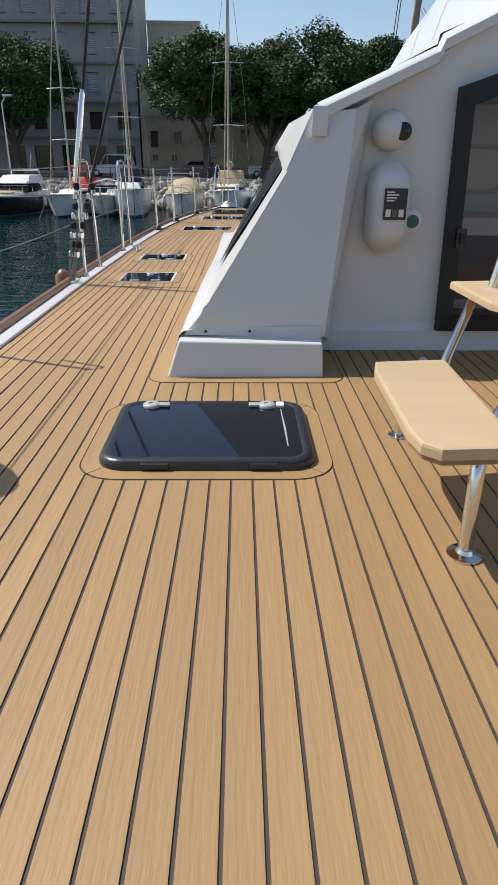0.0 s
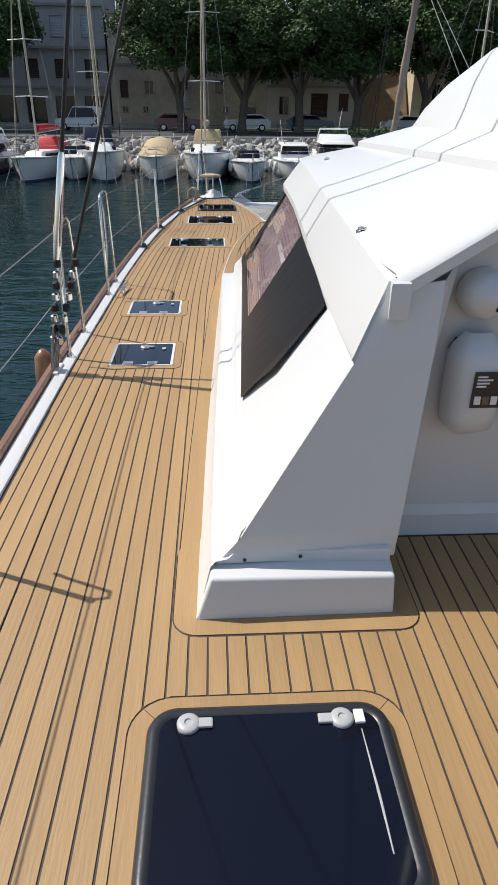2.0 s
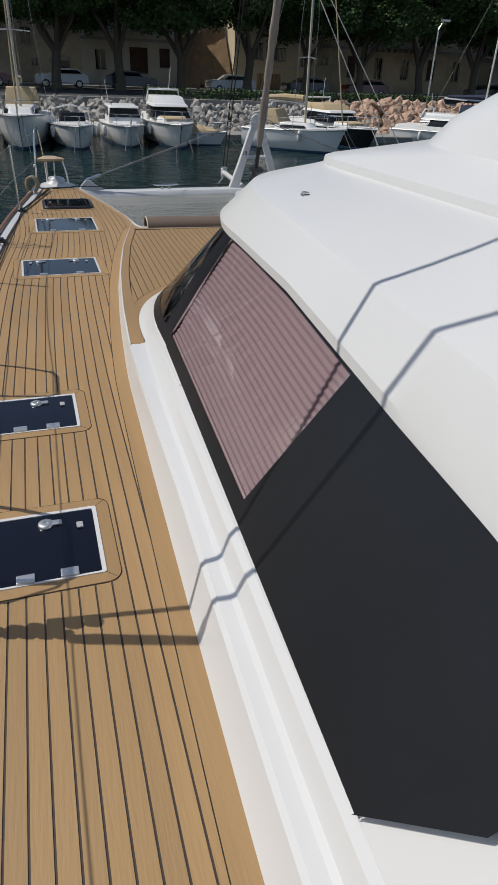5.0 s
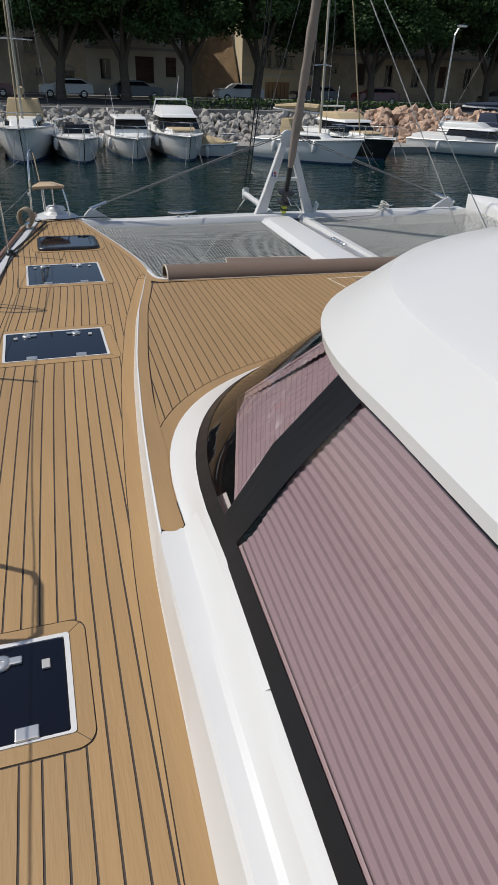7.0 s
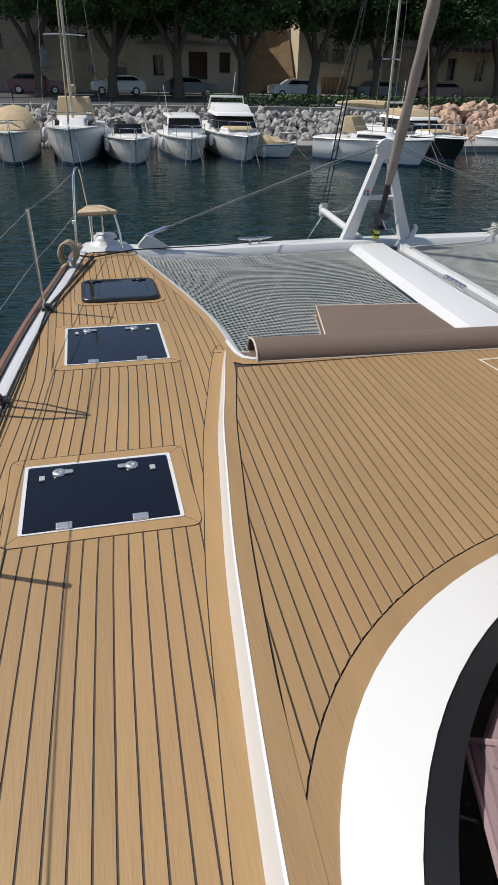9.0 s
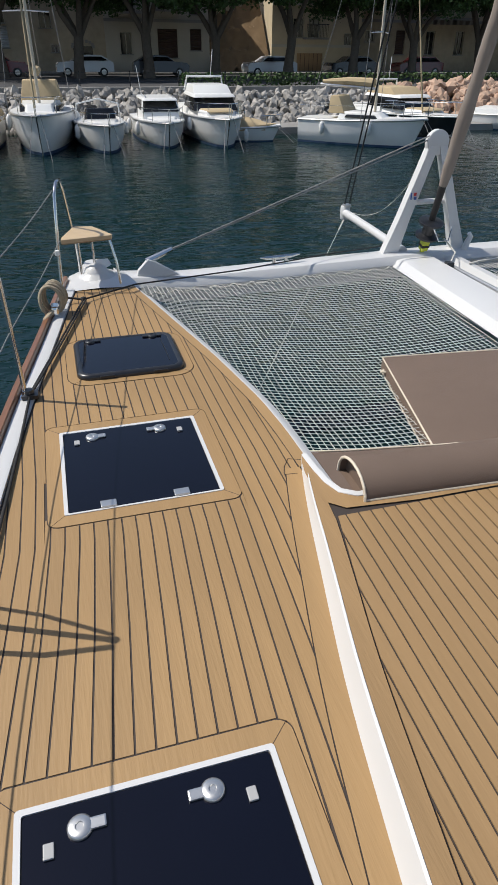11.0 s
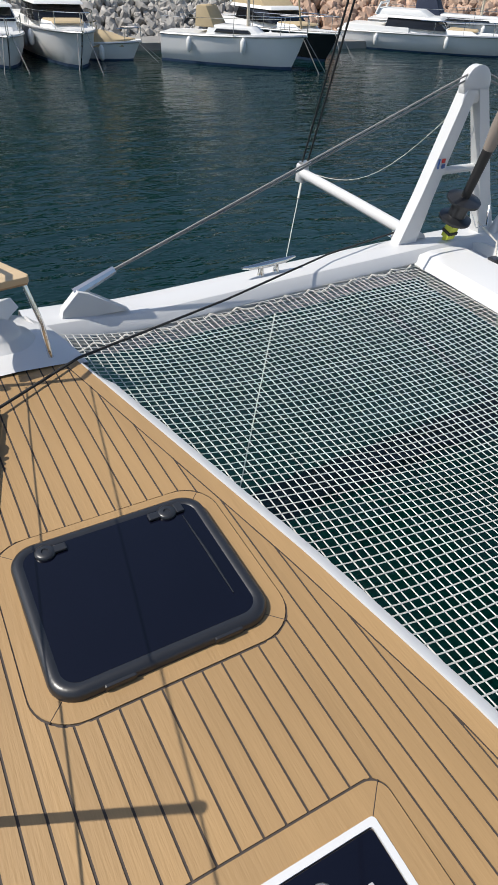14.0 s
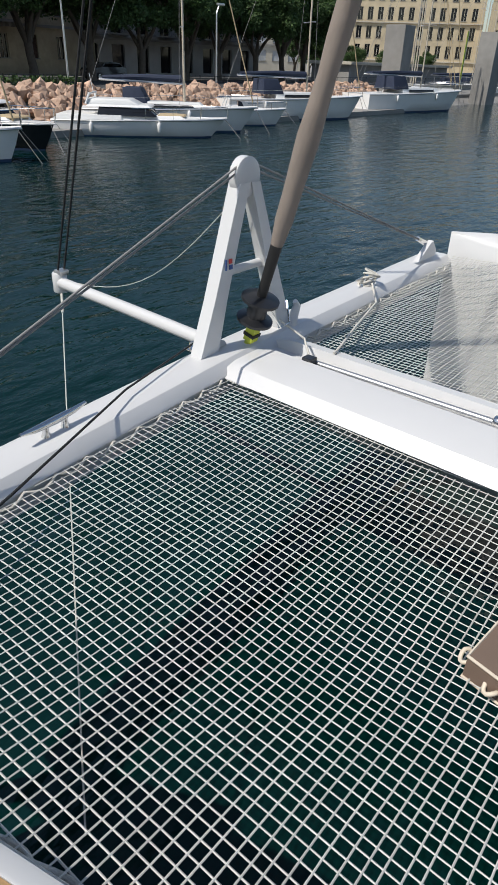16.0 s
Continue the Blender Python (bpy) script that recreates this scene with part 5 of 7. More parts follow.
part("rim", ([(x, y, fore_z(y) + 0.004) for x, y in q] + [(x + (0.02 if x < 3.4 else -0.02), y + (-0.02 if y > 10.5 else 0.02), fore_z(y) + 0.004) for x, y in q], [], [(0, 1, 5, 4), (1, 2, 6, 5), (2, 3, 7, 6), (3, 0, 4, 7)]), M_PIPING, lk)
for x, y in ((2.5, 10.95), (2.42, 10.4)):
    part("latch", lathe([(0.03, 0), (0.03, 0.006), (0.012, 0.01)], (x, y, fore_z(y) + 0.002), 14), M_STEEL, lk, smooth=40)
WX, WY = 1.487, 9.526
wl = thing("winch_handle", "black winch handle lying on the foredeck", "handle", (WX, WY, fore_z(WY)))
part("arm", tube([(WX, WY, fore_z(WY) + 0.022), (WX + 0.27, WY - 0.02, fore_z(WY) + 0.024)], [0.015, 0.011], 8), M_BLACKALU, wl, smooth=60)
part("grip", tube([(WX - 0.01, WY, fore_z(WY) + 0.024), (WX + 0.05, WY - 0.004, fore_z(WY) + 0.026), (WX + 0.11, WY - 0.008, fore_z(WY) + 0.026)], [0.019, 0.024, 0.017], 12), M_RUBBER, wl, "black rubber grip", smooth=60)
part("drive_stud", lathe([(0.016, 0.0), (0.018, 0.03), (0.012, 0.045)], (WX + 0.27, WY - 0.02, fore_z(WY)), 10), M_STEEL, wl, smooth=50)


# ---- quay, road and far shore ----
M_ROCK = material("riprap_stone", (0.36, 0.34, 0.31), 0.9, vary=0.35, scale=2.2, bump=0.9, bump_scale=9, per_island=0.32)
M_ROCKP = material("pink_stone", (0.48, 0.33, 0.24), 0.9, vary=0.3, scale=2.2, bump=0.9, bump_scale=9, per_island=0.3)
M_CONC = material("quay_concrete", (0.30, 0.29, 0.27), 0.9, vary=0.25, scale=1.5, bump=0.4, bump_scale=20, stains=0.25)
M_ASPH = material("asphalt", (0.055, 0.055, 0.057), 0.9, vary=0.25, scale=4, bump=0.3, bump_scale=60)
M_GREYWALL = material("grey_render", (0.42, 0.405, 0.385), 0.9, vary=0.18, scale=1.2, bump=0.2, bump_scale=14, stains=0.25)
M_STONEWALL = material("old_limestone", (0.50, 0.42, 0.30), 0.92, vary=0.28, scale=2.2, bump=0.5, bump_scale=7, stains=0.3)
M_YELLOWWALL = material("yellow_render", (0.58, 0.485, 0.33), 0.9, vary=0.16, scale=1.4, bump=0.25, bump_scale=12, stains=0.22)
M_PALEWALL = material("pale_render", (0.52, 0.48, 0.40), 0.9, vary=0.14, scale=1.0, bump=0.2, bump_scale=12, stains=0.2)
M_SHUTTER = material("brown_shutter", (0.07, 0.04, 0.028), 0.6, vary=0.3, scale=12)
M_TAN = material("tan_boards", (0.36, 0.22, 0.11), 0.7, vary=0.2, scale=5, stretch=(1, 1, 0.2))
M_WSHUTTER = material("pale_shutter", (0.42, 0.44, 0.45), 0.6, vary=0.15, scale=12)
M_DARKGLASS = material("dark_window", (0.012, 0.013, 0.015), 0.08, vary=0.3, scale=2)
M_BARK = material("bark", (0.13, 0.105, 0.08), 0.95, vary=0.4, scale=6, bump=0.8, bump_scale=18)
M_LEAF = material("leaves", (0.058, 0.108, 0.03), 0.6, vary=0.45, scale=0.5, per_island=0.4, spec=0.3)
M_EARTH = material("brown_bank", (0.21, 0.14, 0.075), 0.95, vary=0.4, scale=1.2, bump=0.9, bump_scale=5)
M_TARP = material("tan_canvas", (0.45, 0.35, 0.21), 0.85, vary=0.12, scale=6, bump=0.4, bump_scale=14)
M_NAVY = material("navy_canvas", (0.02, 0.03, 0.06), 0.8, vary=0.2, scale=8)
M_BHULL = material("white_boat_paint", (0.80, 0.80, 0.78), 0.3, vary=0.06, scale=2, stains=0.06)
M_DHULL = material("dark_boat_paint", (0.016, 0.018, 0.022), 0.25, vary=0.2, scale=3)
M_SPAR = material("buff_spar_paint", (0.52, 0.46, 0.36), 0.4, vary=0.08, scale=3)
M_ANTIF = material("antifouling", (0.03, 0.06, 0.13), 0.7, vary=0.2)
M_CARW = material("car_white", (0.6, 0.6, 0.6), 0.25, vary=0.05, coat=0.5)
M_CARR = material("car_red", (0.15, 0.014, 0.014), 0.25, vary=0.1, coat=0.5)
M_CARD = material("car_dark", (0.03, 0.03, 0.035), 0.25, vary=0.1, coat=0.5)

GZ = -0.42
quay = thing("quay", "concrete quay edge and road behind the stone revetment", "quay", kind="structure")
part("revetment_core", loft([[(-90, 43.2, -2.4), (140, 43.2, -2.4)], [(-90, 44.0, -1.95), (140, 44.0, -1.95)], [(-90, 47.2, -0.62), (140, 47.2, -0.62)]]), M_CONC, quay)
part("quay_cap", loft([[(-90, 47.2, -0.7), (140, 47.2, -0.7)], [(-90, 47.2, -0.16), (140, 47.2, -0.16)], [(-90, 47.7, -0.16), (140, 47.7, -0.16)], [(-90, 47.72, GZ), (140, 47.72, GZ)]]), M_CONC, quay)
part("road", loft([[(-90, 47.7, GZ), (140, 47.7, GZ)], [(-90, 69.0, GZ), (140, 69.0, GZ)]]), M_ASPH, quay)
part("pavement", loft([[(-90, 69.0, GZ), (140, 69.0, GZ)], [(-90, 69.0, GZ + 0.15), (140, 69.0, GZ + 0.15)], [(-90, 73.2, GZ + 0.15), (140, 73.2, GZ + 0.15)]]), M_CONC, quay)
part("land", ([(-700, 73.1, GZ), (900, 73.1, GZ), (900, 900, GZ + 1), (-700, 900, GZ + 1)], [], [(0, 1, 2, 3)]), M_CONC, quay)
part("jetty", loft([[(8.5, 41.6, -1.95), (16, 41.6, -1.95)], [(8.5, 41.6, -1.62), (16, 41.6, -1.62)], [(8.5, 44.2, -1.62), (16, 44.2, -1.62)]]), M_CONC, quay)
part("jetty", loft([[(17, 41.0, -1.95), (60, 41.0, -1.95)], [(17, 41.0, -1.6), (60, 41.0, -1.6)], [(17, 44.4, -1.6), (60, 44.4, -1.6)]]), M_CONC, quay)


def boulders(name, label, mat, x0, x1, n, z_add, size):
    ico = bmesh.new()
    bmesh.ops.create_icosphere(ico, subdivisions=1, radius=1.0)
    base_v = [v.co.copy() for v in ico.verts]
    base_f = [tuple(v.index for v in f.verts) for f in ico.faces]
    ico.free()
    verts, faces = [], []
    for i in range(n):
        k = random.random()
        s = size * random.uniform(0.55, 1.35)
        c = Vector((random.uniform(x0, x1), 43.6 + 3.5 * k, -1.98 + 1.5 * k + random.uniform(0, 0.18) + z_add * k))
        rot = Euler([random.uniform(0, 6.28) for _ in range(3)]).to_matrix()
        sc = Vector((s, s * random.uniform(0.55, 1), s * random.uniform(0.5, 0.9)))
        o = len(verts)
        seed = Vector((i * 1.7, 0, 0))
        for v in base_v:
            w = v * (1 + 0.45 * noise.noise(v * 1.3 + seed))
            verts.append(tuple(c + rot @ Vector((w.x * sc.x, w.y * sc.y, w.z * sc.z))))
        faces += [tuple(a + o for a in f) for f in base_f]
    ob = part(name, (verts, [], faces), mat)
    return tagged(ob, label, "rocks", kind="stuff")


boulders("riprap_rocks", "heaped pale grey boulders of the sea wall", M_ROCK, -40, 21, 3200, 0.0, 0.27)
boulders("riprap_rocks", "heaped pinkish boulders of the sea wall", M_ROCKP, 18, 60, 1700, 0.35, 0.36)


# ---- moored boats ----
def hull_mesh(L, B, F, s0=0.0, flare=1.0):
    rows = []
    for s in np.linspace(0, 1, 14):
        b = B / 2 * (1 - (1 - s) ** 2.6) ** 0.62 * (1 - 0.12 * max(0, s - 0.6) / 0.4)
        b = max(b, 0.02)
        y = L * s
        top = F * (1.22 - 0.34 * s + 0.12 * s * s)
        wl = b * (0.66 + 0.27 * s) * flare
        yb = L * 0.10 * (1 - s) ** 2
        rows.append([(-b, y, top), (-b * 0.985, y + yb * 0.15, top - 0.08), (-(b * 0.8 + wl * 0.2), y + yb * 0.5, top * 0.5), (-wl, y + yb, 0.0), (-wl * 0.4, y + yb * 1.2, -0.35), (0, y + yb * 1.3, -0.45),
                     (wl * 0.4, y + yb * 1.2, -0.35), (wl, y + yb, 0.0), ((b * 0.8 + wl * 0.2), y + yb * 0.5, top * 0.5), (b * 0.985, y + yb * 0.15, top - 0.08), (b, y, top)])
    return rows


def shifted(m, mesh):
    return [tuple(m @ Vector(v)) for v in mesh[0]], [], mesh[2]


def boat(kind, x, y, rz, L, B, F, label, hull_mat=None, extra=None):
    """A moored boat: bow at (x, y), stern L behind it along +y before the turn."""
    m = pose(x, y, WATER_Z, 0, 0, rz)
    ob = thing(kind, label, "boat", (x, y, WATER_Z), group="moored boats", rz=rz)
    rows = hull_mesh(L, B, F)
    hm = hull_mat or M_BHULL
    part("hull", shifted(m, loft(rows)), hm, ob, smooth=50)
    part("deck", shifted(m, loft([[(r[0][0], r[0][1], r[0][2] - 0.02), (0, r[0][1], r[0][2] + 0.04), (r[-1][0], r[-1][1], r[-1][2] - 0.02)] for r in rows])), M_BHULL, ob, smooth=60)
    part("transom", shifted(m, ([p for p in rows[-1]], [], [tuple(range(11))])), hm, ob)
    for side in (0, -1):
        part("rubbing_strake", shifted(m, tube([tuple(Vector(r[side]) - Vector((0, 0, 0.05))) for r in rows], 0.035, 6)), M_ALU if hm is M_BHULL else M_BHULL, ob)
    part("boot_stripe", shifted(m, loft([[tuple(Vector(r[3]) + Vector((-0.012, -0.01, -0.05))) for r in rows], [tuple(Vector(r[3]).lerp(Vector(r[2]), 0.16) + Vector((-0.014, -0.01, 0))) for r in rows]])), M_ANTIF, ob)
    part("boot_stripe", shifted(m, loft([[tuple(Vector(r[7]) + Vector((0.012, -0.01, -0.05))) for r in rows], [tuple(Vector(r[7]).lerp(Vector(r[8]), 0.16) + Vector((0.014, -0.01, 0))) for r in rows]])), M_ANTIF, ob)

    def slab(name, y0, y1, w0, w1, z0, z1, rake0, rake1, mat, tuck=0.8, lab=""):
        """A cabin block: width w0 at its front, w1 at its back, raked ends, narrower on top."""
        v = [(-w0, y0, z0), (w0, y0, z0), (w1, y1, z0), (-w1, y1, z0), (-w0 * tuck, y0 + rake0, z1), (w0 * tuck, y0 + rake0, z1), (w1 * tuck, y1 - rake1, z1), (-w1 * tuck, y1 - rake1, z1)]
        bm = bmesh.new()
        vs = [bm.verts.new(m @ Vector(p)) for p in v]
        for f in ((4, 5, 6, 7), (0, 1, 5, 4), (1, 2, 6, 5), (2, 3, 7, 6), (3, 0, 4, 7), (3, 2, 1, 0)):
            bm.faces.new([vs[i] for i in f])
        bmesh.ops.bevel(bm, geom=bm.edges[:], offset=0.05, segments=2, profile=0.6, affect="EDGES", clamp_overlap=True)
        return part(name, bm, mat, ob, lab, smooth=45)

    def rail(y0, y1, inset, h):
        sel = [r for r in rows if y0 <= r[0][1] <= y1]
        for side, sg in ((0, 1), (-1, -1)):
            pts = [tuple(Vector(r[side]) + Vector((inset * sg, 0, h))) for r in sel]
            if len(pts) > 1:
                part("bow_rail", shifted(m, tube(pts, 0.018, 6)), M_STEEL, ob)
                for p in pts[::2]:
                    part("rail_post", shifted(m, tube([tuple(Vector(p) - Vector((0, 0, h))), p], 0.014, 5)), M_STEEL, ob)

    dz = F * 1.0
    if kind == "motor_cruiser":
        slab("foredeck_cabin", L * 0.2, L * 0.62, B * 0.26, B * 0.40, dz * 0.95, dz * 1.32, 0.6, 0.0, M_BHULL, 0.85)
        slab("sun_pad", L * 0.24, L * 0.40, B * 0.20, B * 0.27, dz * 1.28, dz * 1.36, 0.1, 0.0, M_TARP, 0.95, "tan foredeck sun pad")
        slab("window_band", L * 0.40, L * 0.74, B * 0.37, B * 0.39, dz * 1.25, dz * 1.78, 0.55, 0.1, M_DARKGLASS, 0.86, "dark wraparound windows")
        slab("roof", L * 0.43, L * 0.80, B * 0.35, B * 0.37, dz * 1.76, dz * 1.9, 0.15, 0.05, M_BHULL, 0.9)
        slab("flybridge", L * 0.50, L * 0.80, B * 0.32, B * 0.33, dz * 1.88, dz * 2.22, 0.5, 0.0, (extra or {}).get("top", M_BHULL), 0.9)
        slab("side_body", L * 0.6, L * 0.98, B * 0.42, B * 0.42, dz * 0.8, dz * 1.3, 0.0, 0.1, M_BHULL, 0.95)
        part("radar_arch", shifted(m, tube([(-B * 0.34, L * 0.8, dz * 1.9), (-B * 0.3, L * 0.78, dz * 2.5), (B * 0.3, L * 0.78, dz * 2.5), (B * 0.34, L * 0.8, dz * 1.9)], 0.05, 8)), M_BHULL, ob)
        part("antenna", shifted(m, tube([(0.3, L * 0.78, dz * 2.5), (0.45, L * 0.8, dz * 3.6)], 0.014, 5)), M_BHULL, ob)
        rail(0.0, L * 0.6, 0.06, 0.5)
    elif kind == "pilothouse_boat":
        slab("foredeck_cabin", L * 0.22, L * 0.5, B * 0.24, B * 0.36, dz * 0.95, dz * 1.22, 0.5, 0.0, M_BHULL, 0.85)
        slab("cabin", L * 0.38, L * 0.78, B * 0.34, B * 0.36, dz * 0.95, dz * 1.45, 0.2, 0.0, M_BHULL, 0.95)
        slab("window_band", L * 0.40, L * 0.78, B * 0.335, B * 0.345, dz * 1.42, dz * 1.92, 0.45, 0.05, M_DARKGLASS, 0.88, "dark wheelhouse windows")
        slab("roof", L * 0.42, L * 0.82, B * 0.32, B * 0.34, dz * 1.9, dz * 2.02, 0.1, 0.0, M_BHULL, 0.94)
        for sx in (-1, 1):
            part("roof_rail", shifted(m, tube([(sx * B * 0.25, L * 0.45, dz * 2.02), (sx * B * 0.25, L * 0.48, dz * 2.12), (sx * B * 0.25, L * 0.76, dz * 2.12), (sx * B * 0.25, L * 0.78, dz * 2.02)], 0.015, 5)), M_STEEL, ob)
            part("pillar", shifted(m, tube([(sx * B * 0.335, L * 0.42, dz * 1.42), (sx * B * 0.295, L * 0.50, dz * 1.95)], 0.045, 6)), M_BHULL, ob)
        part("antenna", shifted(m, tube([(-0.6, L * 0.7, dz * 2.0), (-0.75, L * 0.72, dz * 3.4)], 0.014, 5)), M_BHULL, ob)
        rail(0.0, L * 0.5, 0.05, 0.45)
    elif kind == "open_motorboat":
        slab("console", L * 0.42, L * 0.58, B * 0.2, B * 0.22, dz * 0.8, dz * 1.35, 0.2, 0.0, M_BHULL, 0.9)
        slab("windscreen", L * 0.40, L * 0.47, B * 0.26, B * 0.3, dz * 1.1, dz * 1.62, 0.25, 0.0, M_DARKGLASS, 0.9, "raked dark windscreen")
        slab("cuddy", L * 0.16, L * 0.42, B * 0.2, B * 0.34, dz * 0.98, dz * 1.2, 0.4, 0.0, M_BHULL, 0.85)
        for sx in (-1, 1):
            part("arch", shifted(m, tube([(sx * B * 0.42, L * 0.62, dz * 0.9), (sx * B * 0.38, L * 0.58, dz * 1.75), (0, L * 0.57, dz * 1.95)], 0.035, 8)), M_BHULL, ob)
        part("outboard", shifted(m, box_bm_tuple(-0.22, 0.22, L * 0.97, L * 1.08, dz * 0.7, dz * 1.45)), M_DHULL, ob)
        rail(0.0, L * 0.4, 0.05, 0.35)
    elif kind == "covered_boat":
        cover = []
        for s in np.linspace(0.06, 0.98, 9):
            r = rows[min(13, int(s * 13))]
            hgt = dz * (1.15 + 0.75 * math.sin(min(1, s * 1.5) * math.pi * 0.5) - 0.12 * abs(math.sin(s * 9)))
            w = abs(r[0][0]) * 1.01
            cover.append([(-w, L * s, r[0][2] - 0.18), (-w * 0.98, L * s, r[0][2] + 0.05), (-w * 0.55, L * s, hgt * 0.93), (0, L * s, hgt), (w * 0.55, L * s, hgt * 0.93), (w * 0.98, L * s, r[0][2] + 0.05), (w, L * s, r[0][2] - 0.18)])
        part("canvas_cover", shifted(m, loft(cover)), M_TARP, ob, "tan canvas boat cover", smooth=60)
        part("cover_front", shifted(m, ([p for p in cover[0]], [], [tuple(range(7))])), M_TARP, ob)
        part("frame_hoop", shifted(m, tube([(-B * 0.4, L * 0.5, dz), (-B * 0.36, L * 0.5, dz * 2.1), (B * 0.36, L * 0.5, dz * 2.1), (B * 0.4, L * 0.5, dz)], 0.03, 6)), M_STEEL, ob)
        rail(0.0, L * 0.3, 0.05, 0.4)
    elif kind == "sailing_yacht":
        H = (extra or {}).get("mast", 11.0)
        slab("coachroof", L * 0.28, L * 0.68, B * 0.2, B * 0.34, dz * 0.98, dz * 1.34, 0.5, 0.1, M_BHULL, 0.85)
        slab("window_band", L * 0.36, L * 0.62, B * 0.275, B * 0.335, dz * 1.1, dz * 1.24, 0.15, 0.1, M_DARKGLASS, 0.97, "dark cabin windows")
        slab("sprayhood", L * 0.62, L * 0.76, B * 0.30, B * 0.32, dz * 1.25, dz * 1.95, 0.4, 0.0, (extra or {}).get("hood", M_NAVY), 0.8, "canvas sprayhood")
        ym_ = L * 0.42
        part("mast", shifted(m, tube([(0, ym_, dz), (0, ym_ + 0.1, dz + H)], 0.062, 8)), M_SPAR, ob)
        for k in (0.3, 0.56):
            part("spreader", shifted(m, tube([(-0.85, ym_ + 0.1, dz + H * k), (0, ym_, dz + H * k + 0.04), (0.85, ym_ + 0.1, dz + H * k)], 0.028, 6)), M_ALU, ob)
        part("boom", shifted(m, tube([(0, ym_ + 0.1, dz * 1.3 + 0.9), (0, L * 0.9, dz * 1.3 + 1.0)], 0.06, 8)), M_ALU, ob)
        part("sail_cover", shifted(m, tube([(0, ym_ + 0.15, dz * 1.3 + 1.12), (0, L * 0.65, dz * 1.3 + 1.15), (0, L * 0.88, dz * 1.3 + 1.1)], [0.17, 0.15, 0.08], 8)), (extra or {}).get("hood", M_NAVY), ob, "canvas covered mainsail")
        part("furled_genoa", shifted(m, tube([(0, 0.25, dz * 1.4), (0, ym_ * 0.5, dz + H * 0.5), (0, ym_, dz + H * 0.97)], [0.035, 0.03, 0.02], 8)), M_TARP, ob)
        for sx in (-1, 1):
            part("shroud", shifted(m, tube([(sx * B * 0.46, ym_ + 0.2, dz), (sx * 0.85, ym_ + 0.1, dz + H * 0.45), (0, ym_ + 0.1, dz + H * 0.98)], 0.012, 5)), M_ROPEG, ob)
        part("backstay", shifted(m, tube([(0, L, dz), (0, ym_ + 0.1, dz + H)], 0.012, 5)), M_ROPEG, ob)
        rail(0.0, L * 0.25, 0.04, 0.55)
        part("lifeline", shifted(m, tube([tuple(Vector(r[0]) + Vector((0.06, 0, 0.5))) for r in rows[2:]], 0.01, 5)), M_STEEL, ob)
        part("lifeline", shifted(m, tube([tuple(Vector(r[-1]) + Vector((-0.06, 0, 0.5))) for r in rows[2:]], 0.01, 5)), M_STEEL, ob)
    for k, sx in ((5, -1), (8, 1), (10, -1)):
        r = rows[k][0 if sx < 0 else -1]
        part("fender", shifted(m, lathe([(0.03, -0.6), (0.1, -0.52), (0.11, -0.2), (0.03, -0.08)], (r[0] + sx * 0.1, r[1], r[2]), 8)), M_LABELW, ob, smooth=60)
    for sx in (-1, 1):
        part("mooring_line", shifted(m, tube([(sx * 0.15, 0.15, dz * 1.2), (sx * 0.4, -0.7, 0.0)], 0.013, 5)), M_ROPEG, ob)
    return ob


Y0 = 36.2
boat("motor_cruiser", -16.2, Y0 + 0.6, 3, 7.0, 2.6, 0.85, "white motor cruiser moored bow out")
boat("motor_cruiser", -12.9, Y0 - 0.4, -2, 7.4, 2.7, 0.92, "motor cruiser with a dark hull and canvas top", M_DHULL)
boat("sailing_yacht", -9.8, Y0 - 0.4, -8, 7.2, 2.5, 1.0, "small white sailing yacht with a red trimmed hood", None, {"mast": 9.5, "hood": M_RED})
boat("open_motorboat", -7.4, Y0 + 0.8, 4, 6.2, 2.3, 0.95, "white open motorboat with a low arch")
boat("sailing_yacht", -5.4, Y0 - 0.4, 12, 8.4, 2.8, 1.25, "white sailing yacht with a rounded bow", None, {"mast": 12.5})
boat("covered_boat", -3.0, Y0 + 0.3, 2, 6.5, 2.4, 1.05, "boat under a tan canvas cover")
boat("sailing_yacht", -0.7, Y0 - 0.2, -3, 8.0, 2.8, 1.2, "pale blue white sailing yacht moored bow out", None, {"mast": 11.5, "hood": M_TARP})
boat("open_motorboat", 1.9, Y0 + 0.0, 2, 6.0, 2.25, 0.88, "white sports boat with an arch and dark tubes")
boat("pilothouse_boat", 4.35, Y0 + 0.9, -2, 6.4, 2.35, 0.84, "white pilothouse fishing boat moored bow out")
boat("motor_cruiser", 6.7, Y0 + 0.4, -3, 7.8, 2.7, 0.96, "white flybridge cruiser with a tan sun pad")
boat("covered_boat", 9.6, 38.9, 60, 3.6, 1.6, 0.55, "small dinghy under a pale cover beside the jetty")
boat("sailing_yacht", 14.7, 35.2, 40, 5.6, 2.1, 0.95, "classic white sailing yacht lying across the berth", None, {"mast": 10.5, "hood": M_TARP})
boat("motor_cruiser", 17.2, 36.6, 10, 7.6, 2.7, 0.9, "cruiser with a black hull and tan canopy", M_DHULL, {"top": M_TARP})
boat("motor_cruiser", 27.5, 36.4, 40, 8.6, 3.0, 0.74, "white sports cruiser moored at the revetment")
boat("sailing_yacht", 31.0, 37.2, 40, 9.5, 3.0, 1.05, "white sailing yacht with a plumb bow", None, {"mast": 12.5})
boat("open_motorboat", 36.2, 39.0, 45, 6.5, 2.4, 0.8, "white day boat with a grey canopy")
boat("sailing_yacht", 46.2, 39.4, 62, 11.0, 3.3, 1.25, "white sailing yacht with black stripes and a dark hood", None, {"mast": 15.0})
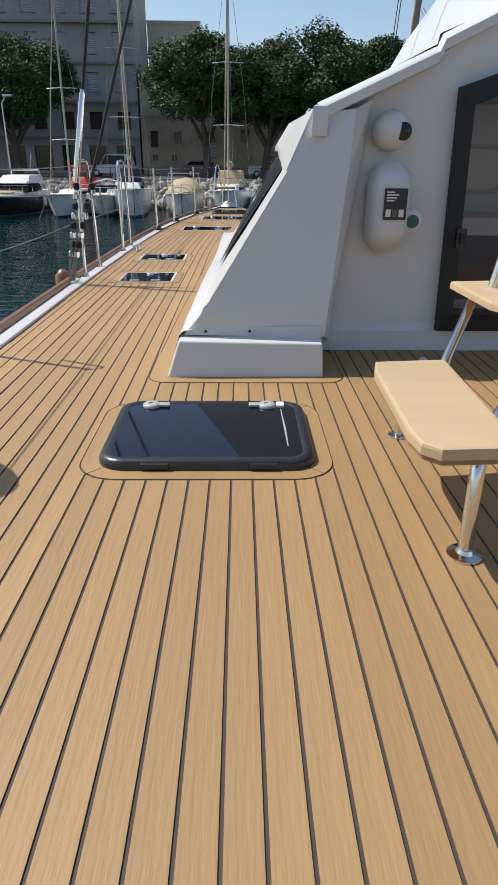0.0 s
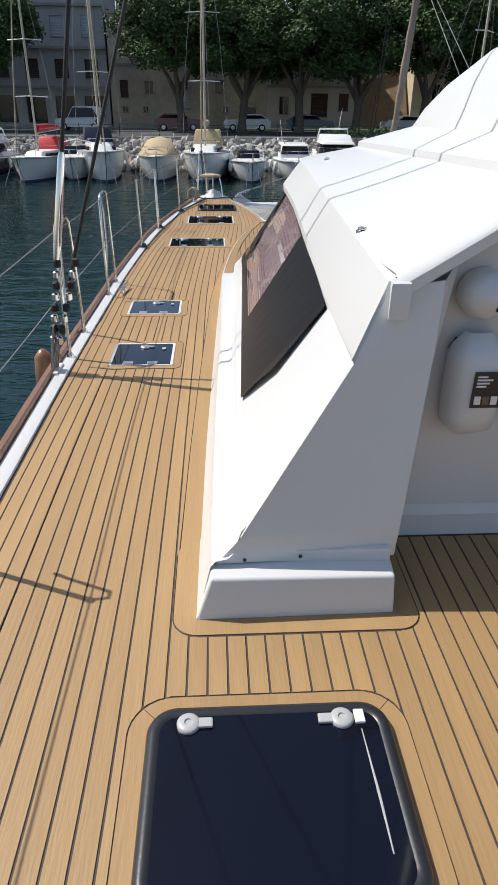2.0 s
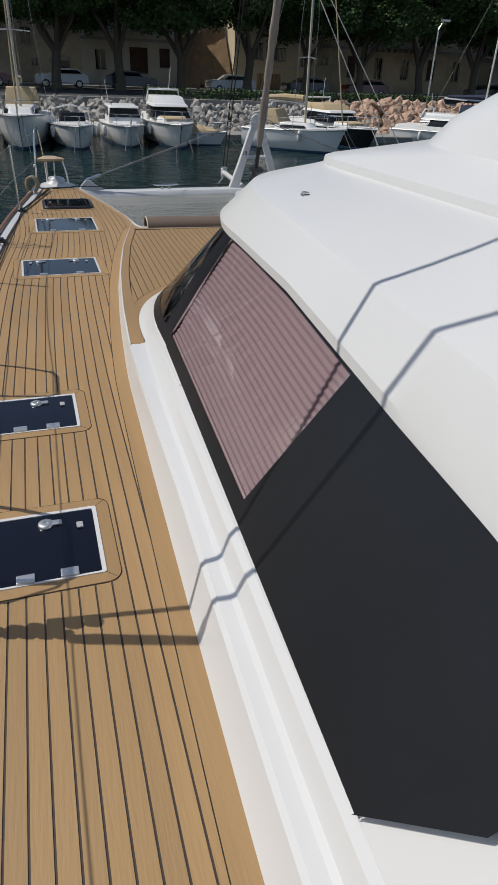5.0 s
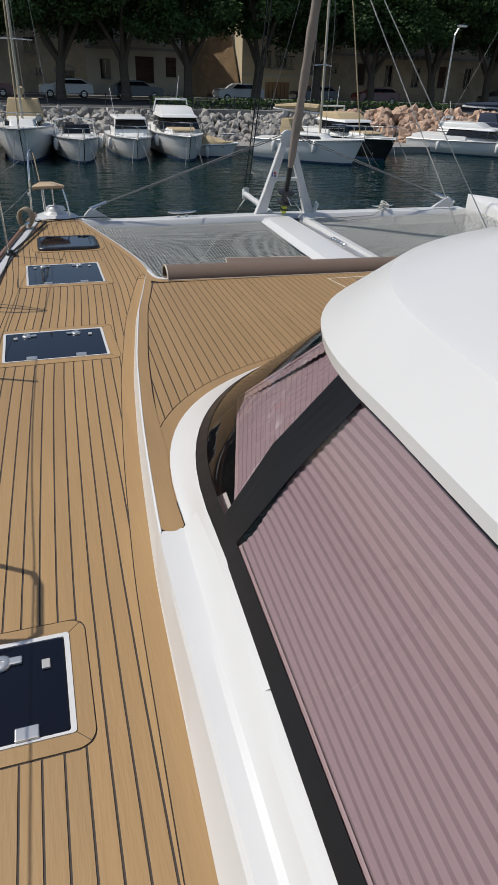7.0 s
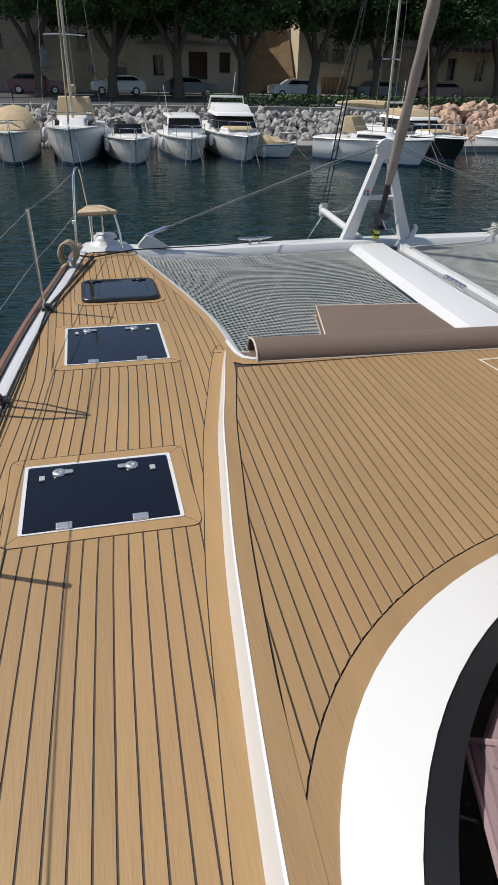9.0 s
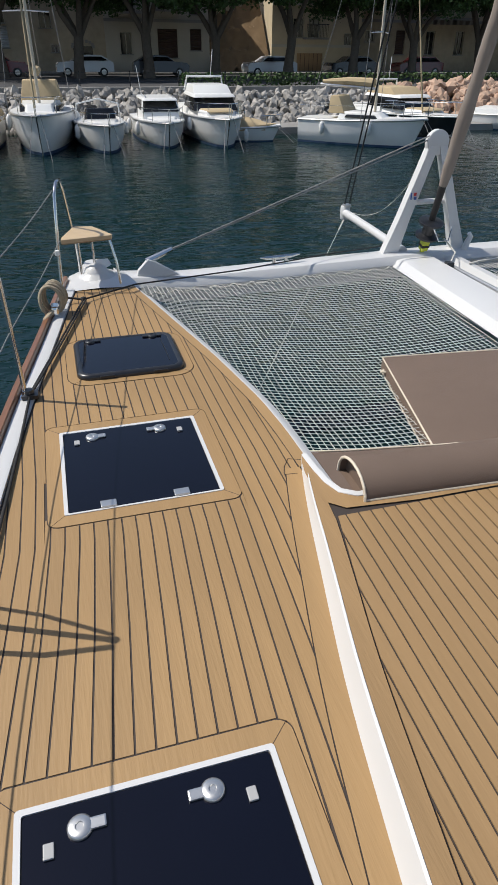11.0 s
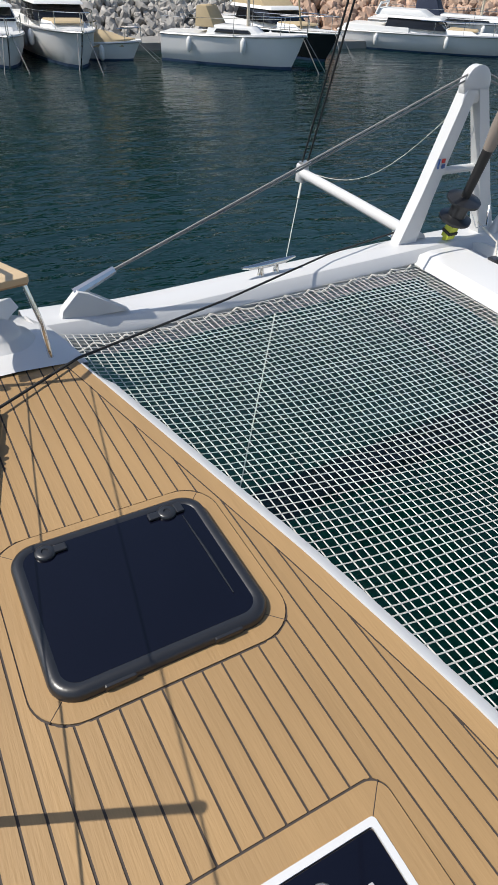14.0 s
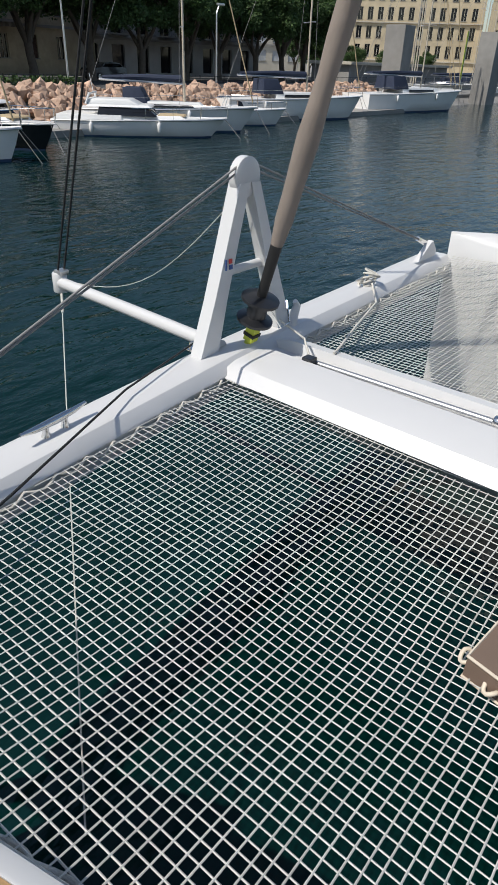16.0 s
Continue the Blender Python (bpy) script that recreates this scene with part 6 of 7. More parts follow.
boat("sailing_yacht", 65.6, 40.0, 74, 13.5, 3.8, 1.4, "long white sailing yacht far along the quay", None, {"mast": 17.0, "hood": M_NAVY})
for i, x in enumerate((72, 77, 84, 92, 101, 112)):
    boat("sailing_yacht", x, 43 + 2.2 * (i % 3) + 0.1 * (x - 72), 20 + 7 * i, 11.0, 3.3, 1.25, "white sailing yacht in the far berths", None, {"mast": 15.0 + (i % 3)})


# ---- buildings ----
def facade(ob, name, x0, x1, y, z0, z1, openings, mat, depth=0.3):
    """A front wall with real openings; openings: x0, x1, z0, z1."""
    xs = sorted({x0, x1, *[v for o in openings for v in o[:2]]})
    zs = sorted({z0, z1, *[v for o in openings for v in o[2:]]})
    verts, faces = [], []

    def quad(*p):
        o = len(verts)
        verts.extend(p)
        faces.append((o, o + 1, o + 2, o + 3))

    for a, b in zip(xs[:-1], xs[1:]):
        for c, d in zip(zs[:-1], zs[1:]):
            mx, mz = (a + b) / 2, (c + d) / 2
            if not any(o[0] < mx < o[1] and o[2] < mz < o[3] for o in openings):
                quad((a, y, c), (b, y, c), (b, y, d), (a, y, d))
    for a, b, c, d in openings:
        e = y + depth
        quad((a, y, c), (a, e, c), (a, e, d), (a, y, d))
        quad((b, y, c), (b, y, d), (b, e, d), (b, e, c))
        quad((a, y, d), (a, e, d), (b, e, d), (b, y, d))
        quad((a, y, c), (b, y, c), (b, e, c), (a, e, c))
    quad((x0, y, z0), (x0, y, z1), (x0, y + 10, z1), (x0, y + 10, z0))
    quad((x1, y, z0), (x1, y + 10, z0), (x1, y + 10, z1), (x1, y, z1))
    quad((x0, y, z1), (x1, y, z1), (x1, y + 10, z1), (x0, y + 10, z1))
    return part(name, (verts, [], faces), mat, ob)


def opening_fill(ob, o, y, style):
    a, b, c, d = o
    if style == "garage":
        g = part("garage_door", box_bm_tuple(a, b, y + 0.16, y + 0.22, c, d), M_TAN, ob, "tan boarded garage door")
        for k in range(1, 6):
            part("board_joint", box_bm_tuple(a + (b - a) * k / 6 - 0.02, a + (b - a) * k / 6 + 0.02, y + 0.15, y + 0.165, c, d), M_SHUTTER, g)
        return
    if style == "shop":
        part("doorway", ([(a, y + 0.28, c), (b, y + 0.28, c), (b, y + 0.28, d), (a, y + 0.28, d)], [], [(0, 1, 2, 3)]), M_DARKGLASS, ob)
        return
    w = part("window", ([(a, y + 0.24, c), (b, y + 0.24, c), (b, y + 0.24, d), (a, y + 0.24, d)], [], [(0, 1, 2, 3)]), M_DARKGLASS, ob)
    fr = 0.06
    part("window_frame", merged(box_bm_tuple(a, a + fr, y + 0.18, y + 0.24, c, d), box_bm_tuple(b - fr, b, y + 0.18, y + 0.24, c, d), box_bm_tuple(a + fr, b - fr, y + 0.18, y + 0.24, d - fr, d),
                                box_bm_tuple((a + b) / 2 - 0.03, (a + b) / 2 + 0.03, y + 0.18, y + 0.24, c, d - fr)), M_PALEWALL if style != "brown" else M_SHUTTER, w)
    part("window_sill", box_bm_tuple(a - 0.08, b + 0.08, y - 0.1, y + 0.05, c - 0.08, c), M_CONC, w)
    if style in ("brown", "pale"):
        m = M_SHUTTER if style == "brown" else M_WSHUTTER
        n = max(3, int((d - c) / 0.16))
        part("shutter", loft([[(xs, y + (0.125 if k % 2 else 0.175), c + (d - c) * k / (2 * n)) for xs in (a + 0.04, b - 0.04)] for k in range(2 * n + 1)]), m, w)
    if style == "balcony":
        part("balcony_slab", box_bm_tuple(a - 0.5, b + 0.5, y - 1.0, y, c - 0.15, c), M_CONC, w)
        part("balustrade", merged(*[tube([(a - 0.45 + k * 0.14, y - 0.95, c), (a - 0.45 + k * 0.14, y - 0.95, c + 0.95)], 0.015, 4) for k in range(int((b - a + 0.9) / 0.14) + 1)], tube([(a - 0.5, y - 0.95, c + 0.97), (b + 0.5, y - 0.95, c + 0.97)], 0.03, 6)), M_DHULL, w)


def building(label, x0, x1, y, z1, openings, mat, cornices=()):
    ob = thing("building", label, "building", ((x0 + x1) / 2, y, GZ), group="waterfront buildings")
    z0 = GZ + 0.1
    facade(ob, "wall", x0, x1, y, z0, z1, [o[:4] for o in openings], mat)
    for o in openings:
        opening_fill(ob, o[:4], y, o[4])
    for z, p in cornices:
        part("cornice", box_bm_tuple(x0 - 0.02, x1 + 0.02, y - p, y + 0.02, z, z + 0.22), M_CONC if mat is not M_YELLOWWALL else M_PALEWALL, ob)
    part("parapet", box_bm_tuple(x0 - 0.05, x1 + 0.05, y - 0.08, y + 0.3, z1, z1 + 0.35), mat, ob)
    return ob


ops = []
for i in range(12):
    x = -44 + 2.85 * i
    ops.append((x, x + 1.9, 0.0, 2.4, "shop"))
    ops.append((x + 0.3, x + 1.6, 3.9, 5.5, "brown"))
    ops.append((x + 0.3, x + 1.5, 7.3, 9.0, "pale"))
    ops.append((x + 0.3, x + 1.5, 10.6, 12.4, "pale"))
    ops.append((x + 0.2, x + 1.6, 14.0, 15.4, "pale"))
building("grey four-storey apartment block with arcade and shuttered windows", -45, -10.2, 73, 17.2, ops, M_GREYWALL, ((3.0, 0.3), (6.3, 0.5), (9.7, 0.35), (13.1, 0.5), (16.4, 0.3)))
building("pale plain block set back above the trees", -10.0, -4.2, 82, 14.6, [(-8.9, -7.9, 10.2, 11.6, "pale"), (-6.6, -5.6, 10.2, 11.6, "pale")], M_PALEWALL, ((12.2, 0.2),))
ops = [(-9.1, -8.3, 2.3, 3.8, "brown"), (-6.7, -5.8, 2.7, 3.8, "plain"), (-9.0, -8.4, 1.05, 1.6, "plain"), (-7.0, -6.4, 1.05, 1.6, "plain"), (-3.3, -2.4, 3.1, 3.8, "plain"), (-3.1, -2.3, 1.4, 2.9, "pale"),
       (0.2, 1.2, 2.8, 4.0, "plain"), (0.9, 1.55, 1.1, 1.7, "plain"), (2.7, 4.3, -0.2, 1.55, "shop"), (-8.6, -7.6, 6.2, 7.6, "plain"), (-3.4, -2.5, 6.2, 7.6, "plain"), (1.2, 2.2, 6.2, 7.6, "brown")]
old = building("old grey limestone house with small barred windows and an arched doorway", -10.0, 5.4, 73, 9.2, ops, M_STONEWALL, ((5.0, 0.12), (8.6, 0.15)))
part("door_arch", merged(*[box_bm_tuple(3.5 + 0.86 * math.cos(w) - 0.11, 3.5 + 0.86 * math.cos(w) + 0.11, 72.93, 73.05, 1.5 + 0.42 * math.sin(w) - 0.1, 1.5 + 0.42 * math.sin(w) + 0.12) for w in np.linspace(0, math.pi, 9)]), M_CONC, old)
ops = [(6.6, 7.6, 1.0, 2.6, "plain"), (9.8, 11.5, 0.75, 2.85, "brown"), (12.6, 13.6, 1.3, 2.85, "brown"), (12.6, 13.6, 3.9, 5.3, "brown"), (6.5, 8.0, 4.0, 6.0, "balcony"), (9.9, 11.2, 4.2, 6.0, "balcony")]
building("cream rendered house with brown shutters and a balcony", 5.4, 14.3, 72.8, 8.2, ops, M_PALEWALL, ((3.3, 0.12), (7.6, 0.2)))
ops = [(21.9, 22.9, 2.35, 3.8, "plain"), (23.3, 24.4, 2.35, 3.8, "balcony"), (22.3, 24.8, -0.3, 1.15, "garage"), (21.8, 22.7, 5.2, 6.8, "brown"), (23.5, 24.5, 5.2, 6.8, "brown"), (26.8, 27.6, 1.7, 2.7, "plain")]
building("yellow house with iron balconies above a timber garage door", 19.9, 28.4, 72.5, 9.0, ops, M_YELLOWWALL, ((1.6, 0.12), (4.7, 0.15)))
ops = []
for i in range(6):
    x = 29.1 + 3.15 * i
    ops += [(x, x + 0.95, 1.1 if i else 2.1, 3.0, "brown" if i % 3 == 1 else "plain"), (x + 0.1, x + 0.9, 4.6, 6.2, "brown" if i % 2 else "balcony")]
terrace = building("long grey limestone terrace with a bracketed balcony", 28.4, 47.5, 73, 8.8, ops, M_STONEWALL, ((3.6, 0.15), (8.0, 0.2)))
part("balcony_slab", box_bm_tuple(34.4, 40.2, 72.0, 73.0, 3.85, 4.05), M_CONC, terrace)
for k in range(9):
    part("bracket", box_bm_tuple(34.6 + 0.68 * k, 34.78 + 0.68 * k, 72.25, 73.0, 3.5, 3.85), M_CONC, terrace)
ops = []
for i in range(8):
    x = 49 + 3.6 * i
    ops += [(x, x + 1.8, 0.0, 2.6, "shop"), (x, x + 1.6, 3.6, 5.6, "balcony"), (x, x + 1.6, 7.0, 9.0, "balcony"), (x, x + 1.6, 10.4, 12.2, "balcony")]
building("grey apartment block with iron balconies on each floor", 47.6, 78, 74, 14.5, ops, M_GREYWALL, ((3.0, 0.3), (6.4, 0.3), (9.8, 0.3)))
def turned(ob, angle):
    ob.rotation_euler.z = radians(angle)
    return ob


ops = [(98.5 + 3.2 * i, 100.4 + 3.2 * i, 1.6 + 3.0 * j, 3.4 + 3.0 * j, "pale") for i in range(9) for j in range(4)]
turned(building("far white apartment block with rows of windows", 97, 128, 108, 14, ops, M_PALEWALL, ((4.2, 0.3), (7.2, 0.3), (10.2, 0.3))), -42)
ops = [(156.6 + 2.5 * i, 157.9 + 2.5 * i, 3.5 + 3.9 * j, 6.1 + 3.9 * j, "plain") for i in range(12) for j in range(4)]
turned(building("far honey-coloured palace with tall windows", 155, 187, 98, 20, ops, M_YELLOWWALL, ((2.6, 0.4), (10.6, 0.5), (19.0, 0.9))), -64)
ops = [(168.6 + 3.0 * i, 170.2 + 3.0 * i, 3.0 + 4 * j, 5.4 + 4 * j, "plain") for i in range(5) for j in range(3)]
turned(building("far honey-coloured house on the hillside", 167, 184, 72, 15, ops, M_YELLOWWALL, ((8, 0.4),)), -68)
for x, y, w, h in ((63.5, 46.0, 2.0, 4.8), (80.5, 43.5, 2.6, 5.0)):
    ob = thing("concrete_pillar", "tall plain grey concrete pylon on the quay", "pillar", (x, y, WATER_Z), group="quay pylons")
    part("shaft", box_bm(x - w / 2, x + w / 2, y - 1, y + 1, WATER_Z - 0.3, h, 0.06), M_CONC, ob)
ob = thing("pier", "low concrete pier carrying the far berths", "pier", (100, 50, WATER_Z))
part("slab", box_bm(60, 200, 45.5, 60, WATER_Z - 0.5, -1.0, 0.05), M_CONC, ob)
ob = thing("kiosk", "low flat-roofed building on the far quay", "building", (82, 58, GZ))
part("wall", box_bm(70, 96, 55, 60, WATER_Z, 1.5, 0.05), M_CONC, ob)
part("roof", box_bm(69.5, 96.5, 54.5, 60.5, 1.5, 1.8, 0.05), M_PALEWALL, ob)
fl = thing("flag_banner", "tall yellow feather banner on the quay", "banner", (76, 44.5, -1))
part("pole", tube([(76, 44.5, -1.0), (76, 44.5, 5.0)], 0.04, 6), M_ALU, fl)
part("cloth", box_bm(75.6, 76.0, 44.48, 44.52, 0.5, 4.9, 0.01), M_YELLOW, fl)

bank = thing("earth_bank", "dry brown earth bank between two houses", "bank", kind="structure")
bk = []
for j in range(26):
    row = []
    for i in range(26):
        p = Vector((i * 0.35, j * 0.35, 1))
        rough = 0.55 * noise.noise(p * 0.6) + 0.35 * noise.noise(p * 1.7) + 0.16 * noise.noise(p * 4.1)
        row.append((14.4 + 0.21 * i, 71.6 + 0.185 * j + 0.5 * rough, GZ + 0.2 + 0.19 * j * (0.75 + 0.02 * i) + rough))
    bk.append(row)
part("slope", loft(bk), M_EARTH, bank, smooth=25)
ob = thing("retaining_wall", "rubble wall closing the gap above the earth bank", "wall", kind="structure")
part("wall", box_bm(14.3, 18.75, 76.2, 76.9, GZ, 8.4, 0.03), M_STONEWALL, ob)


# ---- trees ----
def tree_parts(seed):
    """A broad ficus: crooked trunk forking into long rising limbs, a high wide crown of leaf clumps with gaps."""
    rnd = random.Random(seed)
    limbs, tips = [], []
    bend = rnd.uniform(-0.5, 0.5)
    trunk = [(0, 0, -0.2), (0.12 * bend, 0, 0.9), (0.5 * bend, 0.15, 1.9), (0.7 * bend, 0.2, 2.7)]
    limbs.append(tube(trunk, [0.50, 0.36, 0.33, 0.34], 9))
    fork = Vector(trunk[3])
    for k in range(5):
        w = 6.28 * k / 5 + rnd.uniform(-0.45, 0.45)
        out = Vector((math.cos(w), math.sin(w), 0))
        reach = rnd.uniform(2.6, 4.6)
        p1 = fork + out * reach * 0.25 + Vector((rnd.uniform(-0.3, 0.3), 0, rnd.uniform(1.0, 1.7)))
        p2 = fork + out * reach * 0.55 + Vector((rnd.uniform(-0.5, 0.5), 0, rnd.uniform(2.6, 3.6)))
        p3 = fork + out * reach + Vector((0, 0, rnd.uniform(3.8, 5.8)))
        limbs.append(tube([tuple(fork - Vector((0, 0, 0.25))), tuple(p1), tuple(p2), tuple(p3)], [0.24, 0.17, 0.12, 0.05], 7))
        tips += [p3]
        for _ in range(3):
            q = p2 + Vector((rnd.uniform(-2.0, 2.0), rnd.uniform(-2.0, 2.0), rnd.uniform(1.0, 3.0)))
            limbs.append(tube([tuple(p2), tuple(p2.lerp(q, 0.5) + Vector((rnd.uniform(-0.3, 0.3), 0, 0.2))), tuple(q)], [0.09, 0.06, 0.025], 5))
            tips.append(q)
    centres = list(tips)
    while len(centres) < 78:
        c = Vector((rnd.uniform(-5.6, 5.6), rnd.uniform(-4.6, 4.6), rnd.uniform(4.8, 11.2)))
        e = (c.x / 5.9) ** 2 + (c.y / 4.9) ** 2 + ((c.z - 7.4) / 3.7) ** 2
        if 0.25 < e < 1.0 and noise.noise(c * 0.35 + Vector((seed * 3.1, 0, 0))) > -0.25:
            centres.append(c)
    verts, faces = [], []
    for c in centres:
        rad = rnd.uniform(0.9, 1.65)
        for _ in range(520):
            d = Vector((rnd.gauss(0, 1), rnd.gauss(0, 1), rnd.gauss(0, 0.75))).normalized()
            p = c + Vector((d.x, d.y, d.z * 0.75)) * rad * rnd.uniform(0.45, 1.05)
            a = Vector((rnd.gauss(0, 1), rnd.gauss(0, 1), rnd.gauss(0, 0.5))).normalized()
            b = a.cross((d + Vector((rnd.gauss(0, 0.5), rnd.gauss(0, 0.5), 0.6))).normalized()).normalized()
            s = rnd.uniform(0.08, 0.17)
            o = len(verts)
            verts += [tuple(p - a * s), tuple(p + b * s * 0.6 + d * 0.03), tuple(p + a * s), tuple(p - b * s * 0.6 + d * 0.03)]
            faces.append((o, o + 1, o + 2, o + 3))
    return merged(*limbs), (verts, [], faces)


proto = []
for k, (x, rz) in enumerate(((-20.2, 0), (-2.8, 40), (2.5, 200))):
    t_ = thing("tree", "broad dark green ficus tree with forked trunk beside the road", "tree", (0, 0, 0), group="quay trees")
    tr_, cr_ = tree_parts(11 + k)
    part("trunk", tr_, M_BARK, t_, smooth=60)
    part("crown", cr_, M_LEAF, t_)
    t_.matrix_world = pose(x, 64, GZ, 0, 0, rz)
    proto.append(t_)
for i, (x, dy, s) in enumerate(((-27.5, 0, 0.95), (-36, 1, 0.95), (7.6, 0, 1.05), (12.7, 0, 0.98), (18.6, 0, 1.05), (24.1, 0, 1.0), (29.4, 0, 0.95), (35.6, 0, 1.0), (41.5, 0, 1.0), (47.5, 0, 0.95), (53.5, 0, 0.9), (59.5, 1, 0.95), (64.8, 0, 0.9), (69.8, 0, 0.9), (75.5, 1, 0.95),
                              (85, 4, 0.6), (92, 14, 0.6), (102, 18, 0.45), (112, 16, 0.42), (122, 14, 0.4), (133, 12, 0.4))):
    c = copy_thing(proto[i % 3], pose(x, 64 + dy, GZ, 0, 0, 57 * i))
    c.scale = (s, s, s)


# ---- vehicles and street furniture ----
def car(x, y, rz, mat, label, van=False):
    ob = thing("car", label, "car", (x, y, GZ), group="parked cars", rz=rz)
    m = pose(x, y, GZ, 0, 0, rz)
    h = 1.95 if van else 1.45
    side = [(-2.1, 0.3), (-2.15, 0.75), (-1.95, 0.95), (-1.0, 1.02), (-0.45, h - 0.05), (0.3, h), (1.3, h - 0.04 if not van else h), (1.9, 1.05 if not van else h - 0.1), (2.12, 0.95), (2.15, 0.3)]
    rows = [[(u, -0.86 if v < 1.03 else -0.70, v) for u, v in side], [(u, 0.86 if v < 1.03 else 0.70, v) for u, v in side]]
    caps = [(tuple(range(len(side))))[::-1], tuple(range(len(side), 2 * len(side)))]
    body = loft(rows, close_u=True)
    part("body", shifted(m, (body[0], [], body[2] + caps)), mat, ob, smooth=30)
    gl = [(-0.92, 1.05), (-0.45, h - 0.12), (1.25, h - 0.12), (1.7, 1.08)]
    for sy in (-1, 1):
        part("side_window", shifted(m, ([(u, sy * (0.865 - 0.16 * (v - 1.03) / (h - 1.03)), v) for u, v in gl], [], [(0, 1, 2, 3)])), M_DARKGLASS, ob)
    for u in (-1.35, 1.35):
        for sy in (-1, 1):
            w = part("wheel", shifted(m, lathe([(0.2, -0.11), (0.31, -0.1), (0.31, 0.1), (0.2, 0.11)], (u, sy * 0.78, 0.31), 14, "y")), M_RUBBER, ob, smooth=40)
            part("rim", shifted(m, lathe([(0.19, -0.115), (0.15, -0.12), (0.04, -0.12)] if sy < 0 else [(0.19, 0.115), (0.15, 0.12), (0.04, 0.12)], (u, sy * 0.78, 0.31), 12, "y")), M_ALU, w)
    return ob


car(17.9, 66.8, 4, M_CARW, "white hatchback parked along the quay road")
car(31.5, 67.0, 2, M_CARR, "red car parked along the quay road")
car(8.9, 66.6, 178, M_CARD, "dark estate car parked along the quay road")
car(25.2, 67.0, 2, M_CARD, "dark hatchback parked under the trees")
car(-12.0, 66.0, 1, M_CARW, "white van parked along the quay road", van=True)
car(-3.2, 66.8, 180, M_CARR, "red small car parked along the quay road")
car(3.1, 67.2, 2, M_CARW, "white car parked before the old doorway")
car(45, 66.5, 3, M_CARD, "dark car parked along the quay road")
fence = thing("quay_railing", "thin dark post and wire railing along the quay", "fence")
for i in range(48):
    x = -40 + 2.6 * i
    part("post", tube([(x, 47.9, GZ), (x, 47.9, 0.55)], 0.03, 5), M_DHULL, fence)
for z in (0.1, 0.5):
    part("wire", tube([(-40, 47.9, z), (82, 47.9, z)], 0.012, 4), M_DHULL, fence)
for x in (27.5, 41.0, -16.0):
    lp = thing("street_lamp", "grey steel street lamp on the quay road", "street lamp", (x, 49, GZ), group="street lamps")
    part("pole", tube([(x, 49, GZ), (x, 49, 4.4), (x + 0.3, 49, 4.9)], [0.07, 0.05, 0.04], 8), M_ALU, lp)
    part("lantern", box_bm(x + 0.15, x + 0.75, 48.85, 49.15, 4.85, 4.98, 0.03), M_ALU, lp)
hedge = thing("shrub", "low green hedge along the quay road", "hedge", kind="stuff")
rnd = random.Random(5)
v, f = [], []
for i in range(2600):
    x = rnd.uniform(7, 28)
    p = Vector((x, 48.6 + rnd.uniform(-0.3, 0.3), GZ + rnd.uniform(0.1, 0.85)))
    a, b = (Vector((rnd.gauss(0, 1), rnd.gauss(0, 1), rnd.gauss(0, 1))).normalized() * 0.12 for _ in range(2))
    o = len(v)
    v += [tuple(p - a), tuple(p + b * 0.6), tuple(p + a), tuple(p - b * 0.6)]
    f.append((o, o + 1, o + 2, o + 3))
part("leaves", (v, [], f), M_LEAF, hedge)["kind"] = "stuff"


# ---- teak planks ----
PITCH = 0.0645
GAP = 0.0074
seam_x = curve_of([(-3, -0.402), (1.1, -0.402), (2.3, -0.387), (4.3, -0.388), (5.2, -0.38), (7.44, -0.359), (8.6, -0.318), (9.6, -0.277), (10.63, -0.205), (11.15, -0.158), (11.6, -0.124), (12.76, -0.15), (15, -0.16)])
seam_w = curve_of([(-3, 1.035), (1.1, 1.035), (2.3, 1.008), (5.5, 1.006), (9.6, 0.998), (10.6, 0.966), (11.4, 0.925), (12.8, 0.94), (15, 0.94)])


CUTS = [float(y) for y in np.arange(-2.5, 14.7, 0.5)]


def side_bend(x, y):
    """The side deck's planks follow the hull: x counts planks from the middle seam."""
    return seam_x(y) + x * seam_w(y)


def side_plain(x, y):
    return (x - seam_x(y)) / seam_w(y)


def fore_bend(x, y):
    return x + 0.04 * (y - 9.4)


def fore_plain(x, y):
    return x - 0.04 * (y - 9.4)


def runs(x, ysamp, inside):
    m = inside.astype(int)
    d = np.diff(np.concatenate([[0], m, [0]]))
    return [(ysamp[a], ysamp[b - 1]) for a, b in zip(np.where(d == 1)[0], np.where(d == -1)[0]) if b - a > 6]


YS = np.arange(-2.9, 14.74, 0.004)
XP, XC, XI = port_edge(YS) + 0.012, cabin_edge(np.clip(YS, 3.0, 11.8)), inner_edge(np.clip(YS, 11.6, 15.3))


def side_inside(x):
    line = side_bend(x, YS)
    lim = np.where(YS > 11.74, XI - 0.066, XC - 0.082)
    ok = (line > XP) & ((YS < 3.4) | (line < lim) | ((line > 0.565) & (YS < 3.585)))
    for x0, x1, y0, y1, r in BORDER:
        dx = np.maximum(0, np.maximum(x0 + r - line, line - (x1 - r)))
        cut = r - np.sqrt(np.maximum(0, r * r - dx * dx))
        ok &= ~((line > x0) & (line < x1) & (YS > y0 + cut) & (YS < y1 - cut))
    return ok


def fore_inside(x):
    line = fore_bend(x, YS)
    yb = np.interp(np.minimum(line, 2 * CENTRE - line), off_far[:, 0], off_far[:, 1])
    return (YS > yb) & (line > XC + 0.113) & (YS < 11.29) & (YS > 7.5)


off_far = np.array(off_curve(0.09))


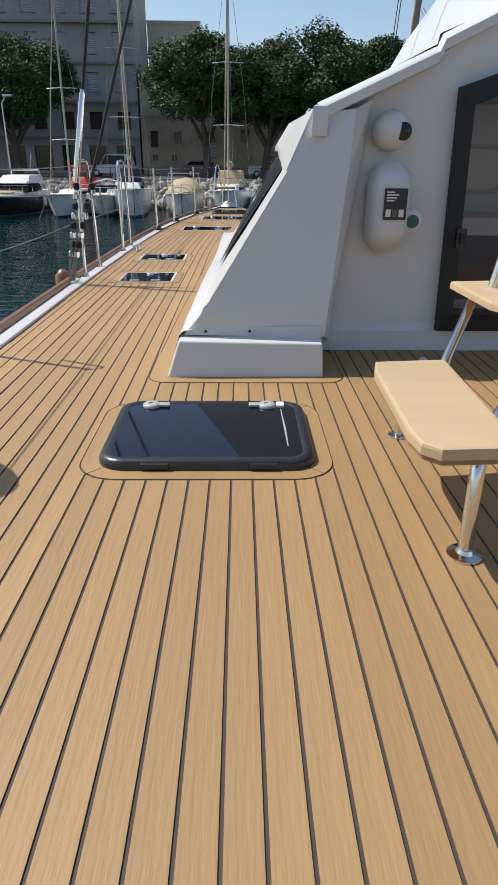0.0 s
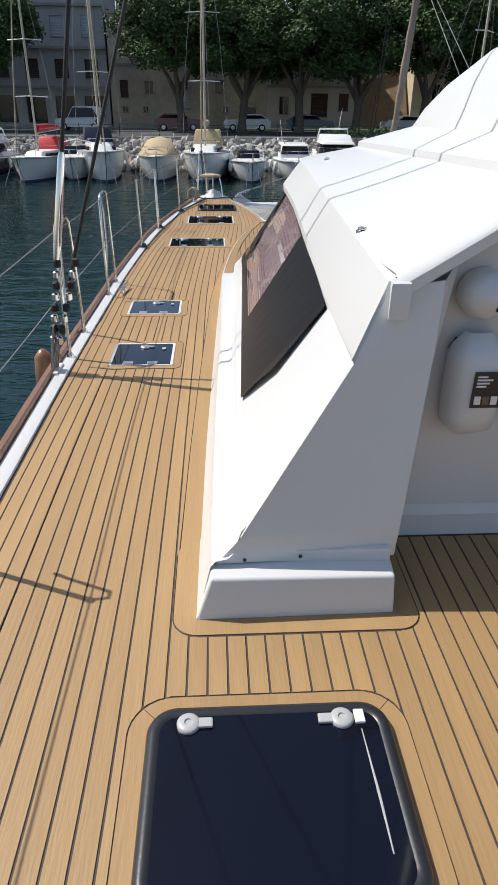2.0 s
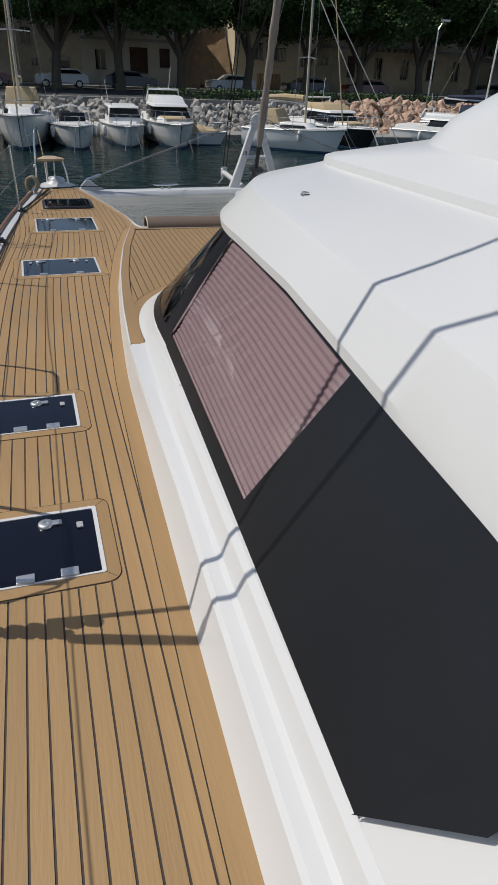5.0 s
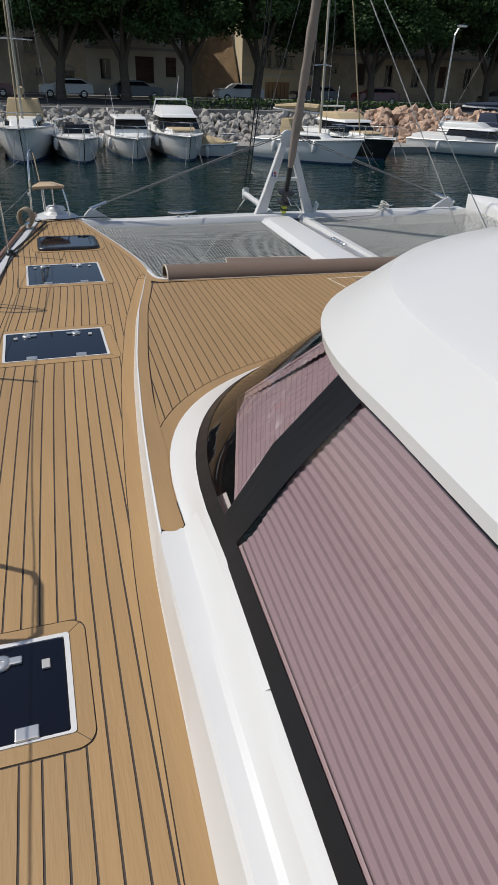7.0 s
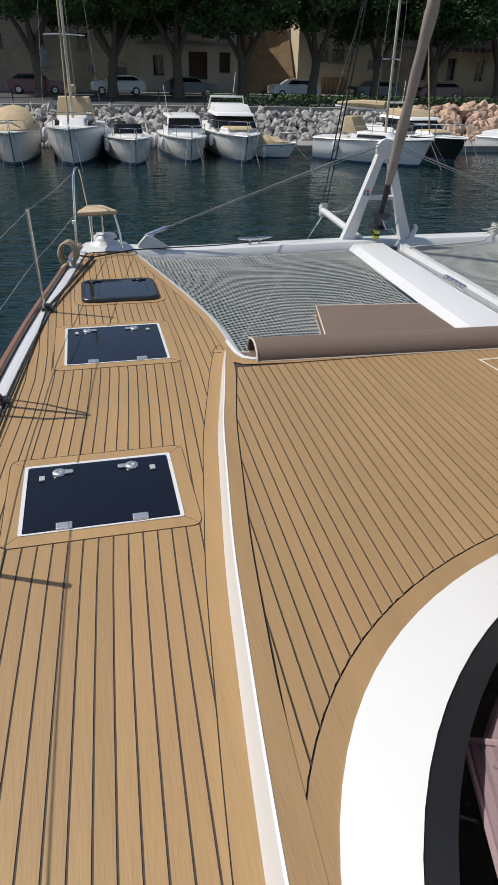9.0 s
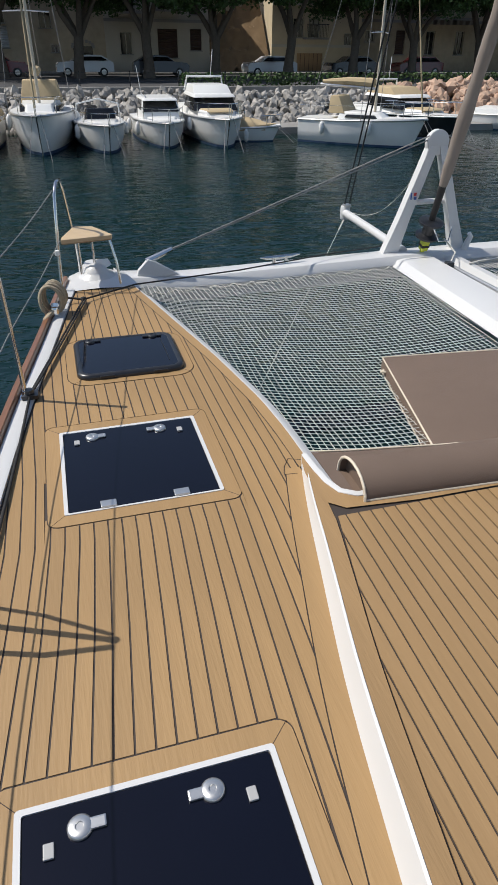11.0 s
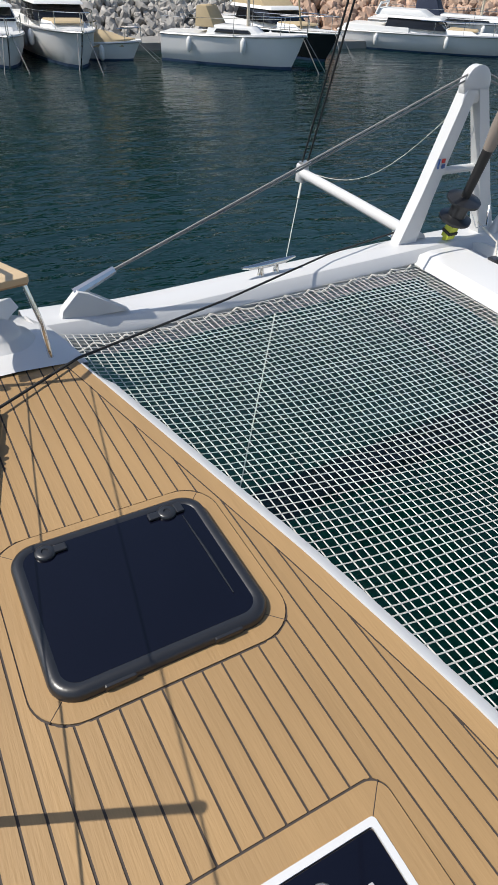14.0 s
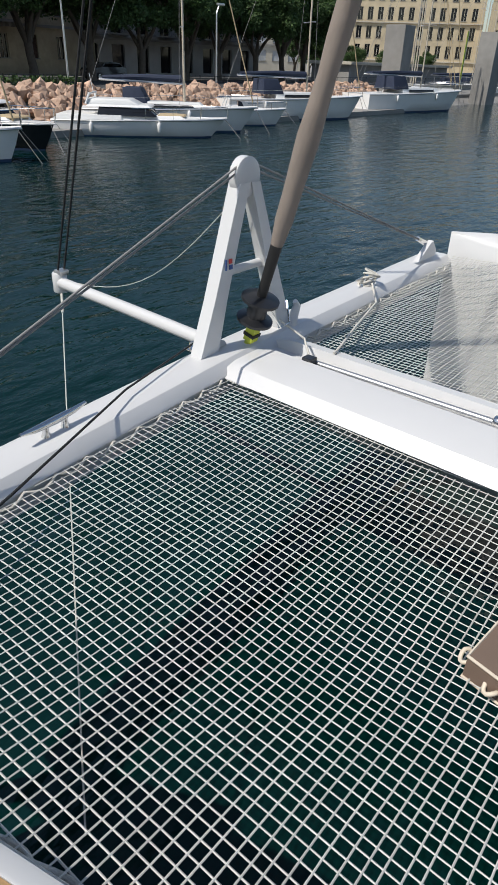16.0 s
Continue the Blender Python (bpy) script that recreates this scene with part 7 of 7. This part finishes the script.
def lay(x_from, x_to, inside, height, mat, parent, bend, plain, pitch):
    n = int((x_to - x_from) / pitch)
    edges = [float(plain(x, y)) + d for x0, x1, y0, y1, r in BORDER for x in (x0, x1) for y in (y0 + r, y1 - r) for d in (-1e-4, 1e-4)]
    for i in range(n):
        xa = x_from + i * pitch + GAP / 2
        xb = xa + pitch - GAP
        cols = sorted([xa + (xb - xa) * k / 8 for k in range(9)] + [e for e in edges if xa < e < xb])
        per = [runs(x, YS, inside(x)) for x in cols]
        home = {(k, j): (k, j) for k, rs in enumerate(per) for j in range(len(rs))}

        def root(q):
            while home[q] != q:
                q = home[q]
            return q

        cells = []
        for k in range(len(cols) - 1):
            meet = [(a, b) for a in range(len(per[k])) for b in range(len(per[k + 1])) if min(per[k][a][1], per[k + 1][b][1]) - max(per[k][a][0], per[k + 1][b][0]) > 0.004]
            for a, b in meet:
                ra, rb = per[k][a], per[k + 1][b]
                mates_a, mates_b = [q for p, q in meet if p == a], [p for p, q in meet if q == b]
                a0 = ra[0] if b == mates_a[0] else rb[0]
                a1 = ra[1] if b == mates_a[-1] else rb[1]
                b0 = rb[0] if a == mates_b[0] else ra[0]
                b1 = rb[1] if a == mates_b[-1] else ra[1]
                home[root((k, a))] = root((k + 1, b))
                ring_ = [(cols[k], y) for y in [a0] + [c for c in CUTS if a0 + 0.01 < c < a1 - 0.01] + [a1]]
                ring_ += [(cols[k + 1], y) for y in [b1] + [c for c in CUTS[::-1] if b0 + 0.01 < c < b1 - 0.01] + [b0]]
                cells.append((k, a, *ring_))
        pieces = {}
        for k, a, *quad in cells:
            pieces.setdefault(root((k, a)), []).append(quad)
        for quads in pieces.values():
            ya, yb = min(p[1] for q in quads for p in q), max(p[1] for q in quads for p in q)
            if yb - ya < 0.03:
                continue
            cx, cy = float(bend((xa + xb) / 2, (ya + yb) / 2)), (ya + yb) / 2
            index, v, f, count = {}, [], [], collections.Counter()

            def vert(p):
                p = (round(p[0], 6), round(p[1], 5))
                if p not in index:
                    index[p] = len(v)
                    v.append((float(bend(p[0], p[1])) - cx, p[1] - cy, height(p[1])))
                return index[p]

            for q in quads:
                c = [vert(p) for p in q]
                c = [c[j] for j in range(len(c)) if c[j] != c[j - 1]]
                if len(set(c)) > 2:
                    f.append(tuple(c))
            for c in f:
                for j in range(len(c)):
                    count[(c[j - 1], c[j])] += 1
            o = len(v)
            v += [(x, y, z - 0.005) for x, y, z in v]
            for (p, q), _ in list(count.items()):
                if (q, p) not in count:
                    f.append((q, p, p + o, q + o))
            ob = part("plank", (v, [], f), mat, parent)
            ob.location = (cx, cy, 0)
            ob.matrix_parent_inverse = Matrix.Identity(4)


lay(-16 * PITCH, 6.9, side_inside, lambda y: 0.0, M_TEAK, deck, side_bend, side_plain, PITCH)
FORE_PITCH = 0.0575
lay(0.409 - 11 * FORE_PITCH, 6.25, fore_inside, lambda y: fore_z(y), M_TEAK_DIAG, fore, fore_bend, fore_plain, FORE_PITCH)
